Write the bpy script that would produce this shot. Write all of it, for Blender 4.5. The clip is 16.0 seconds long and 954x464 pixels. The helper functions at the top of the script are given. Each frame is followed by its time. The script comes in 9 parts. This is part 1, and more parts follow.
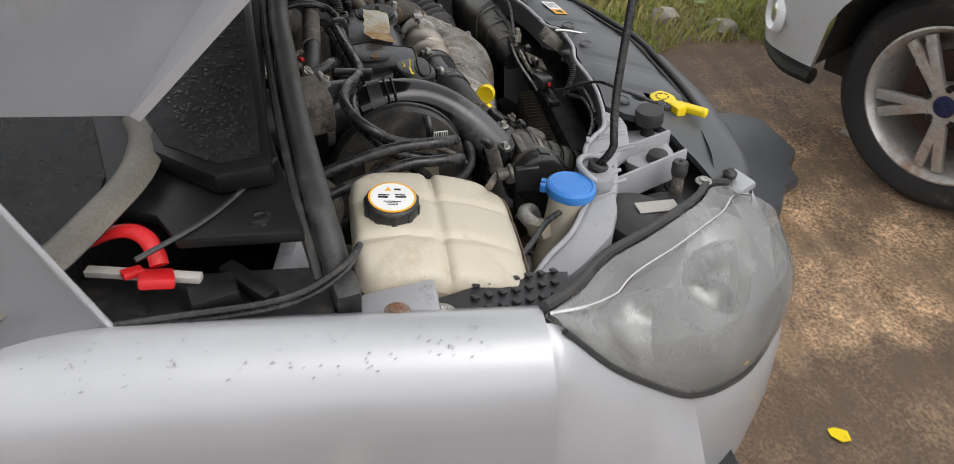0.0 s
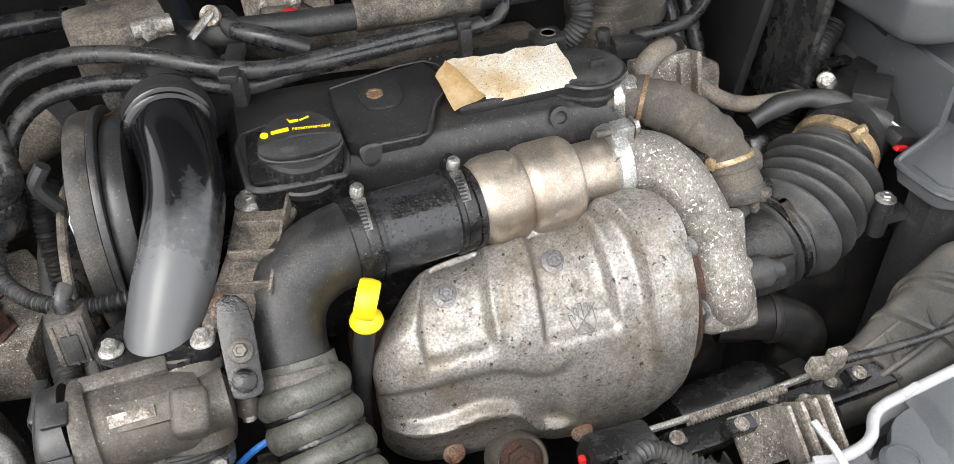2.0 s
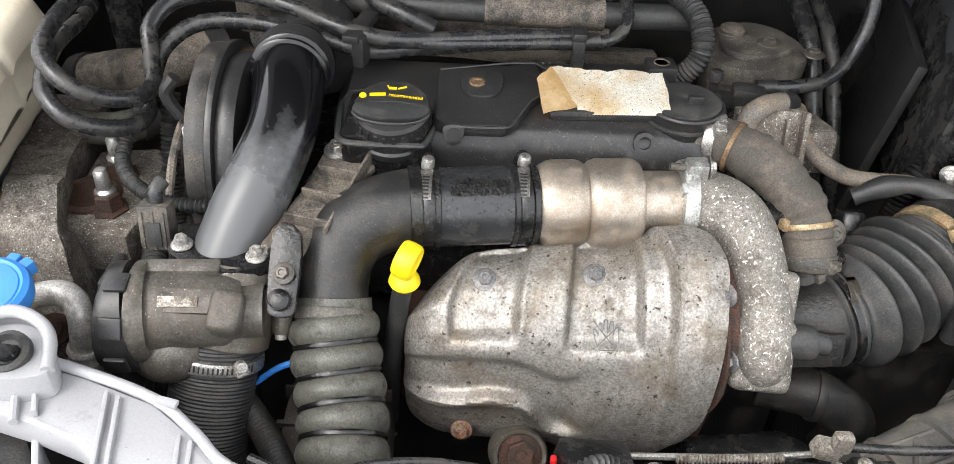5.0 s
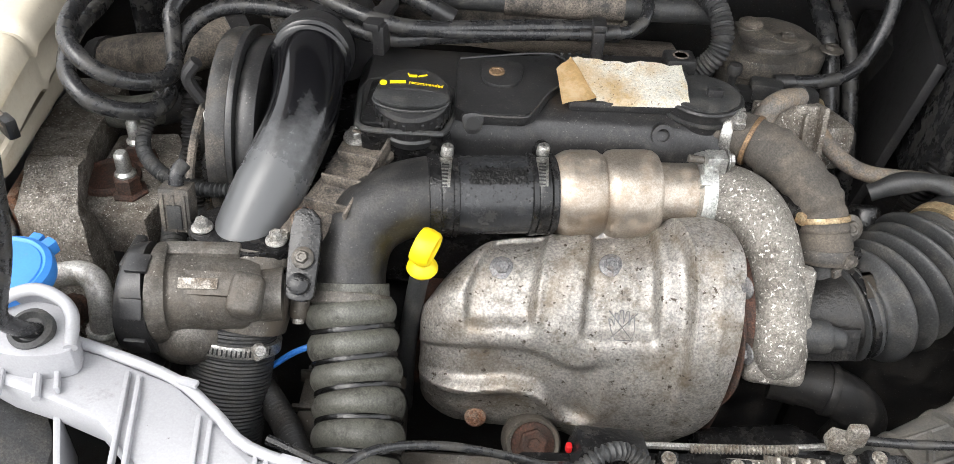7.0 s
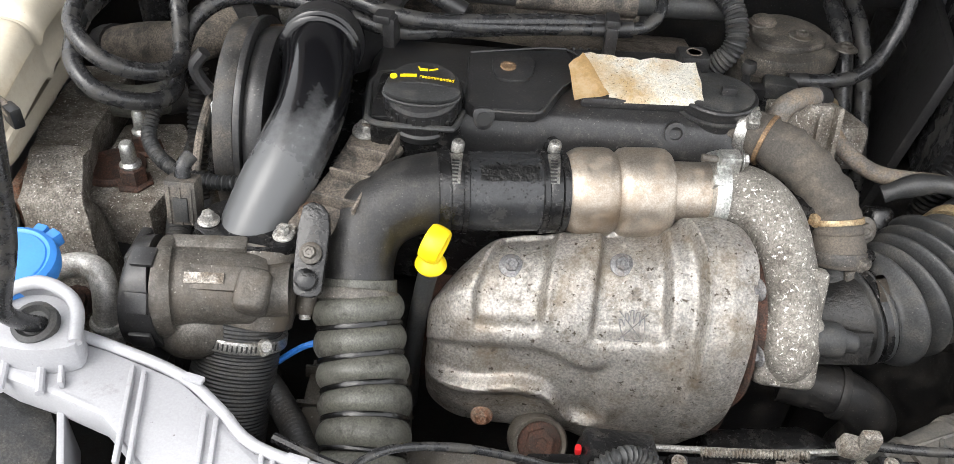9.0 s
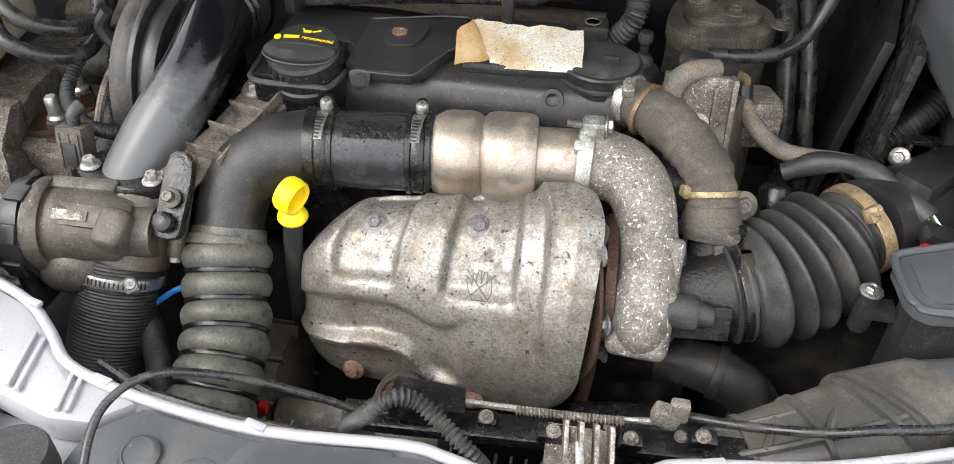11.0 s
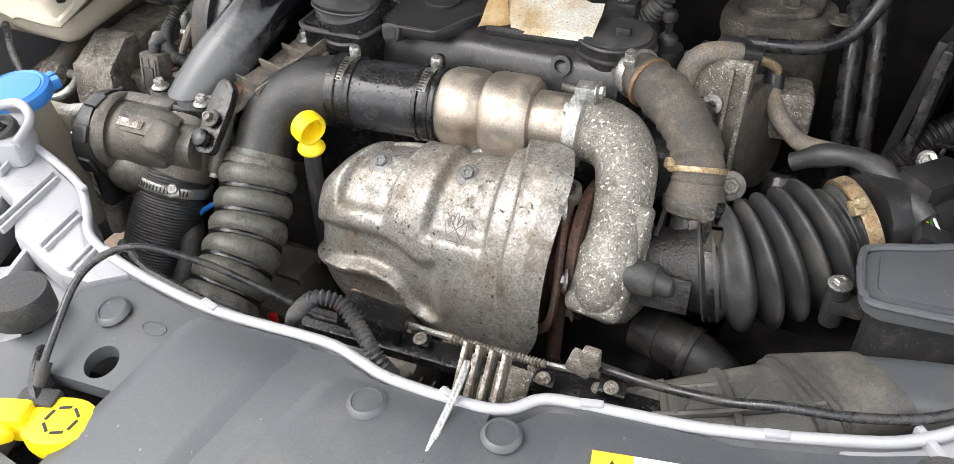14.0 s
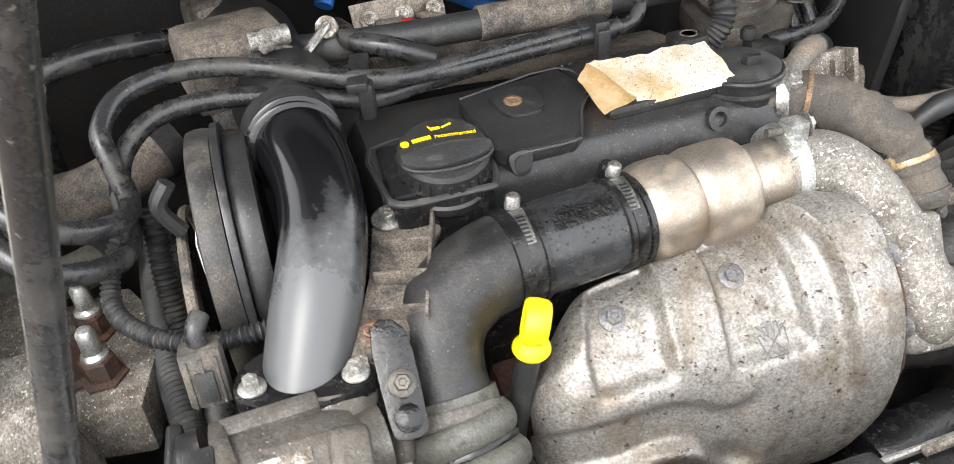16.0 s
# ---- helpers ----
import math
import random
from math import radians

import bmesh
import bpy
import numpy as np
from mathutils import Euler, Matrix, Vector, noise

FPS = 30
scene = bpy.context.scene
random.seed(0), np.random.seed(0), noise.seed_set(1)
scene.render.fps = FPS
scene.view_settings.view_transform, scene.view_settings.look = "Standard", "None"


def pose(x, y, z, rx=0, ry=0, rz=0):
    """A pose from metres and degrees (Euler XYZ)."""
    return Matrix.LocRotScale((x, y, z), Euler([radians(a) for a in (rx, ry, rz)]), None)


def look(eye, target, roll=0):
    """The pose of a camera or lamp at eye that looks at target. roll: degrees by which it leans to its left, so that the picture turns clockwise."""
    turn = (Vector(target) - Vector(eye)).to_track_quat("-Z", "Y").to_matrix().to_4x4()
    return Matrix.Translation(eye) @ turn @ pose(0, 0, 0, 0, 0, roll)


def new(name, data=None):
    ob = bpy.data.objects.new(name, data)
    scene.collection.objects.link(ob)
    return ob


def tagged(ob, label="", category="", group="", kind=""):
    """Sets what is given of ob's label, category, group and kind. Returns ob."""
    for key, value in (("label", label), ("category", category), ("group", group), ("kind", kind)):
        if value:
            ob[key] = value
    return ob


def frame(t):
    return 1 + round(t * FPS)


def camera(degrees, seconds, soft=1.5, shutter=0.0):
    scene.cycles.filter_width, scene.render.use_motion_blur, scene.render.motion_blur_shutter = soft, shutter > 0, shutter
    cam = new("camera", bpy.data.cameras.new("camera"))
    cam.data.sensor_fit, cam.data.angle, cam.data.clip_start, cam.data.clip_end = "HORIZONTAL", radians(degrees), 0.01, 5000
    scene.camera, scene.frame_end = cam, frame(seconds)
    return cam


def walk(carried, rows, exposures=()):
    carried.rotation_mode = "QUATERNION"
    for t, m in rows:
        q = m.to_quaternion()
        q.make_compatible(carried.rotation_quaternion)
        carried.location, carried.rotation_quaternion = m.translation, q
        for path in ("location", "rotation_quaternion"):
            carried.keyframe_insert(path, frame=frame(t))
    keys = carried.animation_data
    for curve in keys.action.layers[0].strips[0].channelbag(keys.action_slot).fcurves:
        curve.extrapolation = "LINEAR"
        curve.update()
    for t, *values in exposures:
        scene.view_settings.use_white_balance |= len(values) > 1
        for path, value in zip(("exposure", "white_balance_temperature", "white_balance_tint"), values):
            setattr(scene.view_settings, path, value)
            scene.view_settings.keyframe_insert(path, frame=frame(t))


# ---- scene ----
cam = camera(58.9, 16.0, 0.65, 0.1)
PATH = [
    (0, (-1.552, 0.703, 1.459), (0.01, 0.455, 0.234), -1.4),
    (0.5, (-1.197, 0.333, 1.354), (0.37, 0.589, 0.137), -1.6),
    (1, (-0.819, 0.037, 1.251), (0.475, 0.962, 0.039), -3.7),
    (1.5, (-0.507, 0.024, 1.205), (0.396, 1.28, -0.063), -3.2),
    (2, (-0.302, 0.013, 1.194), (0.101, 1.495, -0.088), -2.2),
    (2.5, (-0.169, -0.062, 1.217), (-0.132, 1.498, -0.034), -0.2),
    (3, (-0.174, -0.038, 1.21), (-0.185, 1.524, -0.039), 0.5),
    (3.5, (-0.188, -0.036, 1.205), (-0.2, 1.528, -0.042), 1.5),
    (4, (-0.203, -0.036, 1.202), (-0.187, 1.528, -0.044), 2.9),
    (6.5, (-0.215, -0.055, 1.199), (-0.223, 1.496, -0.064), 3.2),
    (7, (-0.221, -0.049, 1.198), (-0.225, 1.502, -0.065), 3.7),
    (7.5, (-0.233, -0.041, 1.198), (-0.236, 1.506, -0.069), 4.1),
    (8, (-0.236, -0.037, 1.196), (-0.244, 1.506, -0.076), 4.3),
    (8.5, (-0.234, -0.037, 1.196), (-0.236, 1.503, -0.08), 4.6),
    (9, (-0.23, -0.039, 1.196), (-0.231, 1.498, -0.084), 4.6),
    (9.5, (-0.225, -0.045, 1.194), (-0.226, 1.493, -0.084), 4.6),
    (10, (-0.193, -0.047, 1.186), (-0.2, 1.481, -0.105), 4.5),
    (12.5, (0.215, -0.058, 1.181), (-0.513, 1.334, -0.057), -3.8),
    (13, (0.214, -0.064, 1.177), (-0.522, 1.33, -0.054), -3.4),
    (13.5, (0.204, -0.068, 1.172), (-0.535, 1.333, -0.05), -2.7),
    (14, (0.191, -0.06, 1.163), (-0.533, 1.326, -0.084), -2.5),
    (14.5, (0.113, -0.065, 1.157), (-0.564, 1.341, -0.093), -1.7),
    (15, (-0.078, -0.11, 1.156), (-0.394, 1.476, -0.022), -1.0),
    (15.5, (-0.227, -0.058, 1.141), (-0.234, 1.576, -0.013), -1.2),
    (16, (-0.395, 0.081, 1.12), (-0.005, 1.667, -0.035), -5.1),
]
walk(cam, [(t, look(eye, target, roll)) for t, eye, target, roll in PATH], exposures=[(0, 0.75), (0.5, 0.95), (1.0, 1.68), (1.5, 2.08), (2.0, 2.12), (3.5, 2.16), (4.2, 2.12), (6.5, 2.02), (10.0, 2.02), (12.5, 2.06), (14.0, 2.04), (14.5, 2.01), (15.5, 2.10), (16, 2.42)])

# ---- light ----
world = bpy.data.worlds.new("overcast_sky")
world.use_nodes = True
scene.world = world
wn = world.node_tree
sky = wn.nodes.new("ShaderNodeTexSky")
sky.sky_type = "NISHITA"
sky.sun_disc = False
sky.sun_elevation = radians(50)
sky.sun_rotation = radians(223)
sky.air_density, sky.dust_density, sky.ozone_density = 1.0, 6.0, 1.0
desat = wn.nodes.new("ShaderNodeHueSaturation")
desat.inputs["Saturation"].default_value = 0.25
wn.links.new(sky.outputs[0], desat.inputs["Color"])
cloud = wn.nodes.new("ShaderNodeMix")
cloud.data_type = "RGBA"
cloud.inputs[0].default_value = 0.74
cloud.inputs[7].default_value = (4.8, 4.86, 4.98, 1)
wn.links.new(desat.outputs[0], cloud.inputs[6])
wn.links.new(cloud.outputs[2], wn.nodes["Background"].inputs[0])
wn.nodes["Background"].inputs[1].default_value = 0.15
sun = new("sun", bpy.data.lights.new("sun", "SUN"))
sun.data.energy, sun.data.angle, sun.data.color = 0.35, radians(40), (1.0, 0.97, 0.93)
sun.matrix_world = look((-1.7, -1.8, 3.1), (0, 0, 0))


# ---- materials ----
def node(nt, kind, **sets):
    n = nt.nodes.new(kind)
    for k, v in sets.items():
        n.inputs[k].default_value = v
    return n


def ramp(nt, src, a, b, ca=(0, 0, 0, 1), cb=(1, 1, 1, 1)):
    r = nt.nodes.new("ShaderNodeValToRGB")
    r.color_ramp.elements[0].position, r.color_ramp.elements[1].position = a, b
    r.color_ramp.elements[0].color, r.color_ramp.elements[1].color = ca, cb
    nt.links.new(src, r.inputs[0])
    return r


def blend(nt, fac, a, b):
    m = nt.nodes.new("ShaderNodeMix")
    m.data_type = "RGBA"
    for sock, val in ((m.inputs[0], fac), (m.inputs[6], a), (m.inputs[7], b)):
        if isinstance(val, (tuple, float, int)):
            sock.default_value = val if not isinstance(val, tuple) else (*val[:3], 1)
        else:
            nt.links.new(val, sock)
    return m.outputs[2]


def surface(name, base, rough=0.5, metal=0.0, var=0.35, scale=14.0, bump=0.15, fine=320.0,
            dirt=None, dirt_cover=0.5, dirt_scale=22.0, dirt_rough=0.85, specks=None, speck_cover=0.6, speck_scale=260.0,
            flecks=None, fleck_cover=0.70, fleck_scale=900.0, coat=0.0, stretch=(1, 1, 1), per_piece=0.0, spec=0.5, stain=None, stain_cover=0.4, stain_scale=12.0, grit=620.0, grit_amount=0.0):
    """A worn procedural surface: base colour with broad and fine variation, patches of dirt and specks."""
    m = bpy.data.materials.new(name)
    m.use_nodes = True
    nt = m.node_tree
    b = nt.nodes["Principled BSDF"]
    co = nt.nodes.new("ShaderNodeTexCoord")
    mp = node(nt, "ShaderNodeMapping", Scale=stretch)
    nt.links.new(co.outputs["Object"], mp.inputs[0])
    broad = node(nt, "ShaderNodeTexNoise", Scale=scale, Detail=11.0, Roughness=0.66)
    grain = node(nt, "ShaderNodeTexNoise", Scale=fine, Detail=3.0, Roughness=0.65)
    for n in (broad, grain):
        nt.links.new(mp.outputs[0], n.inputs["Vector"])
    lo = tuple(c * (1 - var) for c in base)
    hi = tuple(min(1, c * (1 + var)) for c in base)
    col = blend(nt, ramp(nt, broad.outputs[0], 0.32, 0.68).outputs[0], lo, hi)
    g = ramp(nt, grain.outputs[0], 0.38, 0.62, (0.70, 0.70, 0.70, 1), (1.22, 1.22, 1.22, 1))
    mul = nt.nodes.new("ShaderNodeMix")
    mul.data_type, mul.blend_type = "RGBA", "MULTIPLY"
    mul.inputs[0].default_value = min(1.0, var * 2)
    nt.links.new(col, mul.inputs[6])
    nt.links.new(g.outputs[0], mul.inputs[7])
    col = mul.outputs[2]
    rr = nt.nodes.new("ShaderNodeMath")
    rr.operation, rr.use_clamp = "MULTIPLY_ADD", True
    nt.links.new(broad.outputs[0], rr.inputs[0])
    rr.inputs[1].default_value, rr.inputs[2].default_value = 0.3, rough - 0.15
    rough_out, metal_out = rr.outputs[0], None
    if dirt:
        dn = node(nt, "ShaderNodeTexNoise", Scale=dirt_scale, Detail=13.0, Roughness=0.74)
        nt.links.new(mp.outputs[0], dn.inputs["Vector"])
        mid = 0.72 - 0.44 * dirt_cover
        df = ramp(nt, dn.outputs[0], mid - 0.075, mid + 0.075)
        col = blend(nt, df.outputs[0], col, dirt)
        rough_out = blend(nt, df.outputs[0], rough_out, (dirt_rough,) * 3)
        metal_out = blend(nt, df.outputs[0], (metal,) * 3, (0.0, 0.0, 0.0))
    if dirt:
        gn = node(nt, "ShaderNodeTexNoise", Scale=grit, Detail=3.0, Roughness=0.7)
        nt.links.new(mp.outputs[0], gn.inputs["Vector"])
        gf = ramp(nt, gn.outputs[0], 0.40, 0.60, (0.50, 0.50, 0.50, 1), (1.55, 1.53, 1.50, 1))
        gm = nt.nodes.new("ShaderNodeMix")
        gm.data_type, gm.blend_type = "RGBA", "MULTIPLY"
        gm.inputs[0].default_value = grit_amount
        nt.links.new(col, gm.inputs[6])
        nt.links.new(gf.outputs[0], gm.inputs[7])
        col = gm.outputs[2]
    if stain:
        tn = node(nt, "ShaderNodeTexNoise", Scale=stain_scale, Detail=9.0, Roughness=0.62)
        tn.noise_dimensions = "4D"
        tn.inputs["W"].default_value = 3.0
        nt.links.new(mp.outputs[0], tn.inputs["Vector"])
        mid = 0.72 - 0.44 * stain_cover
        tf = ramp(nt, tn.outputs[0], mid - 0.09, mid + 0.09, (0, 0, 0, 1), (0.85, 0.85, 0.85, 1))
        col = blend(nt, tf.outputs[0], col, stain)
    if specks:
        sn = node(nt, "ShaderNodeTexNoise", Scale=speck_scale, Detail=4.0, Roughness=0.62)
        nt.links.new(mp.outputs[0], sn.inputs["Vector"])
        sf = ramp(nt, sn.outputs[0], speck_cover, speck_cover + 0.04)
        col = blend(nt, sf.outputs[0], col, specks)
    if flecks:
        vn = nt.nodes.new("ShaderNodeTexVoronoi")
        vn.inputs["Scale"].default_value = fleck_scale
        warp = nt.nodes.new("ShaderNodeMix")
        warp.data_type = "RGBA"
        warp.inputs[0].default_value = 0.0035
        nt.links.new(mp.outputs[0], warp.inputs[6])
        nt.links.new(grain.outputs["Color"], warp.inputs[7])
        nt.links.new(warp.outputs[2], vn.inputs["Vector"])
        sep = nt.nodes.new("ShaderNodeSeparateColor")
        nt.links.new(vn.outputs["Color"], sep.inputs[0])
        keep = ramp(nt, sep.outputs[0], fleck_cover, fleck_cover + 0.01)
        dot = ramp(nt, vn.outputs["Distance"], 0.22, 0.34, (1, 1, 1, 1), (0, 0, 0, 1))
        both = nt.nodes.new("ShaderNodeMath")
        both.operation = "MULTIPLY"
        nt.links.new(keep.outputs[0], both.inputs[0])
        nt.links.new(dot.outputs[0], both.inputs[1])
        col = blend(nt, both.outputs[0], col, flecks)
    if per_piece:
        oi = nt.nodes.new("ShaderNodeObjectInfo")
        pr = ramp(nt, oi.outputs["Random"], 0, 1, (1 - per_piece,) * 3 + (1,), (1 + per_piece,) * 3 + (1,))
        mu = nt.nodes.new("ShaderNodeMix")
        mu.data_type, mu.blend_type = "RGBA", "MULTIPLY"
        mu.inputs[0].default_value = 1
        nt.links.new(col, mu.inputs[6])
        nt.links.new(pr.outputs[0], mu.inputs[7])
        col = mu.outputs[2]
    nt.links.new(col, b.inputs["Base Color"])
    nt.links.new(rough_out, b.inputs["Roughness"])
    if metal_out:
        nt.links.new(metal_out, b.inputs["Metallic"])
    else:
        b.inputs["Metallic"].default_value = metal
    b.inputs["Coat Weight"].default_value = coat
    b.inputs["Coat Roughness"].default_value = 0.08
    b.inputs["Specular IOR Level"].default_value = spec
    if bump:
        add = nt.nodes.new("ShaderNodeMath")
        add.operation = "MULTIPLY_ADD"
        nt.links.new(broad.outputs[0], add.inputs[0])
        add.inputs[1].default_value = 1.5
        nt.links.new(grain.outputs[0], add.inputs[2])
        bp = node(nt, "ShaderNodeBump", Strength=bump, Distance=0.003)
        nt.links.new(add.outputs[0], bp.inputs["Height"])
        nt.links.new(bp.outputs[0], b.inputs["Normal"])
    return m


M = {}
DUST = (0.16, 0.135, 0.11)
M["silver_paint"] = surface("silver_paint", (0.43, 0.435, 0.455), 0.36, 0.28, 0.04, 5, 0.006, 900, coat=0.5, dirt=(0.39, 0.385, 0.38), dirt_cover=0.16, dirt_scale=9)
M["white_paint"] = surface("white_paint", (0.84, 0.85, 0.86), 0.3, 0.0, 0.02, 4, 0.004, 700, coat=0.7, dirt=(0.62, 0.58, 0.52), dirt_cover=0.08, dirt_scale=6)
M["carrier_grey"] = surface("carrier_grey", (0.37, 0.372, 0.39), 0.5, 0.1, 0.06, 8, 0.03, 500, dirt=(0.22, 0.21, 0.20), dirt_cover=0.16, dirt_scale=24, specks=(0.13, 0.12, 0.115), speck_cover=0.71, speck_scale=120, grit_amount=0.06)
M["panel_black"] = surface("panel_black", (0.067, 0.071, 0.077), 0.36, 0.0, 0.06, 7, 0.025, 900, dirt=(0.086, 0.086, 0.086), dirt_cover=0.30, dirt_scale=12, dirt_rough=0.5, specks=(0.18, 0.175, 0.17), speck_cover=0.735, speck_scale=260, grit_amount=0.15, flecks=(0.16, 0.16, 0.16), fleck_cover=0.988, fleck_scale=300.0)
M["cover_black"] = surface("cover_black", (0.021, 0.021, 0.022), 0.33, 0.0, 0.2, 18, 0.08, 700, dirt=(0.050, 0.047, 0.043), dirt_cover=0.26, dirt_scale=90, dirt_rough=0.6, specks=(0.12, 0.11, 0.10), speck_cover=0.675, speck_scale=480, grit_amount=0.6, flecks=(0.10, 0.095, 0.088), fleck_cover=0.94, fleck_scale=480.0)
M["oily_black"] = surface("oily_black", (0.010, 0.010, 0.0105), 0.20, 0.0, 0.35, 40, 0.22, 300, dirt=(0.024, 0.022, 0.020), dirt_cover=0.28, dirt_scale=80, dirt_rough=0.45, specks=(0.13, 0.12, 0.11), speck_cover=0.71, speck_scale=560, grit_amount=0.35, flecks=(0.085, 0.080, 0.074), fleck_cover=0.93, fleck_scale=520.0)
M["elbow_black"] = surface("elbow_black", (0.016, 0.016, 0.0165), 0.44, 0.0, 0.3, 30, 0.16, 400, dirt=(0.034, 0.032, 0.029), dirt_cover=0.4, dirt_scale=60, dirt_rough=0.6, specks=(0.12, 0.11, 0.10), speck_cover=0.70, speck_scale=520, grit_amount=0.6, flecks=(0.085, 0.080, 0.074), fleck_cover=0.93, fleck_scale=520.0)
M["dusty_black"] = surface("dusty_black", (0.030, 0.028, 0.026), 0.62, 0.0, 0.3, 30, 0.22, 520, dirt=(0.140, 0.120, 0.100), dirt_cover=0.56, dirt_scale=42, specks=(0.16, 0.135, 0.11), speck_cover=0.69, speck_scale=420, grit_amount=0.8, flecks=(0.16, 0.135, 0.11), fleck_cover=0.92, fleck_scale=520.0)
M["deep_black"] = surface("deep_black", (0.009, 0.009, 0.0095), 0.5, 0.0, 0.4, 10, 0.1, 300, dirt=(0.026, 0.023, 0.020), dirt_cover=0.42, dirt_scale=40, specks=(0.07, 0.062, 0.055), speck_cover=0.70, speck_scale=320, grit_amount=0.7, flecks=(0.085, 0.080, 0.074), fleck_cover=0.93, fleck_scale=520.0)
M["pipe_gloss"] = surface("pipe_gloss", (0.008, 0.008, 0.009), 0.16, 0.0, 0.2, 12, 0.02, 600, dirt=(0.045, 0.045, 0.045), dirt_cover=0.16, dirt_scale=16, dirt_rough=0.4, specks=(0.085, 0.08, 0.075), speck_cover=0.71, speck_scale=520, flecks=(0.085, 0.080, 0.074), fleck_cover=0.93, fleck_scale=520.0)
M["rubber"] = surface("rubber", (0.027, 0.028, 0.029), 0.48, 0.0, 0.25, 16, 0.08, 600, dirt=(0.060, 0.057, 0.052), dirt_cover=0.36, dirt_scale=34, specks=(0.11, 0.104, 0.098), speck_cover=0.71, speck_scale=460, grit_amount=0.6, flecks=(0.085, 0.080, 0.074), fleck_cover=0.93, fleck_scale=520.0)
M["rubber_grey"] = surface("rubber_grey", (0.085, 0.085, 0.073), 0.44, 0.0, 0.2, 22, 0.08, 500, dirt=(0.040, 0.038, 0.033), dirt_cover=0.34, dirt_scale=60, specks=(0.15, 0.148, 0.13), speck_cover=0.70, speck_scale=420, grit_amount=0.5, flecks=(0.13, 0.128, 0.11), fleck_cover=0.93, fleck_scale=520.0)
M["cloth_hose"] = surface("cloth_hose", (0.066, 0.059, 0.051), 0.75, 0.0, 0.22, 18, 0.35, 900, dirt=(0.118, 0.100, 0.081), dirt_cover=0.40, dirt_scale=26, specks=(0.16, 0.138, 0.115), speck_cover=0.71, speck_scale=420, grit_amount=0.45, flecks=(0.16, 0.135, 0.11), fleck_cover=0.97, fleck_scale=520.0)
M["hose_black"] = surface("hose_black", (0.020, 0.0205, 0.022), 0.24, 0.0, 0.25, 14, 0.05, 600, dirt=(0.055, 0.052, 0.047), dirt_cover=0.34, dirt_scale=40, grit_amount=0.4, flecks=(0.10, 0.095, 0.088), fleck_cover=0.93, fleck_scale=520.0)
M["shield"] = surface("shield", (0.53, 0.51, 0.48), 0.43, 0.55, 0.16, 9, 0.16, 400, dirt=(0.255, 0.222, 0.18), dirt_cover=0.32, dirt_scale=60, dirt_rough=0.6, stain=(0.27, 0.205, 0.13), stain_cover=0.26, stain_scale=17, specks=(0.11, 0.090, 0.070), speck_cover=0.625, speck_scale=200, grit=460.0, grit_amount=0.5, flecks=(0.70, 0.68, 0.65), fleck_cover=0.965, fleck_scale=320.0)
M["muffler"] = surface("muffler", (0.41, 0.365, 0.315), 0.40, 0.85, 0.12, 14, 0.06, 420, dirt=(0.25, 0.195, 0.14), dirt_cover=0.33, dirt_scale=40, dirt_rough=0.5, stain=(0.24, 0.17, 0.11), stain_cover=0.34, stain_scale=14, specks=(0.56, 0.53, 0.48), speck_cover=0.71, speck_scale=420, grit_amount=0.3)
M["alloy_speck"] = surface("alloy_speck", (0.225, 0.212, 0.190), 0.50, 0.40, 0.3, 30, 0.40, 360, dirt=(0.115, 0.104, 0.090), dirt_cover=0.42, dirt_scale=60, specks=(0.66, 0.64, 0.59), speck_cover=0.598, speck_scale=280, grit_amount=0.6)
M["alloy_dirty"] = surface("alloy_dirty", (0.118, 0.110, 0.099), 0.42, 0.35, 0.25, 34, 0.22, 330, dirt=(0.050, 0.044, 0.037), dirt_cover=0.44, dirt_scale=46, dirt_rough=0.6, stain=(0.085, 0.069, 0.052), stain_cover=0.42, stain_scale=24, specks=(0.30, 0.28, 0.255), speck_cover=0.69, speck_scale=380, grit_amount=0.5, flecks=(0.24, 0.225, 0.20), fleck_cover=0.95, fleck_scale=420.0)
M["cast_alloy"] = surface("cast_alloy", (0.25, 0.235, 0.212), 0.6, 0.4, 0.35, 26, 0.7, 260, dirt=(0.085, 0.072, 0.058), dirt_cover=0.46, dirt_scale=45, stain=(0.10, 0.082, 0.062), stain_cover=0.40, stain_scale=16, specks=(0.62, 0.60, 0.57), speck_cover=0.625, speck_scale=360, grit_amount=0.9, flecks=(0.52, 0.50, 0.47), fleck_cover=0.90, fleck_scale=480.0)
M["steel"] = surface("steel", (0.42, 0.415, 0.40), 0.36, 0.9, 0.2, 30, 0.08, 500, dirt=(0.15, 0.135, 0.115), dirt_cover=0.36, dirt_scale=60, grit_amount=0.7)
M["bright_clamp"] = surface("bright_clamp", (0.52, 0.52, 0.505), 0.34, 0.85, 0.15, 40, 0.08, 500, dirt=(0.20, 0.22, 0.20), dirt_cover=0.28, dirt_scale=60, grit_amount=0.5)
M["rust"] = surface("rust", (0.078, 0.036, 0.024), 0.75, 0.2, 0.4, 40, 0.4, 400, dirt=(0.036, 0.024, 0.019), dirt_cover=0.48, dirt_scale=60, specks=(0.19, 0.10, 0.062), speck_cover=0.68, speck_scale=420, grit_amount=0.8)
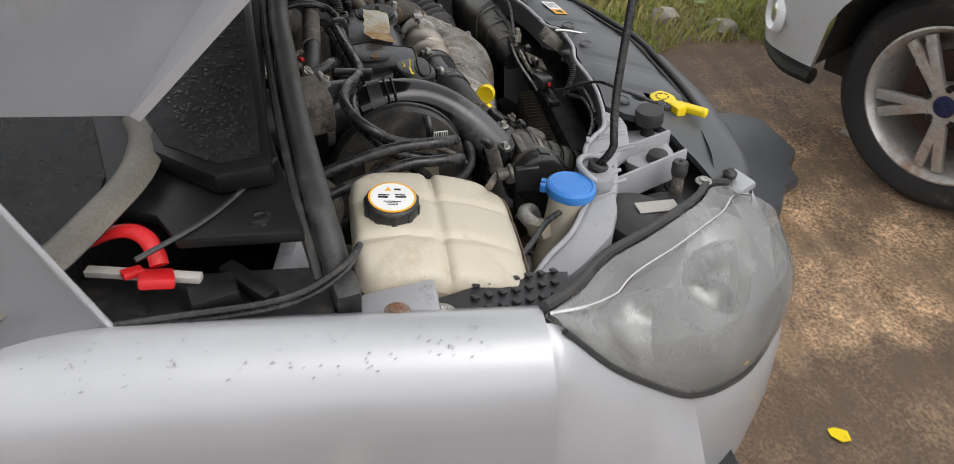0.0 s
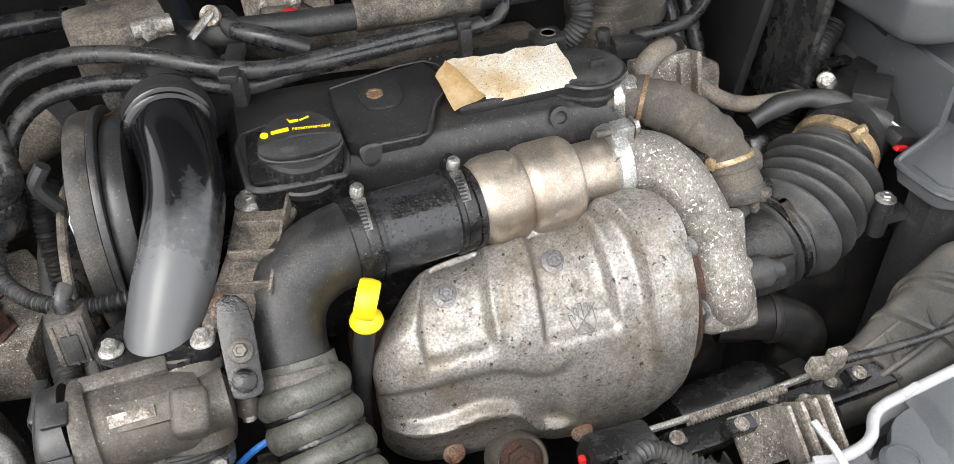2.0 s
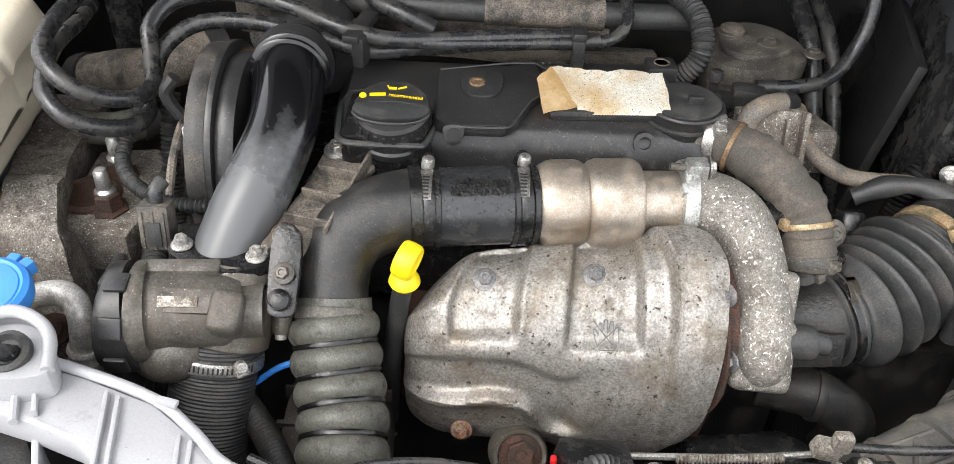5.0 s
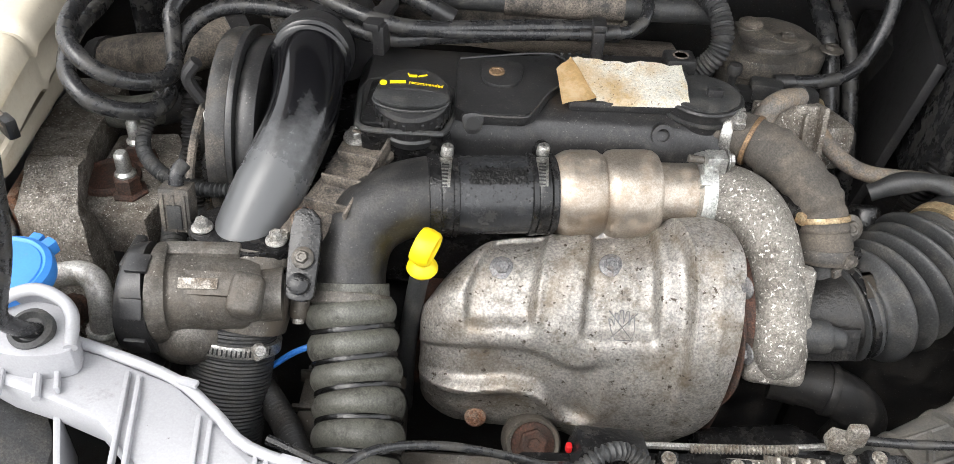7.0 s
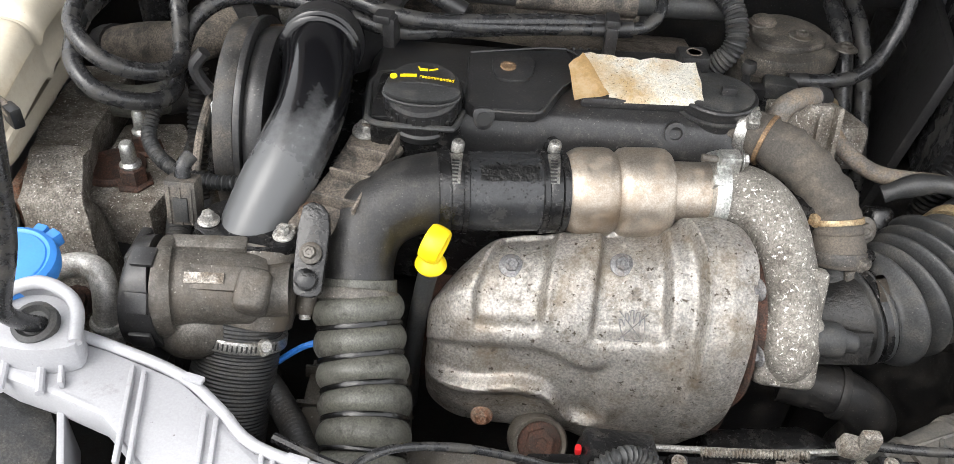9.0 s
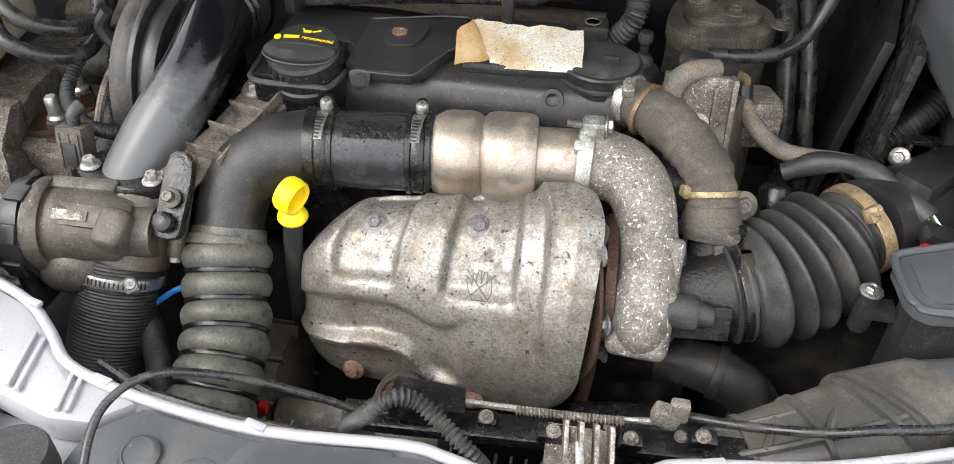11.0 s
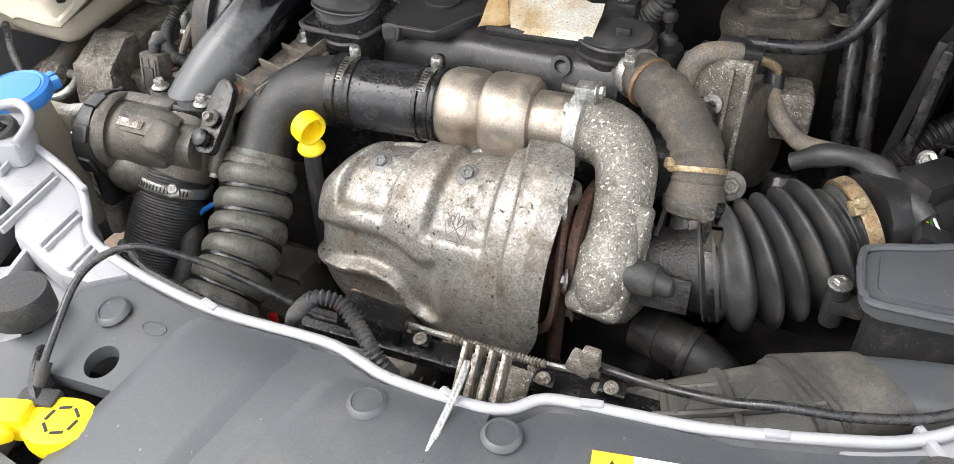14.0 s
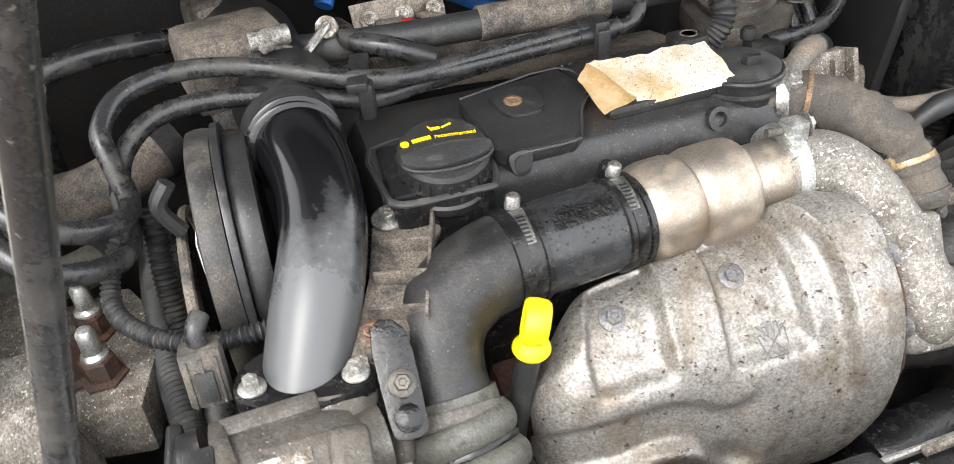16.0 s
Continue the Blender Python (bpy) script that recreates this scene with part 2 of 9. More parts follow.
M["rust_bolt"] = surface("rust_bolt", (0.22, 0.175, 0.14), 0.6, 0.5, 0.4, 60, 0.3, 500, dirt=(0.16, 0.075, 0.042), dirt_cover=0.5, dirt_scale=70, grit_amount=0.8)
M["yellow"] = surface("yellow", (0.88, 0.66, 0.01), 0.4, 0.0, 0.06, 20, 0.02, 400, dirt=(0.45, 0.33, 0.03), dirt_cover=0.14, dirt_scale=40)
M["blue_cap"] = surface("blue_cap", (0.045, 0.22, 0.62), 0.42, 0.0, 0.08, 18, 0.03, 500, dirt=(0.12, 0.22, 0.42), dirt_cover=0.2, dirt_scale=20)
M["blue_hose"] = surface("blue_hose", (0.03, 0.17, 0.55), 0.45, 0.0, 0.2, 18, 0.04, 500, dirt=(0.05, 0.09, 0.18), dirt_cover=0.3, dirt_scale=14)
M["tank_plastic"] = surface("tank_plastic", (0.52, 0.47, 0.375), 0.40, 0.0, 0.05, 9, 0.02, 300, dirt=(0.40, 0.325, 0.225), dirt_cover=0.24, dirt_scale=9, specks=(0.30, 0.24, 0.165), speck_cover=0.70, speck_scale=140)
M["paper_tag"] = surface("paper_tag", (0.80, 0.775, 0.70), 0.7, 0.0, 0.05, 22, 0.3, 200, dirt=(0.74, 0.60, 0.36), dirt_cover=0.34, dirt_scale=26, stain=(0.62, 0.42, 0.16), stain_cover=0.30, stain_scale=18, specks=(0.24, 0.18, 0.11), speck_cover=0.625, speck_scale=420, grit_amount=0.3)
M["paper_brown"] = surface("paper_brown", (0.60, 0.40, 0.18), 0.7, 0.0, 0.15, 30, 0.15, 300, dirt=(0.74, 0.58, 0.36), dirt_cover=0.35, dirt_scale=30)
M["white_label"] = surface("white_label", (0.80, 0.80, 0.79), 0.5, 0.0, 0.04, 20, 0.02, 300)
M["black_ink"] = surface("black_ink", (0.015, 0.015, 0.015), 0.5, 0.0, 0.1, 20, 0.0, 300)
M["label_yellow"] = surface("label_yellow", (0.82, 0.42, 0.02), 0.5, 0.0, 0.05, 20, 0.02, 300)
M["red"] = surface("red", (0.55, 0.012, 0.015), 0.45, 0.0, 0.1, 20, 0.04, 300)
M["green"] = surface("green", (0.03, 0.16, 0.03), 0.4, 0.0, 0.1, 20, 0.02, 300)
M["oil_groove_black"] = surface("oil_groove_black", (0.005, 0.005, 0.005), 0.09, 0.0, 0.2, 60, 0.25, 160)
M["gold"] = surface("gold", (0.24, 0.155, 0.085), 0.55, 0.5, 0.3, 40, 0.15, 400, dirt=(0.11, 0.07, 0.045), dirt_cover=0.45, dirt_scale=60, grit_amount=0.6)
M["chrome"] = surface("chrome", (0.75, 0.75, 0.76), 0.14, 1.0, 0.08, 20, 0.0, 400)
M["rim_alloy"] = surface("rim_alloy", (0.62, 0.60, 0.58), 0.32, 0.7, 0.1, 8, 0.02, 400, dirt=(0.30, 0.20, 0.13), dirt_cover=0.3, dirt_scale=7)
M["tyre"] = surface("tyre", (0.016, 0.016, 0.017), 0.7, 0.0, 0.25, 10, 0.1, 400, dirt=(0.07, 0.058, 0.046), dirt_cover=0.18, dirt_scale=8, grit_amount=0.4)
M["grille_mesh"] = surface("grille_mesh", (0.008, 0.008, 0.009), 0.55, 0.0, 0.2, 12, 0.05, 700, dirt=(0.018, 0.019, 0.020), dirt_cover=0.42, dirt_scale=34, dirt_rough=0.5, specks=(0.06, 0.062, 0.066), speck_cover=0.68, speck_scale=170, grit_amount=0.9, spec=0.15)
M["glass_dark"] = surface("glass_dark", (0.012, 0.012, 0.012), 0.25, 0.0, 0.2, 6, 0.0, 300, dirt=(0.03, 0.028, 0.026), dirt_cover=0.3, dirt_scale=8)
M["sheen_beige"] = surface("sheen_beige", (0.10, 0.088, 0.072), 0.5, 0.0, 0.3, 8, 0.05, 300)
M["concrete"] = surface("concrete", (0.20, 0.18, 0.145), 0.9, 0.0, 0.2, 7, 0.6, 60, dirt=(0.12, 0.11, 0.06), dirt_cover=0.45, dirt_scale=5, grit_amount=0.5)
M["stone"] = surface("stone", (0.30, 0.27, 0.23), 0.9, 0.0, 0.3, 12, 0.6, 70, per_piece=0.3)
M["reflector"] = surface("reflector", (0.66, 0.66, 0.66), 0.28, 0.9, 0.08, 9, 0.0, 200)
M["back_plate"] = surface("back_plate", (0.25, 0.215, 0.18), 0.7, 0.0, 0.25, 20, 0.2, 500, dirt=(0.10, 0.08, 0.065), dirt_cover=0.4, dirt_scale=40, specks=(0.30, 0.26, 0.21), speck_cover=0.68, speck_scale=480, grit_amount=0.7)
M["pale_hose"] = surface("pale_hose", (0.13, 0.12, 0.11), 0.6, 0.0, 0.2, 20, 0.1, 500, dirt=(0.22, 0.17, 0.12), dirt_cover=0.4, dirt_scale=24, grit_amount=0.6)
M["latch_steel"] = surface("latch_steel", (0.34, 0.32, 0.29), 0.45, 0.7, 0.25, 40, 0.2, 400, dirt=(0.11, 0.09, 0.07), dirt_cover=0.48, dirt_scale=90, grit_amount=0.8)
M["timing_black"] = surface("timing_black", (0.026, 0.0255, 0.025), 0.45, 0.0, 0.25, 18, 0.06, 600, dirt=(0.080, 0.070, 0.059), dirt_cover=0.44, dirt_scale=24, specks=(0.14, 0.12, 0.10), speck_cover=0.70, speck_scale=480, grit_amount=0.7, flecks=(0.11, 0.10, 0.09), fleck_cover=0.92, fleck_scale=480.0)
M["clip_brass"] = surface("clip_brass", (0.40, 0.32, 0.20), 0.42, 0.75, 0.25, 40, 0.1, 400, dirt=(0.22, 0.14, 0.07), dirt_cover=0.45, dirt_scale=50, grit_amount=0.6)
M["scuttle_black"] = surface("scuttle_black", (0.007, 0.007, 0.0075), 0.34, 0.0, 0.2, 9, 0.03, 500, dirt=(0.015, 0.0145, 0.014), dirt_cover=0.3, dirt_scale=12, dirt_rough=0.45, spec=0.3)
M["water_drop"] = surface("water_drop", (0.010, 0.010, 0.011), 0.16, 0.0, 0.1, 9, 0.0, 500)
M["trim_pale"] = surface("trim_pale", (0.40, 0.38, 0.35), 0.5, 0.0, 0.1, 20, 0.02, 300)
M["paper_cream"] = surface("paper_cream", (0.52, 0.465, 0.35), 0.75, 0.0, 0.08, 22, 0.4, 200, dirt=(0.40, 0.31, 0.19), dirt_cover=0.3, dirt_scale=20, specks=(0.2, 0.15, 0.1), speck_cover=0.70, speck_scale=300)
M["ink_grey"] = surface("ink_grey", (0.28, 0.28, 0.28), 0.5, 0.0, 0.1, 20, 0.0, 300)
M["bare_alloy"] = surface("bare_alloy", (0.60, 0.59, 0.565), 0.42, 0.5, 0.15, 40, 0.15, 400, dirt=(0.28, 0.26, 0.23), dirt_cover=0.34, dirt_scale=60, grit_amount=0.4)
M["pump_dusty"] = surface("pump_dusty", (0.050, 0.046, 0.042), 0.50, 0.0, 0.3, 24, 0.15, 500, dirt=(0.125, 0.110, 0.092), dirt_cover=0.42, dirt_scale=34, specks=(0.24, 0.21, 0.175), speck_cover=0.67, speck_scale=420, grit_amount=0.7, flecks=(0.28, 0.26, 0.23), fleck_cover=0.92, fleck_scale=480.0)
M["bolt_grey"] = surface("bolt_grey", (0.20, 0.20, 0.205), 0.45, 0.6, 0.2, 40, 0.2, 400, dirt=(0.12, 0.10, 0.085), dirt_cover=0.35, dirt_scale=80, grit_amount=0.6)
M["tar_black"] = surface("tar_black", (0.011, 0.011, 0.011), 0.42, 0.0, 0.35, 60, 0.5, 260, dirt=(0.022, 0.020, 0.018), dirt_cover=0.40, dirt_scale=110, dirt_rough=0.6, specks=(0.10, 0.095, 0.09), speck_cover=0.68, speck_scale=420, grit_amount=0.8)
M["duct_dust"] = surface("duct_dust", (0.056, 0.055, 0.052), 0.42, 0.0, 0.2, 16, 0.08, 500, dirt=(0.110, 0.101, 0.088), dirt_cover=0.42, dirt_scale=18, dirt_rough=0.6, specks=(0.17, 0.16, 0.145), speck_cover=0.71, speck_scale=420, grit_amount=0.3)
M["liner_felt"] = surface("liner_felt", (0.030, 0.029, 0.028), 0.9, 0.0, 0.25, 8, 0.3, 400)
M["sleeve_wet"] = surface("sleeve_wet", (0.026, 0.027, 0.029), 0.24, 0.0, 0.25, 30, 0.10, 300, dirt=(0.045, 0.043, 0.040), dirt_cover=0.26, dirt_scale=50, dirt_rough=0.4, specks=(0.14, 0.13, 0.12), speck_cover=0.72, speck_scale=420, grit_amount=0.3)
M["oil_crust"] = surface("oil_crust", (0.004, 0.004, 0.004), 0.55, 0.0, 0.3, 60, 0.5, 200)
M["honey"] = surface("honey", (0.02, 0.02, 0.022), 0.45, 0.0, 0.2, 30, 0.1, 400)


def lens_material():
    m = bpy.data.materials.new("lens_clear")
    m.use_nodes = True
    nt = m.node_tree
    nt.nodes.remove(nt.nodes["Principled BSDF"])
    fr = node(nt, "ShaderNodeFresnel", IOR=1.5)
    tr = node(nt, "ShaderNodeBsdfTransparent", Color=(0.86, 0.87, 0.86, 1))
    gl = node(nt, "ShaderNodeBsdfGlossy", Roughness=0.08)
    df = node(nt, "ShaderNodeBsdfDiffuse", Color=(0.50, 0.50, 0.49, 1))
    co = nt.nodes.new("ShaderNodeTexCoord")
    nz = node(nt, "ShaderNodeTexNoise", Scale=9.0, Detail=8.0, Roughness=0.65)
    nt.links.new(co.outputs["Object"], nz.inputs["Vector"])
    hz = ramp(nt, nz.outputs[0], 0.25, 0.8, (0.16,) * 3 + (1,), (0.55,) * 3 + (1,))
    a, b = nt.nodes.new("ShaderNodeMixShader"), nt.nodes.new("ShaderNodeMixShader")
    nt.links.new(hz.outputs[0], a.inputs[0])
    nt.links.new(tr.outputs[0], a.inputs[1])
    nt.links.new(df.outputs[0], a.inputs[2])
    nt.links.new(fr.outputs[0], b.inputs[0])
    nt.links.new(a.outputs[0], b.inputs[1])
    nt.links.new(gl.outputs[0], b.inputs[2])
    nt.links.new(b.outputs[0], nt.nodes["Material Output"].inputs[0])
    return m


M["lens"] = lens_material()


def dust_sheen_pipe():
    """Glossy black plastic; grey dust and reflected sky are painted over its front end."""
    m = surface("pipe_dust_sheen", (0.005, 0.005, 0.006), 0.12, 0.0, 0.2, 12, 0.02, 600, specks=(0.085, 0.08, 0.075), speck_cover=0.71, speck_scale=520)
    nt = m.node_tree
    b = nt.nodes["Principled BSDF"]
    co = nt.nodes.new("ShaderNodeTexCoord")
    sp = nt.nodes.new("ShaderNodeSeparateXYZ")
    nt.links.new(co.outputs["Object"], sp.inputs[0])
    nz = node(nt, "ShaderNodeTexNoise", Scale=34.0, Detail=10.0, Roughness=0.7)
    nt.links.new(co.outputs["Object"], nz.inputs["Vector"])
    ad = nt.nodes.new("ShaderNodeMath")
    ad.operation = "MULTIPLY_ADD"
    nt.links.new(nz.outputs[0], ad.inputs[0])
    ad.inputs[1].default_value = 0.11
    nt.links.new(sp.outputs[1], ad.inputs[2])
    # grey of the dust and the painted sky reflection, fading out towards the rear
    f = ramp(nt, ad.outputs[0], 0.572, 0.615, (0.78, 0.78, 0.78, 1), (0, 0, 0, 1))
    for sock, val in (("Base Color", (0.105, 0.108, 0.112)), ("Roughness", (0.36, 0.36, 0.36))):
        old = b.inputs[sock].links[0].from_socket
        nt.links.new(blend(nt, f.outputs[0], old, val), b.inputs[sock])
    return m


M["pipe_dust_sheen"] = dust_sheen_pipe()


def ground_material():
    m = surface("ground_dirt", (0.40, 0.27, 0.165), 0.85, 0.0, 0.42, 5.2, 1.0, 70, dirt=(0.125, 0.084, 0.052), dirt_cover=0.38, dirt_scale=3.4, dirt_rough=0.6, stain=(0.20, 0.135, 0.085), stain_cover=0.45, stain_scale=6.0, grit=120.0, grit_amount=1.0,
                specks=(0.48, 0.42, 0.34), speck_cover=0.66, speck_scale=95)
    nt = m.node_tree
    b = nt.nodes["Principled BSDF"]
    old = b.inputs["Base Color"].links[0].from_socket
    co = nt.nodes.new("ShaderNodeTexCoord")
    sp = nt.nodes.new("ShaderNodeSeparateXYZ")
    nt.links.new(co.outputs["Object"], sp.inputs[0])
    nz = node(nt, "ShaderNodeTexNoise", Scale=2.5, Detail=8.0, Roughness=0.7)
    nt.links.new(co.outputs["Object"], nz.inputs["Vector"])
    ad = nt.nodes.new("ShaderNodeMath")
    ad.operation = "MULTIPLY_ADD"
    nt.links.new(nz.outputs[0], ad.inputs[0])
    ad.inputs[1].default_value = 0.9
    nt.links.new(sp.outputs[0], ad.inputs[2])
    # streaks pressed by wheels across the lane
    mp = node(nt, "ShaderNodeMapping", Scale=(1.1, 13.0, 1.0))
    nt.links.new(co.outputs["Object"], mp.inputs[0])
    st = node(nt, "ShaderNodeTexNoise", Scale=1.0, Detail=9.0, Roughness=0.6)
    nt.links.new(mp.outputs[0], st.inputs["Vector"])
    sm = nt.nodes.new("ShaderNodeMix")
    sm.data_type, sm.blend_type = "RGBA", "MULTIPLY"
    sm.inputs[0].default_value = 1.0
    nt.links.new(old, sm.inputs[6])
    nt.links.new(ramp(nt, st.outputs[0], 0.36, 0.62, (0.74, 0.72, 0.70, 1), (1.16, 1.16, 1.16, 1)).outputs[0], sm.inputs[7])
    old = sm.outputs[2]
    # dark wet mud at the verge, and dark brown again at low x
    nz3 = node(nt, "ShaderNodeTexNoise", Scale=5.0, Detail=12.0, Roughness=0.75)
    nt.links.new(co.outputs["Object"], nz3.inputs["Vector"])
    wob = nt.nodes.new("ShaderNodeMath")
    wob.operation = "MULTIPLY_ADD"
    nt.links.new(nz3.outputs[0], wob.inputs[0])
    wob.inputs[1].default_value = 0.75
    nt.links.new(sp.outputs[0], wob.inputs[2])
    mud = old
    for lo, hi in ((1.08, 1.36), (0.14, 0.0)):
        mr = nt.nodes.new("ShaderNodeMapRange")
        for k, v in (("From Min", lo), ("From Max", hi), ("To Max", 0.74)):
            mr.inputs[k].default_value = v
        nt.links.new(wob.outputs[0], mr.inputs["Value"])
        mud = blend(nt, mr.outputs[0], mud, (0.080, 0.056, 0.040))
    old = mud
    sc = nt.nodes.new("ShaderNodeMath")
    sc.operation = "MULTIPLY"
    nt.links.new(ad.outputs[0], sc.inputs[0])
    sc.inputs[1].default_value = 0.25
    f = ramp(nt, sc.outputs[0], 0.44, 0.50)
    nz2 = node(nt, "ShaderNodeTexNoise", Scale=30.0, Detail=8.0, Roughness=0.7)
    nt.links.new(co.outputs["Object"], nz2.inputs["Vector"])
    gr = blend(nt, ramp(nt, nz2.outputs[0], 0.35, 0.65).outputs[0], (0.09, 0.10, 0.03), (0.24, 0.23, 0.085))
    nt.links.new(blend(nt, f.outputs[0], old, gr), b.inputs["Base Color"])
    return m


M["navy"] = surface("navy", (0.012, 0.02, 0.07), 0.3, 0.0, 0.1, 18, 0.02, 500, dirt=(0.05, 0.055, 0.075), dirt_cover=0.2, dirt_scale=40)
M["dirt"] = ground_material()
M["grass"] = surface("grass", (0.31, 0.34, 0.08), 0.6, 0.0, 0.4, 3.5, 0.0, 90, dirt=(0.42, 0.34, 0.17), dirt_cover=0.42, dirt_scale=2.6)
M["leaf"] = surface("leaf", (0.13, 0.20, 0.040), 0.5, 0.0, 0.4, 3.0, 0.0, 90, dirt=(0.17, 0.13, 0.05), dirt_cover=0.3, dirt_scale=2.5)


# ---- mesh helpers ----
V = Vector


def emit(name, bm, mat, parent=None, label="", sharp=38):
    me = bpy.data.meshes.new(name)
    bmesh.ops.recalc_face_normals(bm, faces=bm.faces)
    bm.to_mesh(me)
    bm.free()
    me.polygons.foreach_set("use_smooth", [True] * len(me.polygons))
    me.set_sharp_from_angle(angle=radians(sharp))
    me.materials.append(M[mat])
    ob = new(name, me)
    if parent:
        ob.parent = parent
    if label:
        tagged(ob, label)
    return ob


def part(name, bm, mat, parent, label=""):
    return emit(name, bm, mat, parent, label)


def thing(name, label, category, group="", kind="", base=(0, 0, 0)):
    e = new(name)
    e.location = base
    e.empty_display_size = 0.02
    return tagged(e, label, category, group, kind)


def solo(name, bm, mat, label, category, group="", kind="", sharp=38):
    return tagged(emit(name, bm, mat, sharp=sharp), label, category, group, kind)


def aim(pos, way, spin=0):
    """Pose at pos whose z axis points along way."""
    q = V(way).normalized().to_track_quat("Z", "Y")
    return Matrix.Translation(pos) @ q.to_matrix().to_4x4() @ Matrix.Rotation(radians(spin), 4, "Z")


def smooth_path(pts, per=8):
    """Catmull-Rom through points (x, y, z[, radius])."""
    p = [np.array(q, float) for q in pts]
    if len(p) == 2:
        return [p[0] + (p[1] - p[0]) * k / per for k in range(per + 1)]
    p = [2 * p[0] - p[1]] + p + [2 * p[-1] - p[-2]]
    out = []
    for i in range(1, len(p) - 2):
        a, b, c, d = p[i - 1:i + 3]
        for k in range(per):
            t = k / per
            out.append(0.5 * (2 * b + (c - a) * t + (2 * a - 5 * b + 4 * c - d) * t * t + (3 * b - a - 3 * c + d) * t ** 3))
    out.append(p[-2])
    return out


def tube(pts, r=0.01, segs=14, per=8, wave=None, step=None, flat=1.0, bm=None, caps=True, wall=0):
    """A tube along points. wave(s): added radius at arc length s, resampled at step."""
    path = smooth_path([tuple(q) + ((r,) if len(q) == 3 else ()) for q in pts], per)
    path = np.array(path)
    if wave:
        d = np.r_[0, np.cumsum(np.linalg.norm(np.diff(path[:, :3], axis=0), axis=1))]
        n = max(4, int(d[-1] / step))
        s = np.linspace(0, d[-1], n + 1)
        path = np.stack([np.interp(s, d, path[:, k]) for k in range(4)], 1)
        path[:, 3] += np.array([wave(x) for x in s])
    bm = bm or bmesh.new()
    t = np.gradient(path[:, :3], axis=0)
    t /= np.linalg.norm(t, axis=1)[:, None] + 1e-12
    up = V((0, 0, 1)) if abs(t[0][2]) < 0.9 else V((0, 1, 0))
    rings, prev = [], V(t[0])
    side = prev.cross(up).normalized()
    for row, w in zip(path, t):
        w = V(w)
        side = (side - w * side.dot(w)).normalized()
        nrm = w.cross(side)
        rings.append([bm.verts.new(V(row[:3]) + (side * math.cos(a) + nrm * math.sin(a) * flat) * row[3])
                      for a in (2 * math.pi * k / segs for k in range(segs))])
    for a, b in zip(rings, rings[1:]):
        for k in range(segs):
            bm.faces.new((a[k], a[(k + 1) % segs], b[(k + 1) % segs], b[k]))
    if caps:
        bm.faces.new(rings[0][::-1])
        bm.faces.new(rings[-1])
    return bm


def lathe(profile, segs=28, m=None, bm=None):
    """Profile rows (radius, height) turned round z, then posed by m."""
    bm = bm or bmesh.new()
    m = m or Matrix()
    rings = []
    for r, z in profile:
        if r < 1e-6:
            rings.append([bm.verts.new(m @ V((0, 0, z)))])
        else:
            rings.append([bm.verts.new(m @ V((r * math.cos(a), r * math.sin(a), z))) for a in (2 * math.pi * k / segs for k in range(segs))])
    for a, b in zip(rings, rings[1:]):
        for k in range(segs):
            j = (k + 1) % segs
            if len(a) == 1 and len(b) == 1:
                continue
            if len(a) == 1:
                bm.faces.new((a[0], b[k], b[j]))
            elif len(b) == 1:
                bm.faces.new((a[k], a[j], b[0]))
            else:
                bm.faces.new((a[k], a[j], b[j], b[k]))
    for end in (rings[0], rings[-1]):
        if len(end) > 2:
            bm.faces.new(end)
    return bm


def bevel_all(bm, w, seg=2):
    if w:
        es = [e for e in bm.edges if len(e.link_faces) == 2 and e.calc_face_angle(0) > 0.5]
        bmesh.ops.bevel(bm, geom=es, offset=w, segments=seg, affect="EDGES", profile=0.6, clamp_overlap=True)
    return bm


def block(size, m=None, bev=0.002, seg=2, taper=1.0):
    """A bevelled box of that size about m."""
    bm = bmesh.new()
    bmesh.ops.create_cube(bm, size=1)
    for v in bm.verts:
        k = taper if v.co.z > 0 else 1
        v.co = V((v.co.x * size[0] * k, v.co.y * size[1] * k, v.co.z * size[2]))
    bevel_all(bm, bev, seg)
    if m:
        bmesh.ops.transform(bm, matrix=m, verts=bm.verts)
    return bm


def prism(outline, z0, z1, bev=0.0, m=None, seg=2, holes=()):
    """An outline (x, y) filled, with holes, and given a thickness from z0 to z1."""
    bm = bmesh.new()
    if holes:
        es = []
        for loop in (outline, *holes):
            vs = [bm.verts.new((x, y, z0)) for x, y in loop]
            es += [bm.edges.new((vs[i], vs[(i + 1) % len(vs)])) for i in range(len(vs))]
        bmesh.ops.triangle_fill(bm, use_beauty=True, edges=es)
    else:
        bm.faces.new([bm.verts.new((x, y, z0)) for x, y in outline])
    geo = bmesh.ops.extrude_face_region(bm, geom=bm.faces[:])
    for v in (g for g in geo["geom"] if isinstance(g, bmesh.types.BMVert)):
        v.co.z = z1
    bmesh.ops.recalc_face_normals(bm, faces=bm.faces)
    bevel_all(bm, bev, seg)
    if m:
        bmesh.ops.transform(bm, matrix=m, verts=bm.verts)
    return bm


def join(a, b):
    """Adds the geometry of b to a."""
    me = bpy.data.meshes.new("tmp")
    b.to_mesh(me)
    b.free()
    a.from_mesh(me)
    bpy.data.meshes.remove(me)
    return a


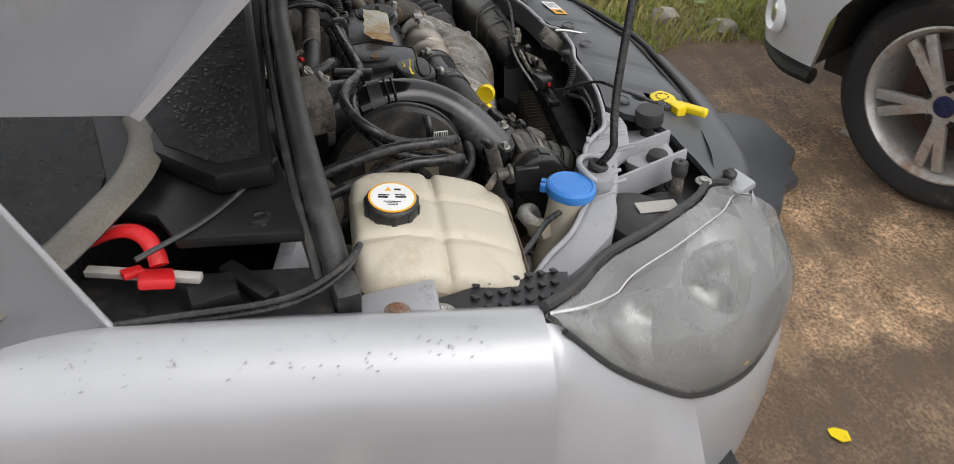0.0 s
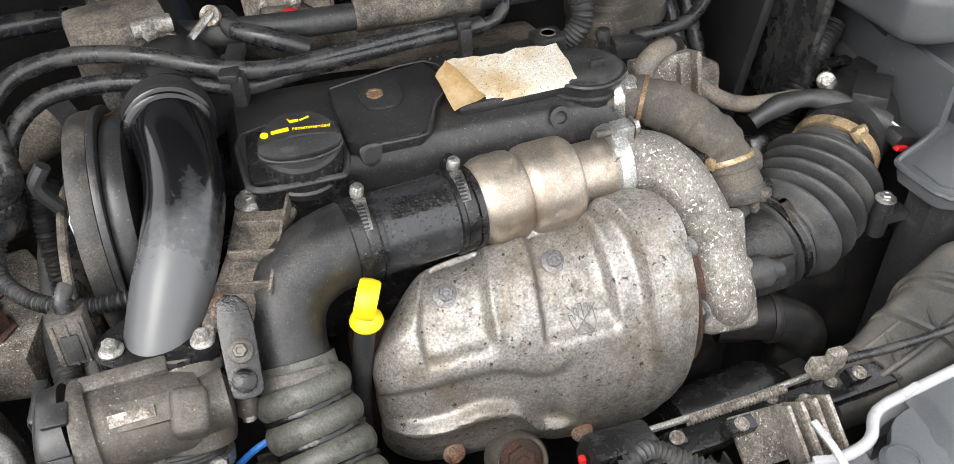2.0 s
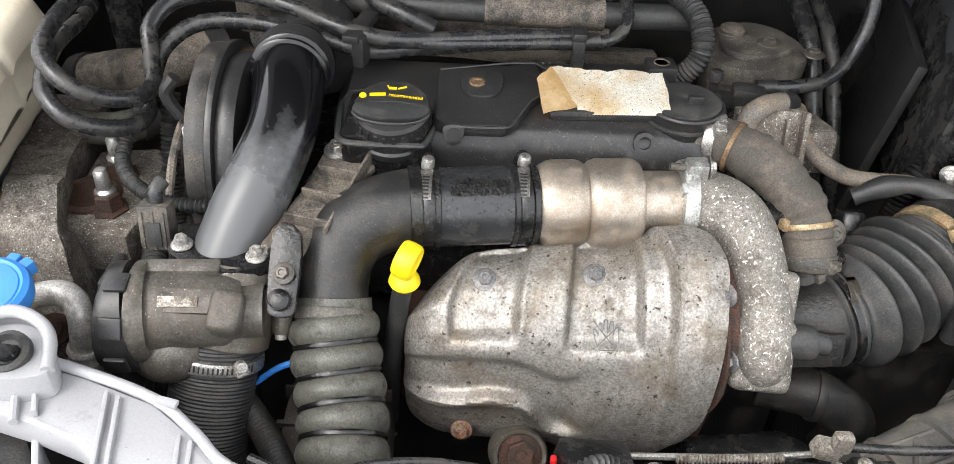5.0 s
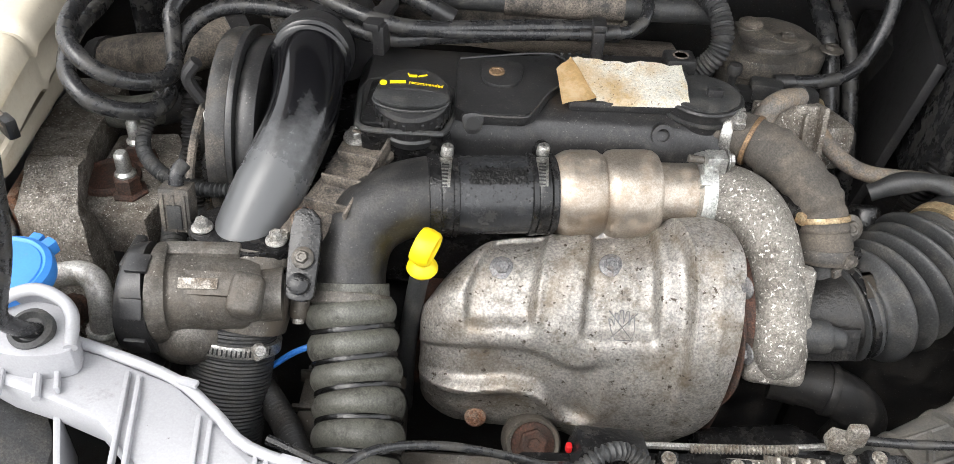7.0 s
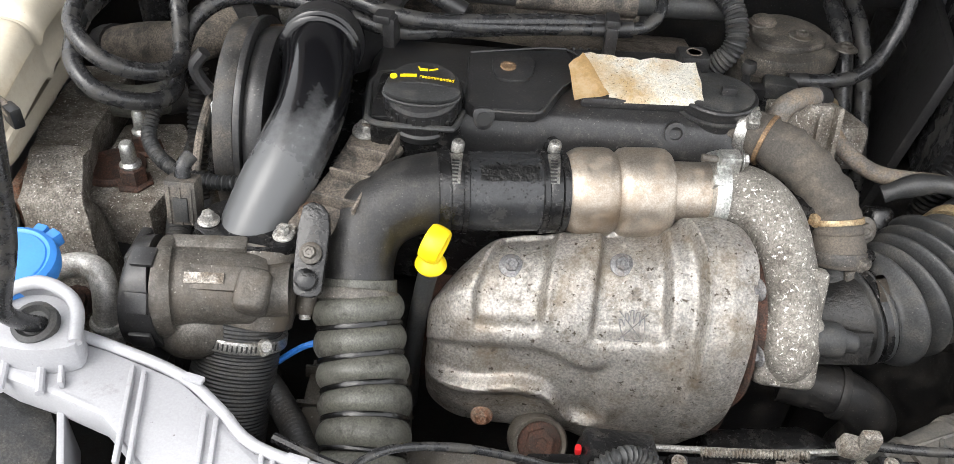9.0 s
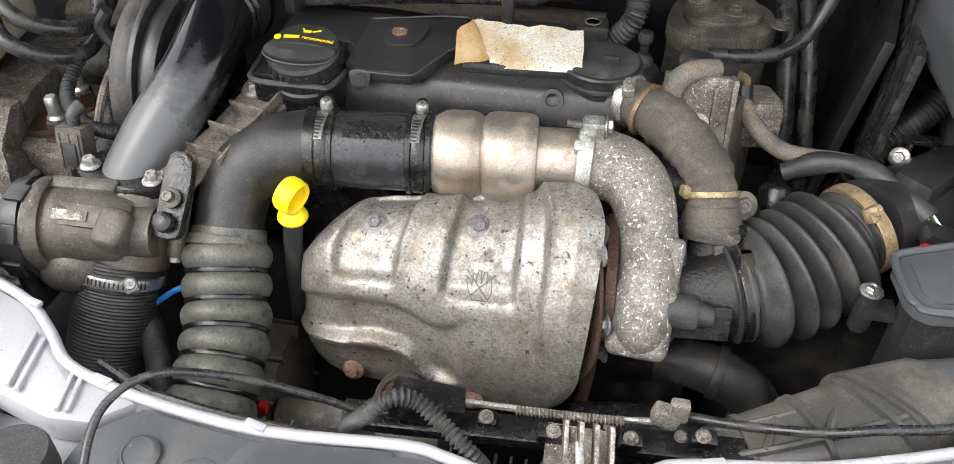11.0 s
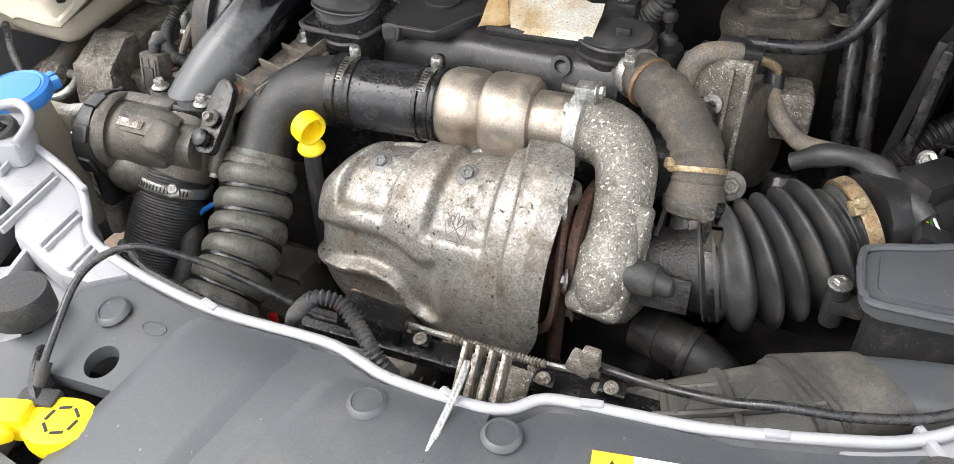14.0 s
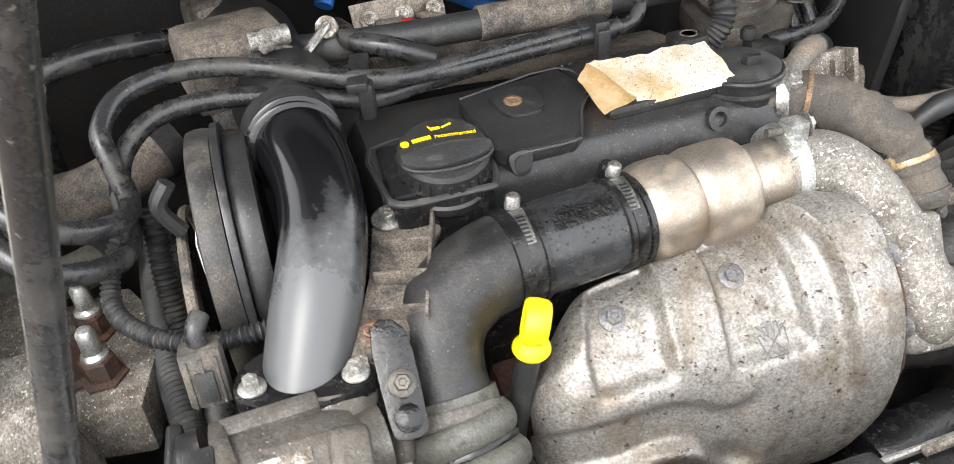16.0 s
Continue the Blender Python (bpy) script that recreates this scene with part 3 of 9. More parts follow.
def round_outline(pts, per=5):
    """A smooth closed outline through 2D points."""
    n = len(pts)
    out = []
    for i in range(n):
        a, b, c, d = (np.array(pts[(i + k) % n], float) for k in (-1, 0, 1, 2))
        for k in range(per):
            t = k / per
            out.append(tuple(0.5 * (2 * b + (c - a) * t + (2 * a - 5 * b + 4 * c - d) * t * t + (3 * b - a - 3 * c + d) * t ** 3)))
    return out


def circle(cx, cy, r, n=24):
    return [(cx + r * math.cos(2 * math.pi * k / n), cy + r * math.sin(2 * math.pi * k / n)) for k in range(n)]


def bolt(parent, pos, way=(0, 0, 1), size=0.006, mat="steel", name="bolt", height=0.006):
    """A flanged hexagon bolt head."""
    m = aim(pos, way, random.uniform(0, 60))
    bm = lathe([(0, 0), (size * 1.65, 0), (size * 1.6, 0.0012), (size * 1.2, 0.0025), (0, 0.0025)], 20, m)
    h = lathe([(0, 0.002), (size, 0.002), (size, height * 0.85), (size * 0.85, height), (size * 0.5, height), (size * 0.4, height - 0.001), (0, height - 0.001)], 6, m)
    return part(name, join(bm, h), mat, parent)


def clip_band(parent, path, r, width, mat="steel", screw=None, way=None, name="hose_clip"):
    """A worm-drive clip: a slotted band round an axis at path (pos, way), with its screw housing."""
    pos, axis = path
    m = aim(pos, axis)
    bm = lathe([(r, -width / 2), (r + 0.0012, -width / 2), (r + 0.0016, -width / 2 + 0.001), (r + 0.0016, width / 2 - 0.001), (r + 0.0012, width / 2), (r, width / 2)], 40, m)
    band = part(name, bm, mat, parent)
    if screw:
        s = V(screw)
        w = V(way or axis)
        hb = block((0.011, width * 1.1, 0.009), aim(s, w), 0.002)
        join(hb, lathe([(0.0, 0), (0.0055, 0), (0.0055, 0.005), (0.0045, 0.0065), (0.0015, 0.0065), (0.001, 0.0055), (0, 0.0055)], 8, aim(s + V((0, 0, 0.004)), w)))
        part("screw_housing", hb, mat, band)
    return band


# ---- the ground ----
def land(x, y):
    """Height of the ground: a flat dirt lane, a soft verge and a low bank."""
    n = noise.noise(V((x * 1.3, y * 1.3, 0.0))) * 0.025 + noise.noise(V((x * 5, y * 5, 3.0))) * 0.008
    n += noise.noise(V((x * 1.1, y * 9, 5.0))) * 0.010 + noise.noise(V((x * 14, y * 14, 1.0))) * 0.004
    bank = max(0.0, x - 1.35)
    return n + min(bank * 0.16, 0.5) + (0.06 * noise.noise(V((x * 2, y * 2, 7))) if bank > 0 else 0)


def build_ground():
    ticks = [-900, -300, -90, -40, -20, -12, -8] + [-6 + 0.2 * k for k in range(22)] + [-1.6 + 0.04 * k for k in range(90)] + [2.0 + 0.2 * k for k in range(21)] + [8, 12, 20, 40, 90, 300, 900]
    bm = bmesh.new()
    grid = [[bm.verts.new((x, y, land(x, y) if max(abs(x), abs(y)) < 13 else (0.45 if x > 1 else 0))) for y in ticks] for x in ticks]
    for i in range(len(ticks) - 1):
        for j in range(len(ticks) - 1):
            bm.faces.new((grid[i][j], grid[i + 1][j], grid[i + 1][j + 1], grid[i][j + 1]))
    solo("ground", bm, "dirt", "brown dirt lane with damp dark patches and pebbles", "ground", kind="structure")


def build_grass():
    rng = np.random.default_rng(3)
    verts, faces = [], []
    for _ in range(60000):
        y = rng.uniform(-4.5, 4.0)
        edge = 1.38 + 0.12 * math.sin(y * 2.3) + 0.08 * math.sin(y * 7)
        x = edge + abs(rng.normal(0, 1.5))
        if x > 7:
            continue
        dense = noise.noise(V((x * 1.1, y * 1.1, 11)))
        if dense < rng.uniform(-0.9, -0.1):
            continue
        z = land(x, y)
        h = rng.uniform(0.02, 0.075) * (1 + max(0, dense))
        a = rng.uniform(0, 6.28)
        lean = rng.uniform(0.2, 0.9) * h
        w = rng.uniform(0.003, 0.008)
        dx, dy = math.cos(a), math.sin(a)
        i = len(verts)
        verts += [(x - dy * w, y + dx * w, z - 0.005), (x + dy * w, y - dx * w, z - 0.005), (x + dx * lean * 0.4, y + dy * lean * 0.4, z + h * 0.7), (x + dx * lean, y + dy * lean, z + h)]
        faces += [(i, i + 1, i + 2), (i + 2, i + 1, i + 3)]
    me = bpy.data.meshes.new("grass")
    me.from_pydata(verts, [], faces)
    me.materials.append(M["grass"])
    tagged(new("grass", me), "short wild grass and weeds on the lane's verge", "grass", kind="stuff")
    verts, faces = [], []
    for _ in range(5200):
        cx, cy = ((3.6, -2.6), (4.6, -0.6), (3.4, -3.6), (5.2, 1.2), (2.6, -0.9))[rng.integers(5)]
        x, y = cx + rng.normal(0, 0.45), cy + rng.normal(0, 0.5)
        z = land(x, y) + abs(rng.normal(0, 0.22))
        a, t, s = rng.uniform(0, 6.28), rng.uniform(-0.8, 0.8), rng.uniform(0.015, 0.04)
        u = V((math.cos(a), math.sin(a), t)) * s
        w = V((-math.sin(a), math.cos(a), rng.uniform(-0.5, 0.5))) * s * 0.45
        i = len(verts)
        p = V((x, y, z))
        verts += [p - u, p + w, p + u, p - w]
        faces.append((i, i + 1, i + 2, i + 3))
    me = bpy.data.meshes.new("brambles")
    me.from_pydata(verts, [], faces)
    me.materials.append(M["leaf"])
    tagged(new("brambles", me), "low green brambles on the bank", "bush", kind="stuff")


def build_stones():
    random.seed(5)
    for k in range(46):
        x, y = random.uniform(0.5, 3.4), random.uniform(-3.0, 1.6)
        s = random.uniform(0.008, 0.02) if x < 1.4 else random.uniform(0.02, 0.07)
        bm = bmesh.new()
        bmesh.ops.create_icosphere(bm, subdivisions=2, radius=s)
        for v in bm.verts:
            v.co *= 1 + 0.35 * noise.noise(v.co * (1.2 / s) + V((k, 0, 0)))
            v.co.z *= 0.6
        bmesh.ops.translate(bm, verts=bm.verts, vec=(x, y, land(x, y) + s * 0.2))
        solo("stone", bm, "stone", "small pale stone lying on the ground", "stone", "stones")
    b = block((0.62, 0.34, 0.30), pose(1.92, 0.42, land(1.92, 0.42) + 0.10, 4, -6, 28), 0.03, 2)
    for v in b.verts:
        v.co += V((noise.noise(v.co * 6), noise.noise(v.co * 6 + V((5, 0, 0))), noise.noise(v.co * 6 + V((9, 0, 0))))) * 0.018
    solo("concrete_block", b, "concrete", "weathered concrete block half sunk in the grass", "block")
    lit = bmesh.new()
    bmesh.ops.create_grid(lit, x_segments=7, y_segments=5, size=0.11)
    for v in lit.verts:
        v.co.z = 0.05 * noise.noise(v.co * 11) + 0.03
        v.co.y *= 0.6
    bmesh.ops.transform(lit, matrix=pose(2.35, -0.92, land(2.35, -0.92) + 0.05, 8, 5, 30), verts=lit.verts)
    bmesh.ops.solidify(lit, geom=lit.faces[:], thickness=0.004)
    solo("plastic_scrap", lit, "white_label", "crumpled white plastic scrap in the grass", "litter")
    leaf = prism([(0, -0.02), (0.022, -0.006), (0.026, 0.012), (0.008, 0.022), (-0.018, 0.016), (-0.024, -0.004)], 0, 0.0015, m=pose(-0.53, -0.24, land(-0.53, -0.24) + 0.006, 5, 8, 20))
    solo("fallen_leaf", leaf, "yellow", "bright yellow fallen leaf on the dirt", "leaf")


# ---- the acoustic cover lying on the ground ----
def build_ground_cover():
    t = thing("engine_cover", "black plastic engine cover lying on the dirt lane", "engine cover", base=(-0.06, 0.115, 0))
    out = [(0.30, -0.27), (0.70, -0.27), (0.76, -0.33), (0.76, -0.62), (0.70, -0.70), (0.50, -0.72), (0.42, -0.66), (0.36, -0.66), (0.33, -0.60), (0.24, -0.55), (0.235, -0.36)]
    part("shell", prism(out, 0.02, 0.065, 0.014, holes=(circle(0.47, -0.34, 0.034), circle(0.37, -0.375, 0.034))), "panel_black", t)
    for k in range(6):
        part("rib", block((0.15, 0.012, 0.008), pose(0.60, -0.36 - 0.03 * k, 0.066, 0, 0, 12), 0.003), "panel_black", t)


# ---- the white car ----
def build_white_car():
    t = thing("white_car", "white hatchback parked on the dirt lane", "car")
    base = pose(0.200, -0.852, 0, 0, 0, 28)
    R = 0.365
    wc = 0.315
    plan = [(-1.6, 0.03), (-1.2, 0.04), (-0.7, 0.045), (-0.5, 0.045)] + [(u, 0.045 - 0.02 * max(0, u) ** 2) for u in np.linspace(-0.45, 0.40, 27)] + \
           [(0.47, 0.03), (0.53, 0.0), (0.58, -0.04), (0.62, -0.09), (0.66, -0.16), (0.70, -0.26), (0.73, -0.40), (0.745, -0.6), (0.75, -0.9), (0.745, -1.2), (0.73, -1.4), (0.66, -1.64), (0.47, -1.83), (-1.6, -1.84)]
    bm = bmesh.new()
    cols = []
    for u, v in plan:
        lo = 0.19
        if v > 0.0 and abs(u) < R:
            lo = max(lo, wc + math.sqrt(R * R - u * u))
        elif u > 0.36:
            lo = 0.27 + 0.04 * min(1, (0.75 - u) / 0.3)
        hi = 0.90 - 0.16 * max(0, (u + 0.3))
        col = []
        for k in range(11):
            f = k / 10
            w = lo + (hi - lo) * f
            bulge = 0.035 * math.sin(math.pi * min(1, (w - 0.15) / 0.75)) - 0.05 * max(0, (w - 0.72)) / 0.18
            nx, ny = (0.2, 1) if u < 0.42 else (0.8, 0.6 if v > -0.6 else 0)
            if u > 0.42:
                bulge -= 0.05 * max(0, (w - 0.5))
            col.append(bm.verts.new(base @ V((u + nx * bulge, v + ny * bulge * (1 if v > -1.5 else -1), w))))
        cols.append(col)
    for a, b in zip(cols, cols[1:]):
        for k in range(10):
            bm.faces.new((a[k], b[k], b[k + 1], a[k + 1]))
    top = [c[-1] for c in cols]
    cv = bm.verts.new(base @ V((-1.0, -0.9, 1.02)))
    for a, b in zip(top, top[1:] + top[:1]):
        bm.faces.new((a, b, cv))
    bmesh.ops.solidify(bm, geom=bm.faces[:], thickness=0.006)
    part("body", bm, "white_paint", t)
    arch = bmesh.new()
    for u0, u1 in zip(np.linspace(-R, R, 24)[:-1], np.linspace(-R, R, 24)[1:]):
        q = []
        for u, v in ((u0, 0.06), (u1, 0.06), (u1, -0.25), (u0, -0.25)):
            q.append(arch.verts.new(base @ V((u, v, wc + math.sqrt(max(0, R * R - u * u)) + 0.002))))
        arch.faces.new(q)
    wall = [arch.verts.new(base @ V((u, -0.25, w))) for u, w in ((-0.5, 0.15), (0.5, 0.15), (0.5, 0.72), (-0.5, 0.72))]
    arch.faces.new(wall)
    part("wheel_arch_liner", arch, "deep_black", t)
    lip = bmesh.new()
    pts = [(0.38, 0.03), (0.47, 0.02), (0.55, -0.03), (0.62, -0.10), (0.68, -0.22), (0.72, -0.4), (0.735, -0.7), (0.735, -1.1)]
    tube([base @ V((u, v, 0.265)) for u, v in pts], 0.026, 8, 4, bm=lip)
    part("lower_lip", lip, "deep_black", t)
    # fog lamp: recessed bowl with a bulb glass
    fm = base @ Matrix.Translation((0.545, 0.018, 0.41)) @ V((0.62, 0.78, 0.05)).to_track_quat("Z", "Y").to_matrix().to_4x4()
    fog = part("fog_lamp", lathe([(0.062, -0.004), (0.058, 0.014), (0.050, 0.018), (0.042, 0.008), (0.034, -0.002), (0, -0.002)], 30, fm), "white_paint", t)
    part("lamp_glass", lathe([(0.034, 0.0), (0.032, 0.008), (0.02, 0.014), (0, 0.016)], 24, fm @ Matrix.Diagonal((0.62, 1, 1, 1))), "chrome", fog)
    # wheel
    wm = base @ Matrix.Translation((0, 0.0, wc)) @ Matrix.Rotation(radians(-90), 4, "X")
    whl = part("tyre", lathe([(0.215, -0.20), (0.30, -0.20), (0.314, -0.185), (0.316, -0.03), (0.305, 0.0), (0.28, 0.022), (0.245, 0.022), (0.218, 0.008), (0.212, -0.01), (0.212, -0.20)], 72, wm), "tyre", t)
    part("rim", lathe([(0.214, -0.19), (0.218, 0.004), (0.222, 0.014), (0.216, 0.016), (0.208, 0.004), (0.196, -0.02), (0.192, -0.19)], 60, wm), "rim_alloy", whl)
    sp = bmesh.new()
    for k in range(5):
        for d in (-7.5, 7.5):
            a = 72 * k + 20
            m = wm @ Matrix.Rotation(radians(a), 4, "Z")
            j = block((0.150, 0.030, 0.018), m @ pose(0.122, math.tan(radians(d)) * 0.12, -0.006, 0, 4, d * 1.2), 0.005)
            join(sp, j)
    join(sp, lathe([(0, -0.03), (0.062, -0.03), (0.060, -0.004), (0.045, 0.004), (0.036, 0.002), (0, 0.002)], 30, wm))
    part("spokes", sp, "rim_alloy", whl)
    for k in range(5):
        a = radians(72 * k + 56)
        part("wheel_nut", lathe([(0.011, -0.006), (0.011, 0.008), (0.008, 0.012), (0, 0.012)], 6, wm @ Matrix.Translation((0.052 * math.cos(a), 0.052 * math.sin(a), 0.0))), "oily_black", whl)
    part("hub_cap", lathe([(0, 0.0), (0.031, 0.0), (0.030, 0.007), (0.02, 0.010), (0, 0.011)], 26, wm), "navy", whl, "plain dark blue hub cap")
    part("brake_disc", lathe([(0, -0.06), (0.14, -0.06), (0.14, -0.045), (0, -0.045)], 40, wm), "rust", whl)


# ---- the silver car's shell round the bay ----
def fender_edge(y):
    return -0.915 - 0.02 * max(0, y - 0.8), 0.843 + (y - 0.575) * 0.125


def strip(name, rows, mat, parent=None, thick=0.0, label=""):
    """A surface through rows of points, given a thickness."""
    bm = bmesh.new()
    g = [[bm.verts.new(p) for p in r] for r in rows]
    for a, b in zip(g, g[1:]):
        for k in range(len(a) - 1):
            bm.faces.new((a[k], a[k + 1], b[k + 1], b[k]))
    if thick:
        bmesh.ops.recalc_face_normals(bm, faces=bm.faces)
        bmesh.ops.solidify(bm, geom=bm.faces[:], thickness=thick)
    return emit(name, bm, mat, parent, label, 50)


HL_TOP = [(-0.915, 0.526, 0.838), (-0.868, 0.478, 0.818), (-0.79, 0.42, 0.790), (-0.71, 0.335, 0.755), (-0.64, 0.262, 0.727), (-0.585, 0.205, 0.708), (-0.535, 0.165, 0.694), (-0.500, 0.115, 0.665)]
HL_BOT = [(-0.925, 0.512, 0.822), (-0.920, 0.452, 0.750), (-0.886, 0.378, 0.664), (-0.838, 0.305, 0.578), (-0.778, 0.222, 0.510), (-0.695, 0.122, 0.458), (-0.580, 0.024, 0.450), (-0.480, 0.010, 0.550)]


def build_silver_shell():
    t = thing("silver_car_front", "silver hatchback front wing and bumper with rain drops", "car")
    # front wing
    rows = []
    for k in range(30):
        y = 1.6 - k * (1.6 - 0.532) / 29
        x, z = fender_edge(y)
        rows.append([(x + 0.035, y, z - 0.045), (x + 0.028, y, z - 0.012), (x + 0.012, y, z - 0.002), (x, y, z), (x - 0.03, y, z - 0.008), (x - 0.055, y, z - 0.028), (x - 0.072, y, z - 0.062),
                     (x - 0.074, y, z - 0.10), (x - 0.072, y, z - 0.18), (x - 0.07, y, z - 0.30), (x - 0.06, y, z - 0.45)])
    strip("front_wing", rows, "silver_paint", t, 0.0012)
    # wing below and beside the head lamp
    low = []
    top = [np.array(p) + np.array((-0.004, -0.003, -0.006)) for p in HL_BOT[:4]]
    for p in smooth_path([(-0.93, 0.535, 0.826), *[tuple(q) for q in top]], 5):
        x, y, z = p[:3]
        low.append([(x + 0.012, y + 0.004, z + 0.002), (x - 0.012, y - 0.004, z - 0.010), (min(x - 0.035, -0.93), y + 0.005, z - 0.045), (min(x - 0.05, -0.95), y + 0.01, z - 0.10), (min(x - 0.055, -0.955), y + 0.012, z - 0.20), (min(x - 0.05, -0.95), y + 0.012, z - 0.36)])
    strip("wing_front", low, "silver_paint", t, 0.0012)
    # bumper corner and front
    rows = []
    crown = [(-0.862, 0.365, 0.615), (-0.83, 0.305, 0.565), (-0.775, 0.225, 0.512), (-0.695, 0.125, 0.462), (-0.59, 0.030, 0.452), (-0.50, 0.000, 0.52), (-0.45, 0.030, 0.585), (-0.39, 0.034, 0.612), (-0.25, 0.025, 0.616), (-0.10, 0.035, 0.620), (0.015, 0.051, 0.625), (0.107, 0.067, 0.628), (0.218, 0.101, 0.632), (0.298, 0.131, 0.638), (0.37, 0.180, 0.640), (0.50, 0.255, 0.642), (0.64, 0.345, 0.62)]
    for p in smooth_path(crown, 4):
        x, y, z = p[:3]
        n = V((x + 0.1, y - 0.7, 0)).normalized()
        rows.append([(x - n.x * 0.05, y - n.y * 0.05, z + 0.006), (x, y, z), (x + n.x * 0.010, y + n.y * 0.010, z - 0.02), (x + n.x * 0.015, y + n.y * 0.015, z - 0.07), (x + n.x * 0.015, y + n.y * 0.015, z - 0.16), (x + n.x * 0.005, y + n.y * 0.005, 0.20)])
    strip("bumper", rows, "silver_paint", t, 0.003)
    # filler corner beside the lamp's top
    part("bumper_bracket", block((0.050, 0.040, 0.014), pose(-0.482, 0.095, 0.656, -14, 0, 20), 0.005), "silver_paint", t)
    part("rubber_stop", lathe([(0, 0), (0.011, 0), (0.012, 0.008), (0.006, 0.014), (0, 0.014)], 16, pose(-0.478, 0.108, 0.668)), "rubber", t)
    # added black plate, stands in for the darkness in the gap below the carrier
    part("air_deflector", block((0.17, 0.10, 0.008), pose(-0.415, 0.145, 0.628, 0, 0, -8), 0.002), "deep_black", t, "added black plate filling the dark gap below the carrier")
    # grille bar between bumper and slam panel
    bar = [(-0.47, 0.075, 0.656), (-0.40, 0.058, 0.669), (-0.25, 0.046, 0.672), (-0.10, 0.061, 0.674), (-0.045, 0.069, 0.675), (-0.005, 0.090, 0.674), (0.09, 0.116, 0.676), (0.20, 0.150, 0.678), (0.31, 0.190, 0.678)]
    rows = []
    for p in smooth_path(bar, 5):
        x, y, z = p[:3]
        rows.append([(x, y + 0.055, z + 0.010), (x, y + 0.03, z + 0.006), (x, y, z), (x, y - 0.016, z - 0.020), (x, y - 0.024, z - 0.056)])
    strip("grille_top", rows, "panel_black", t, 0.003)
    trim = [(-0.36, 0.030, 0.616), (-0.30, 0.026, 0.617), (-0.22, 0.023, 0.620), (-0.15, 0.028, 0.621)]
    part("chrome_trim", tube(trim, 0.0036, 8, 6), "chrome", t)
    part("chrome_trim", tube([(-0.125, 0.031, 0.622), (-0.08, 0.036, 0.623), (-0.020, 0.045, 0.626)], 0.0036, 8, 6), "chrome", t)
    # opposite wing
    rows = []
    for k in range(22):
        y = 1.5 - k * (1.5 - 0.60) / 21
        x, z = 0.70, 0.735 + 0.115 * (y - 0.3)
        rows.append([(x - 0.045, y, z - 0.05), (x - 0.03, y, z - 0.01), (x, y, z), (x + 0.04, y - 0.01, z - 0.02), (x + 0.07, y - 0.02, z - 0.08), (x + 0.075, y - 0.02, z - 0.3)])
    strip("opposite_wing", rows, "silver_paint", t, 0.0012)
    # drops of rain on the wing
    dr = bmesh.new()
    random.seed(9)
    for _ in range(150):
        y = random.uniform(0.60, 1.25)
        x, z = fender_edge(y)
        f = random.random()
        px, pz = x - 0.008 - 0.045 * f, z - 0.001 - 0.022 * f * f
        s = random.uniform(0.0006, 0.0014)
        bmesh.ops.create_icosphere(dr, subdivisions=1, radius=1, matrix=pose(px, y, pz + 0.0006) @ Matrix.Diagonal((s, s * random.uniform(1, 1.8), s * 0.5, 1)))
    tagged(part("rain_drops", dr, "silver_paint", t), kind="stuff")


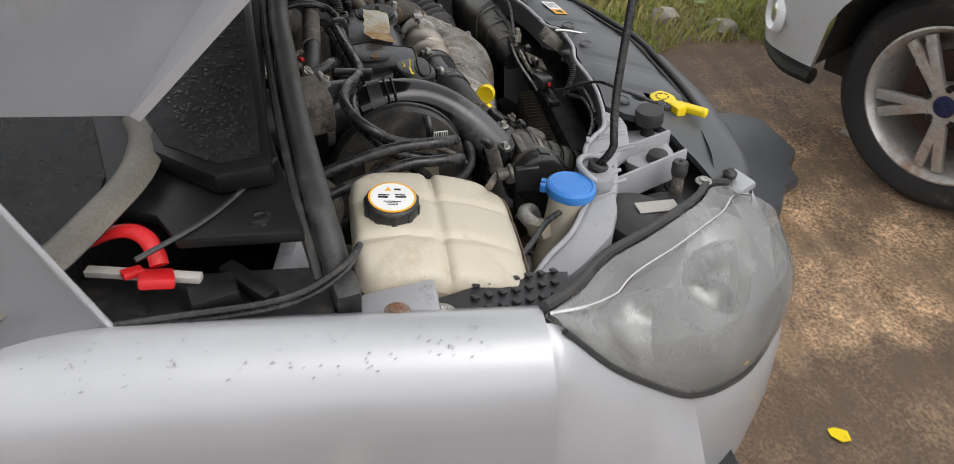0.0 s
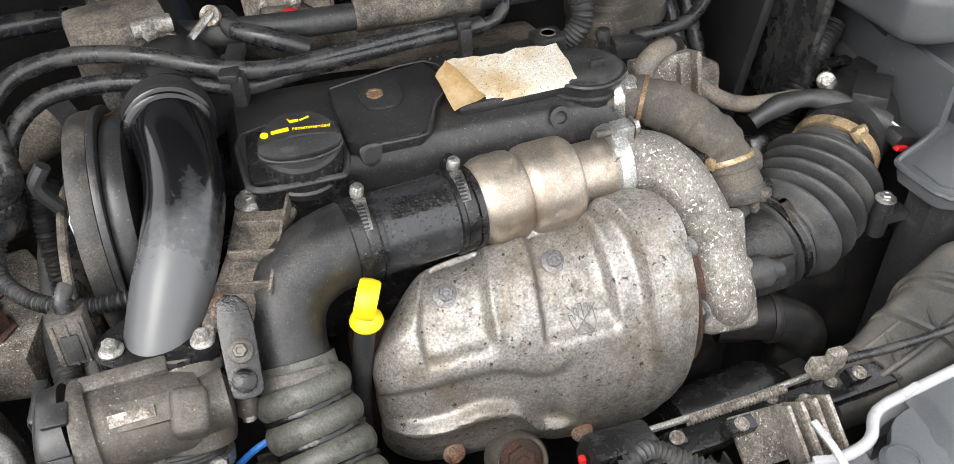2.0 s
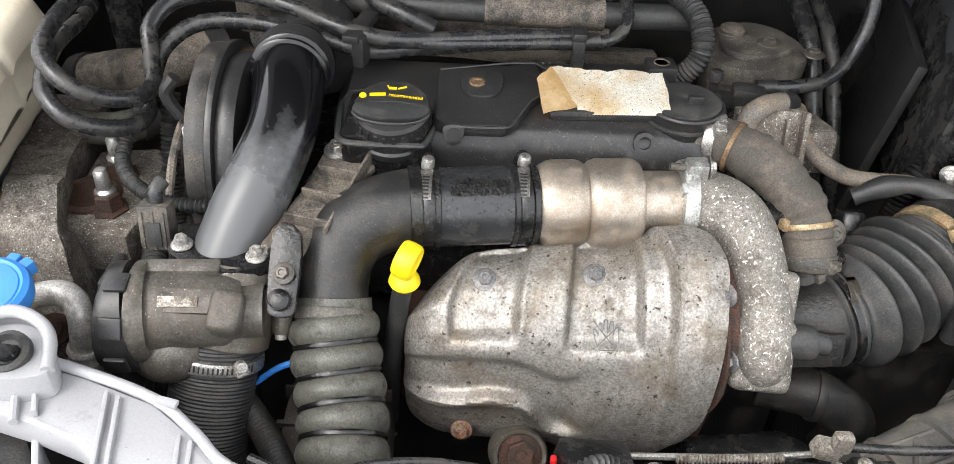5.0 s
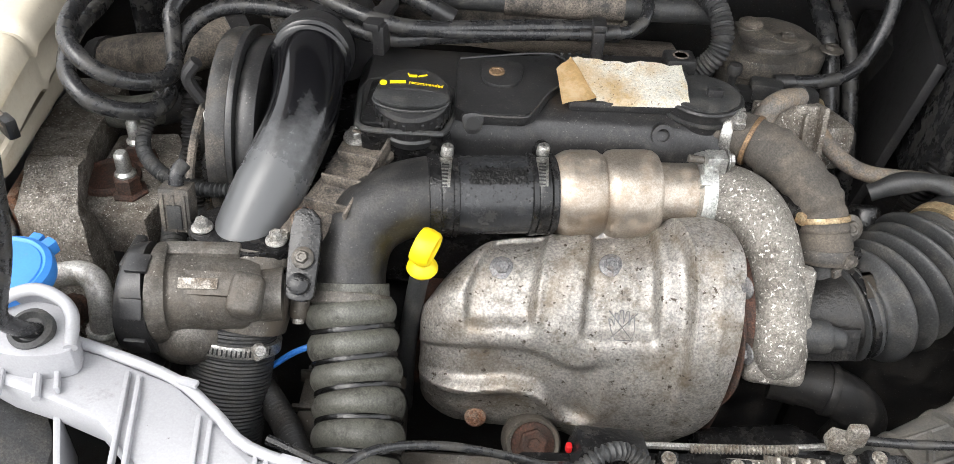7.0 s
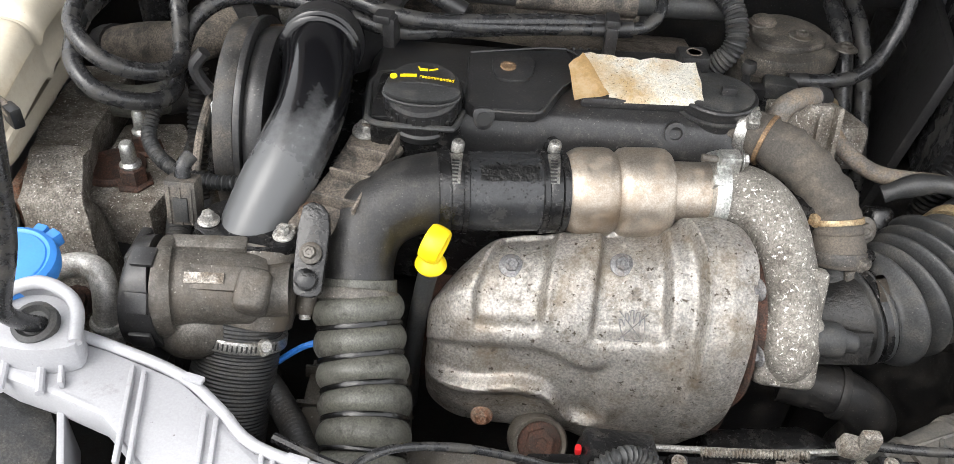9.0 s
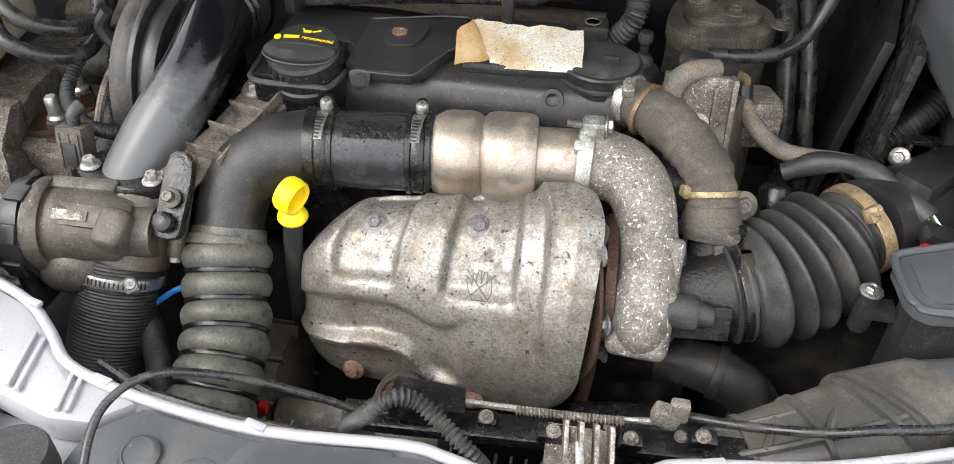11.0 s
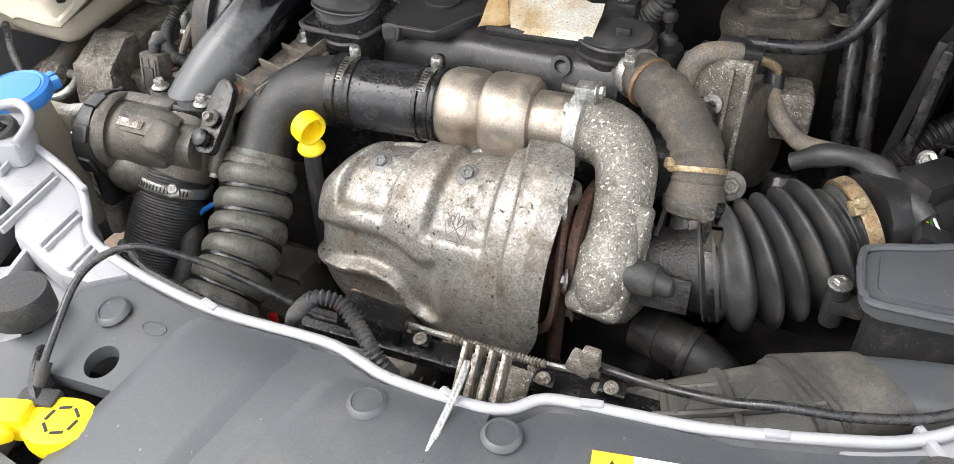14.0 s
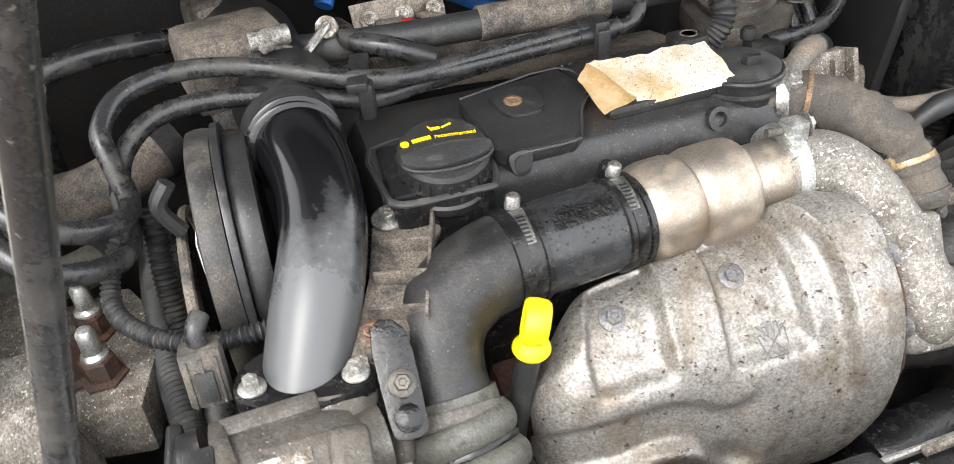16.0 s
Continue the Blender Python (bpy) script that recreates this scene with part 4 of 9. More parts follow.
def build_head_lamp():
    t = thing("head_lamp", "hazy clear head lamp with scratched lens beside the wing", "head lamp")
    n = 28
    a = smooth_path(HL_TOP, 4)[:n + 1]
    b = smooth_path(HL_BOT, 4)[:n + 1]
    lens, shell = [], []
    for i, (p, q) in enumerate(zip(a, b)):
        p, q = V(p[:3]), V(q[:3])
        out = (V((-0.72, -0.55, 0.38))).normalized()
        span = (p - q).length
        lens.append([p.lerp(q, k / 10) + out * (span * 0.26 * math.sin(math.pi * k / 10) ** 0.8) for k in range(11)])
        shell.append([p.lerp(q, k / 8) - out * (0.004 + min(0.10, span * 0.42) * math.sin(math.pi * k / 8) ** 0.6) for k in range(9)])
    strip("lens", lens, "lens", t)
    strip("bowl", shell, "reflector", t)
    part("seal", tube([V(p[:3]) + V((0.008, 0.004, 0.003)) for p in a], 0.0065, 8, 2), "rubber", t)
    part("lower_seal", tube([V(p[:3]) + V((-0.002, -0.001, -0.002)) for p in b], 0.004, 8, 2), "rubber", t)
    rim = [V(p[:3]) + V((-0.035, -0.02, 0.004)) * min(1, i / 6) for i, p in enumerate(a)]
    part("lens_ridge", tube(rim, 0.0018, 6, 2), "chrome", t)
    for c, r, w in (((-0.755, 0.345, 0.640), 0.052, (-0.6, -0.72, 0.25)), ((-0.640, 0.190, 0.600), 0.058, (-0.45, -0.85, 0.25))):
        part("reflector_cup", lathe([(r, 0.03), (r * 0.95, 0.0), (r * 0.7, -0.03), (r * 0.3, -0.045), (0, -0.047)], 30, aim(c, w)), "reflector", t)
        part("bulb", lathe([(0.011, -0.04), (0.011, 0.0), (0.007, 0.01), (0, 0.011)], 16, aim(c, w)), "chrome", t)
    # back housing in the bay
    out = round_outline([(-0.80, 0.47), (-0.70, 0.355), (-0.62, 0.275), (-0.545, 0.205), (-0.50, 0.225), (-0.515, 0.285), (-0.585, 0.355), (-0.67, 0.42), (-0.74, 0.50)], 4)
    part("housing", prism(out, 0.50, 0.672, 0.02), "rubber", t)
    hump = lathe([(0.075, 0.0), (0.075, 0.02), (0.070, 0.034), (0.05, 0.044), (0, 0.047)], 32, pose(-0.595, 0.300, 0.660, 8, 6, 0) @ Matrix.Diagonal((1.15, 0.85, 1, 1)))
    part("dome", hump, "rubber", t, "dark grey plastic lamp dome")
    part("housing_label", block((0.066, 0.024, 0.001), pose(-0.584, 0.274, 0.7068, 6, 6, -84), 0), "trim_pale", t, "worn white printed label")
    part("adjuster", tube([(-0.512, 0.215, 0.62), (-0.508, 0.212, 0.665), (-0.500, 0.208, 0.705)], 0.010, 14, 3), "cast_alloy", t)
    part("adjuster_cap", lathe([(0, 0), (0.012, 0), (0.013, 0.004), (0.013, 0.02), (0.011, 0.024), (0.004, 0.024), (0.003, 0.021), (0, 0.021)], 16, aim((-0.500, 0.208, 0.700), (0.1, -0.05, 1))), "rubber", t)
    bolt(t, (-0.528, 0.178, 0.702), (0, 0, 1), 0.008)
    # far lamp of the pair
    t2 = thing("head_lamp", "clear head lamp of the silver car's other side", "head lamp")
    o2 = [(0.275, 0.190), (0.36, 0.228), (0.46, 0.288), (0.56, 0.350), (0.66, 0.44), (0.68, 0.62), (0.60, 0.585), (0.50, 0.47), (0.42, 0.385), (0.33, 0.305), (0.285, 0.25)]
    part("lens", prism(round_outline(o2, 3), 0.60, 0.690, 0.02), "reflector", t2)
    part("housing", prism(round_outline([(0.36, 0.34), (0.45, 0.44), (0.54, 0.58), (0.48, 0.60), (0.40, 0.50), (0.335, 0.39)], 4), 0.52, 0.66, 0.02), "rubber", t2)
    part("housing_label", block((0.06, 0.028, 0.001), pose(0.43, 0.455, 0.661, 0, 0, 50), 0), "white_label", t2)
    part("seal", tube([(0.28, 0.215, 0.695), (0.33, 0.285, 0.70), (0.42, 0.36, 0.71), (0.50, 0.46, 0.725), (0.60, 0.585, 0.745)], 0.007, 8, 5), "rubber", t2)


def build_bay():
    """The dark walls and floor of the engine bay."""
    def slab(name, size, m, mat, label, cat):
        return solo(name, block(size, m, 0.004), mat, label, cat, kind="structure")
    slab("bay_floor", (1.50, 0.95, 0.03), pose(-0.10, 0.62, 0.27), "deep_black", "black undertray below the engine", "undertray")
    slab("bulkhead", (1.62, 0.03, 0.66), pose(-0.10, 1.085, 0.58), "deep_black", "black bulkhead behind the engine", "bulkhead")
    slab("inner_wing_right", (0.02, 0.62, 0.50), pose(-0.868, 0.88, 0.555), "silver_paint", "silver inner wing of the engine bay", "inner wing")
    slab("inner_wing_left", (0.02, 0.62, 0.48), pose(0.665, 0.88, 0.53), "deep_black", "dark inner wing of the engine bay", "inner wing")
    slab("front_wall", (0.80, 0.02, 0.36), pose(-0.06, 0.215, 0.46), "deep_black", "black radiator shroud behind the grille", "radiator shroud")
    # added slab keeps the bay's front left dark by hiding the lane behind
    slab("inner_wing_front", (0.02, 0.34, 0.24), pose(0.47, 0.45, 0.42, 0, 0, 20), "deep_black", "added black slab closing the bay's front left side", "inner wing")
    # strut top ledge beside the tank
    t = thing("wing_ledge", "silver inner wing ledge with rusty bolts beside the tank", "inner wing")
    part("ledge", block((0.062, 0.085, 0.03), pose(-0.868, 0.680, 0.822, -7, 0, 0), 0.006), "carrier_grey", t)
    bolt(t, (-0.890, 0.685, 0.846), (0, -0.12, 1), 0.009, "rust_bolt")
    part("ledge_back", block((0.11, 0.022, 0.10), pose(-0.790, 0.800, 0.800, -7, 0, -10), 0.006), "carrier_grey", t)
    b = thing("vent_bracket", "black plastic vented bracket bolted to the wing", "bracket")
    br = prism([(-0.925, 0.655), (-0.86, 0.655), (-0.80, 0.54), (-0.79, 0.47), (-0.84, 0.485), (-0.915, 0.585)], 0.0, 0.016, 0.003, m=Matrix.Translation((0, 0, 0.725)) @ Matrix.Rotation(radians(14), 4, "X") @ Matrix.Translation((0, 0, -0.072)))
    part("plate", br, "honey", b)
    for i in range(7):
        for j in range(3):
            y = 0.60 - i * 0.017 - j * 0.004
            part("vent_cell", block((0.009, 0.008, 0.003), pose(-0.875 + j * 0.022 + i * 0.006, y, 0.670 + y * 0.249, 14, 0, 30), 0.001), "honey", b)
    bolt(b, (-0.885, 0.636, 0.830), (0, -0.22, 1), 0.010, "steel")


def build_cowl():
    t = thing("cowl_tray", "black plastic scuttle tray wet with rain drops", "scuttle")
    out = [(-0.845, 0.77), (-0.60, 0.815), (-0.20, 0.83), (0.62, 0.83), (0.62, 1.25), (-0.72, 1.25), (-0.735, 1.02), (-0.785, 0.925), (-0.832, 0.900)]
    part("tray", prism(out, 0.918, 0.932, 0.004), "scuttle_black", t)
    gm = Matrix.Translation((0, 0, 0.934))
    go = [(-0.755, 0.80), (-0.20, 0.845), (-0.20, 1.05), (-0.45, 1.04), (-0.70, 0.93), (-0.765, 0.86)]
    part("filter_housing", prism(go, 0.0, 0.026, 0.006, gm), "scuttle_black", t)
    gi = [(-0.735, 0.812), (-0.215, 0.857), (-0.215, 1.035), (-0.45, 1.025), (-0.69, 0.92), (-0.742, 0.858)]
    part("mesh_panel", prism(gi, 0.0262, 0.0275, 0, gm), "grille_mesh", t, "fine black mesh beaded with water")
    wet = bmesh.new()
    rng = random.Random(12)
    for _ in range(620):
        x, f = rng.uniform(-0.735, -0.215), rng.random()
        y0, y1 = 0.818 + (x + 0.735) * 0.085, min(1.02, 0.87 + (x + 0.735) * 0.42)
        q = rng.uniform(0.0012, 0.0034)
        bmesh.ops.create_icosphere(wet, subdivisions=1, radius=1, matrix=pose(x, y0 + (y1 - y0) * f, 0.9616) @ Matrix.Diagonal((q, q * rng.uniform(0.8, 1.5), q * 0.5, 1)))
    tagged(part("rain_water", wet, "water_drop", t, "beaded rain water"), kind="stuff")
    part("screw", lathe([(0, 0), (0.013, 0), (0.012, 0.004), (0.007, 0.005), (0.006, 0.003), (0, 0.003)], 18, pose(-0.815, 0.815, 0.932)), "oily_black", t)
    part("raised_edge", tube([(-0.86, 0.935, 0.933), (-0.80, 0.865, 0.934), (-0.70, 0.80, 0.934)], 0.003, 6, 5), "cover_black", t)
    s = thing("bonnet_seal", "black rubber bonnet seal along the scuttle edge", "seal")
    pts = [(-0.845, 0.742, 0.872), (-0.82, 0.748, 0.905), (-0.78, 0.756, 0.926), (-0.62, 0.775, 0.935), (-0.45, 0.790, 0.940), (-0.25, 0.803, 0.942), (0.10, 0.810, 0.942), (0.55, 0.800, 0.930)]
    part("bulb", tube(pts, 0.015, 14, 8), "rubber", s)
    part("lip", tube([(x, y + 0.022, z - 0.004) for x, y, z in pts], 0.006, 8, 8), "rubber", s)
    part("end_flap", block((0.035, 0.030, 0.085), pose(-0.852, 0.738, 0.835, 0, -20, 10), 0.010), "rubber", s)
    side = thing("wing_channel", "black plastic channel with cables beside the scuttle", "channel")
    part("channel", block((0.12, 0.62, 0.02), pose(-0.86, 1.06, 0.865, 5, 0, 0), 0.005), "deep_black", side)
    part("clip_block", block((0.04, 0.05, 0.022), pose(-0.865, 0.87, 0.880, 0, 0, 15), 0.006), "scuttle_black", side)
    part("clip_arm", block((0.08, 0.02, 0.02), pose(-0.85, 0.835, 0.876, 0, 0, 40), 0.005), "scuttle_black", side)
    for dz in (0.0, 0.008):
        c = tube([(-0.90, 1.05, 0.885), (-0.895, 0.92, 0.876 + dz), (-0.885, 0.80, 0.872 + dz), (-0.865, 0.74, 0.885 + dz), (-0.835, 0.715, 0.90)], 0.0035, 8, 6)
        solo("cable", c, "hose_black", "thin black cable lying in the wing channel", "cable", "channel cables")
    rt = thing("red_connector", "red plastic jump terminal cover in the wing channel", "terminal cover", base=(0, 0, 0.016))
    part("arm", tube([(-0.792, 0.994, 0.898), (-0.796, 0.970, 0.908), (-0.802, 0.948, 0.911), (-0.814, 0.932, 0.907), (-0.828, 0.924, 0.898), (-0.838, 0.921, 0.890)], 0.0100, 12, 6, flat=0.6), "red", rt)
    part("flap", block((0.034, 0.036, 0.012), pose(-0.852, 0.924, 0.884, 14, 16, 12), 0.004), "red", rt)
    part("tab", block((0.016, 0.022, 0.008), pose(-0.842, 0.948, 0.888, 10, 10, 30), 0.003), "red", rt)
    part("light_bar", block((0.012, 0.125, 0.008), pose(-0.836, 0.94, 0.879, 0, 0, -16), 0.002), "trim_pale", rt)
    w = thing("windscreen", "dusty windscreen corner with a painted pale reflection along its edge", "windscreen")
    gl = bmesh.new()
    gp = [(-0.80, 0.990, 0.940), (-0.86, 1.05, 0.940), (-0.92, 1.25, 0.95), (-0.80, 1.45, 1.10), (0.0, 1.40, 1.10), (0.0, 1.12, 0.935), (-0.45, 1.06, 0.935), (-0.70, 0.99, 0.935)]
    gl.faces.new([gl.verts.new(p) for p in gp])
    bmesh.ops.solidify(gl, geom=gl.faces[:], thickness=0.005)
    part("glass", gl, "glass_dark", w)
    # beige tube paints the light reflected along the glass edge
    part("edge_trim", tube([(-0.60, 0.96, 0.952), (-0.655, 0.945, 0.952), (-0.73, 0.950, 0.950), (-0.80, 0.982, 0.945), (-0.865, 1.02, 0.940), (-0.93, 1.08, 0.93)], 0.022, 12, 5, flat=0.4), "sheen_beige", w)
    p = thing("wing_corner", "silver rear corner of the wing below the pillar", "body panel")
    cp = bmesh.new()
    cp.faces.new([cp.verts.new(q) for q in ((-0.90, 0.963, 0.878), (-0.90, 1.015, 1.031), (-0.90, 1.10, 1.28), (-0.93, 1.40, 1.28), (-0.935, 1.40, 0.93), (-0.93, 1.06, 0.900))])
    bmesh.ops.solidify(cp, geom=cp.faces[:], thickness=0.002)
    part("skin", cp, "silver_paint", p)
    part("folded_edge", tube([(-0.899, 0.963, 0.878), (-0.899, 1.015, 1.031), (-0.899, 1.10, 1.28)], 0.0035, 8, 6), "silver_paint", p)


def build_bonnet():
    t = thing("bonnet", "raised silver bonnet held up by its stay rod", "bonnet")
    rows = []
    for k in range(13):
        f = k / 12
        rows.append([(x, 0.937 - 0.745 * f + 0.02 * (1 - (x / 0.75) ** 2), 1.014 + 0.667 * f + 0.035 * (1 - (x / 0.75) ** 2)) for x in np.linspace(-0.72, 0.56, 15)])
    strip("skin", rows, "silver_paint", t, 0.012)
    rows = [[(x, 0.937 - 0.745 * f - 0.008 + 0.02 * (1 - (x / 0.75) ** 2), 1.014 + 0.667 * f - 0.014 + 0.035 * (1 - (x / 0.75) ** 2)) for x in np.linspace(-0.60, 0.45, 12)] for f in np.linspace(0.14, 0.93, 10)]
    strip("liner", rows, "liner_felt", t, 0.008)
    cp = bmesh.new()
    cp.faces.new([cp.verts.new(q) for q in ((-0.711, 0.936, 1.012), (-0.623, 0.826, 1.109), (-0.601, 0.781, 1.158), (-0.700, 0.900, 1.260), (-0.753, 1.046, 1.227), (-0.822, 1.079, 1.089))])
    bmesh.ops.solidify(cp, geom=cp.faces[:], thickness=0.01)
    part("rear_corner", cp, "silver_paint", t)
    r = thing("stay_rod", "black bonnet stay rod standing in its socket", "stay rod", base=(0.022, -0.02, 0.018))
    part("rod", tube([(-0.546, 0.376, 0.733), (-0.553, 0.363, 0.750), (-0.554, 0.353, 0.770), (-0.548, 0.352, 0.790), (-0.525, 0.345, 0.85), (-0.4815, 0.316, 1.0), (-0.424, 0.278, 1.2), (-0.3675, 0.239, 1.4), (-0.294, 0.189, 1.66)], 0.0062, 12, 6), "hose_black", r)
    part("socket", lathe([(0, 0), (0.016, 0), (0.0155, 0.006), (0.012, 0.008), (0.009, 0.004), (0, 0.004)], 24, aim((-0.551, 0.374, 0.735), (0.0, -0.35, 0.93))), "rubber", r)


build_ground()
build_grass()
build_stones()
build_ground_cover()
build_white_car()
build_silver_shell()
build_head_lamp()
build_bay()
build_cowl()
build_bonnet()


# ---- front carrier and slam panel ----
RIM = [(-0.735, 0.500, 0.730), (-0.700, 0.470, 0.735), (-0.660, 0.430, 0.736), (-0.613, 0.400, 0.736), (-0.576, 0.380, 0.736), (-0.545, 0.374, 0.735), (-0.485, 0.360, 0.731), (-0.43, 0.343, 0.725), (-0.395, 0.318, 0.722),
       (-0.365, 0.293, 0.720), (-0.304, 0.277, 0.718), (-0.212, 0.267, 0.718), (-0.116, 0.274, 0.718), (-0.085, 0.270, 0.718), (-0.052, 0.263, 0.718), (0.006, 0.265, 0.718), (0.035, 0.272, 0.718), (0.055, 0.291, 0.718),
       (0.10, 0.300, 0.718), (0.16, 0.311, 0.718), (0.236, 0.336, 0.718), (0.28, 0.356, 0.718), (0.33, 0.397, 0.719), (0.385, 0.430, 0.722), (0.45, 0.50, 0.726)]


def build_carrier():
    t = thing("front_carrier", "grey plastic front carrier with ribs and a raised lip", "front carrier")
    inner = [(x, y - 0.002) for x, y, _ in RIM[:11]]
    outer = [(-0.33, 0.252), (-0.36, 0.250), (-0.43, 0.268), (-0.470, 0.302), (-0.505, 0.313), (-0.540, 0.322), (-0.575, 0.338), (-0.61, 0.346), (-0.667, 0.372), (-0.72, 0.425), (-0.755, 0.47)]
    bm = prism(inner + outer, 0.690, 0.716, 0.005)
    for v in bm.verts:
        v.co.z += 0.016 * min(1, max(0, (-0.36 - v.co.x) / 0.16))
    part("right_arm", bm, "carrier_grey", t)
    lo = prism([(-0.335, 0.255), (-0.43, 0.270), (-0.46, 0.25), (-0.462, 0.19), (-0.41, 0.183), (-0.35, 0.186), (-0.335, 0.21)], 0.668, 0.688, 0.004)
    part("lamp_bracket", lo, "carrier_grey", t)
    for a, b, h in (((-0.507, 0.316), (-0.447, 0.176), 0.05), ((-0.425, 0.285), (-0.385, 0.182), 0.032)):
        d = V((b[0] - a[0], b[1] - a[1], 0))
        w = block((0.005, d.length, h), Matrix.Translation(((a[0] + b[0]) / 2, (a[1] + b[1]) / 2, 0.712 - h / 2)) @ Matrix.Rotation(math.atan2(-d.x, d.y), 4, "Z"), 0.0015)
        part("web", w, "carrier_grey", t)
    for x0, y0, x1, y1 in ((-0.464, 0.345, -0.447, 0.266), (-0.455, 0.342, -0.438, 0.264), (-0.405, 0.315, -0.396, 0.266), (-0.396, 0.311, -0.388, 0.264), (-0.360, 0.288, -0.354, 0.256), (-0.352, 0.285, -0.346, 0.256), (-0.524, 0.372, -0.503, 0.320), (-0.585, 0.378, -0.572, 0.340)):
        d = V((x1 - x0, y1 - y0, 0))
        zc = 0.717 + 0.016 * min(1, max(0, (-0.36 - (x0 + x1) / 2) / 0.16))
        part("rib", block((0.0035, d.length, 0.007), Matrix.Translation(((x0 + x1) / 2, (y0 + y1) / 2, zc)) @ Matrix.Rotation(math.atan2(-d.x, d.y), 4, "Z"), 0.0012), "carrier_grey", t)
    part("pressed_frame", tube([(-0.541, 0.312, 0.7325), (-0.551, 0.346, 0.7325), (-0.547, 0.352, 0.7325), (-0.535, 0.354, 0.7325), (-0.529, 0.350, 0.7325), (-0.514, 0.312, 0.7325)], 0.0030, 8, 4), "carrier_grey", t)
    eye = round_outline([(x + 0.022, y - 0.020) for x, y in ((-0.590, 0.388), (-0.578, 0.399), (-0.560, 0.405), (-0.540, 0.399), (-0.527, 0.386), (-0.520, 0.360), (-0.552, 0.352), (-0.586, 0.362))], 4)
    part("eyelet_plate", prism(eye, 0.728, 0.752, 0.0025, holes=(circle(-0.530, 0.355, 0.0150),)), "carrier_grey", t)
    hood = [(x + 0.022, y - 0.020, z + 0.016) for x, y, z in ((-0.589, 0.388, 0.738), (-0.578, 0.399, 0.745), (-0.560, 0.405, 0.748), (-0.540, 0.399, 0.746), (-0.527, 0.386, 0.742), (-0.520, 0.362, 0.736))]
    part("eyelet_hood", tube(hood, 0.0048, 10, 5), "carrier_grey", t)
    part("hood_wall", strip_bm([[(x, y, z), (x * 0.97 - 0.0159, y * 0.97 + 0.0105, 0.744), (x * 0.9 - 0.053, y * 0.9 + 0.0350, 0.734)] for x, y, z in (p[:3] for p in smooth_path(hood, 4))]), "carrier_grey", t)
    for k, (x, y) in enumerate(((-0.497, 0.362), (-0.418, 0.336), (-0.335, 0.284), (-0.215, 0.268), (-0.005, 0.265), (0.085, 0.297), (0.20, 0.322))):
        part("lip_clip", block((0.016, 0.006, 0.004), pose(x, y, 0.7215 + (0.010 if x < -0.4 else 0), 0, 0, 16 if x > 0 else -14), 0.0015), "carrier_grey", t)
    part("lip", tube(RIM, 0.0042, 10, 4), "carrier_grey", t)
    part("lip_web", strip_bm([[(x, y, z - 0.001), (x, y - 0.006, z - 0.012), (x, y + 0.002, z - 0.05)] for x, y, z in (p[:3] for p in smooth_path(RIM, 3))]), "carrier_grey", t)
    li = [(x, y - 0.002) for x, y, _ in RIM[-5:]]
    lout = [(0.52, 0.53), (0.475, 0.44), (0.41, 0.365), (0.36, 0.31), (0.315, 0.285), (0.29, 0.30)]
    part("left_arm", prism(li + lout, 0.690, 0.712, 0.004), "carrier_grey", t)
    for k in range(5):
        x, y = 0.315 + 0.028 * k, 0.325 + 0.028 * k
        part("rib", block((0.11, 0.006, 0.010), pose(x, y, 0.716, 0, 0, 130), 0.002), "carrier_grey", t)
    for x, y, z, r in ((-0.351, 0.208, 0.688, 0.0245), (0.292, 0.292, 0.712, 0.022)):
        s = thing("bump_stop", "dark rubber bonnet stop on a threaded stem", "bump stop", "bonnet stops")
        part("stem", lathe([(0, 0), (0.013, 0), (0.013, 0.004), (0.010, 0.008), (0.010, 0.028), (0, 0.028)], 20, pose(x, y, z - 0.004)), "deep_black", s)
        part("pad", lathe([(0, 0), (r * 0.88, 0), (r, 0.003), (r, 0.022), (r * 0.94, 0.0255), (0, 0.0262)], 32, pose(x, y, z + 0.022)), "rubber", s)
    f = thing("rubber_plug", "black rubber plug in the lamp bracket", "plug", "carrier plugs")
    part("plug", lathe([(0, 0), (0.018, 0), (0.019, 0.004), (0.016, 0.014), (0.012, 0.016), (0, 0.016)], 24, pose(-0.434, 0.219, 0.687)), "rubber", f)


def strip_bm(rows):
    bm = bmesh.new()
    g = [[bm.verts.new(p) for p in r] for r in rows]
    for a, b in zip(g, g[1:]):
        for k in range(len(a) - 1):
            bm.faces.new((a[k], a[k + 1], b[k + 1], b[k]))
    bmesh.ops.solidify(bm, geom=bm.faces[:], thickness=0.0015)
    return bm


PANEL_BASE = (0.008, -0.003, 0.006)


def sink(top):
    """Bends the parts of a thing on the slam panel down towards the bumper."""
    xs, ys = [p[0] for p in RIM], [p[1] for p in RIM]
    for ob in top.children:
        for v in ob.data.vertices:
            d = max(0.0, np.interp(v.co.x, xs, ys) - 0.028 - v.co.y)
            v.co.z -= 0.26 * d * d / (d + 0.012)


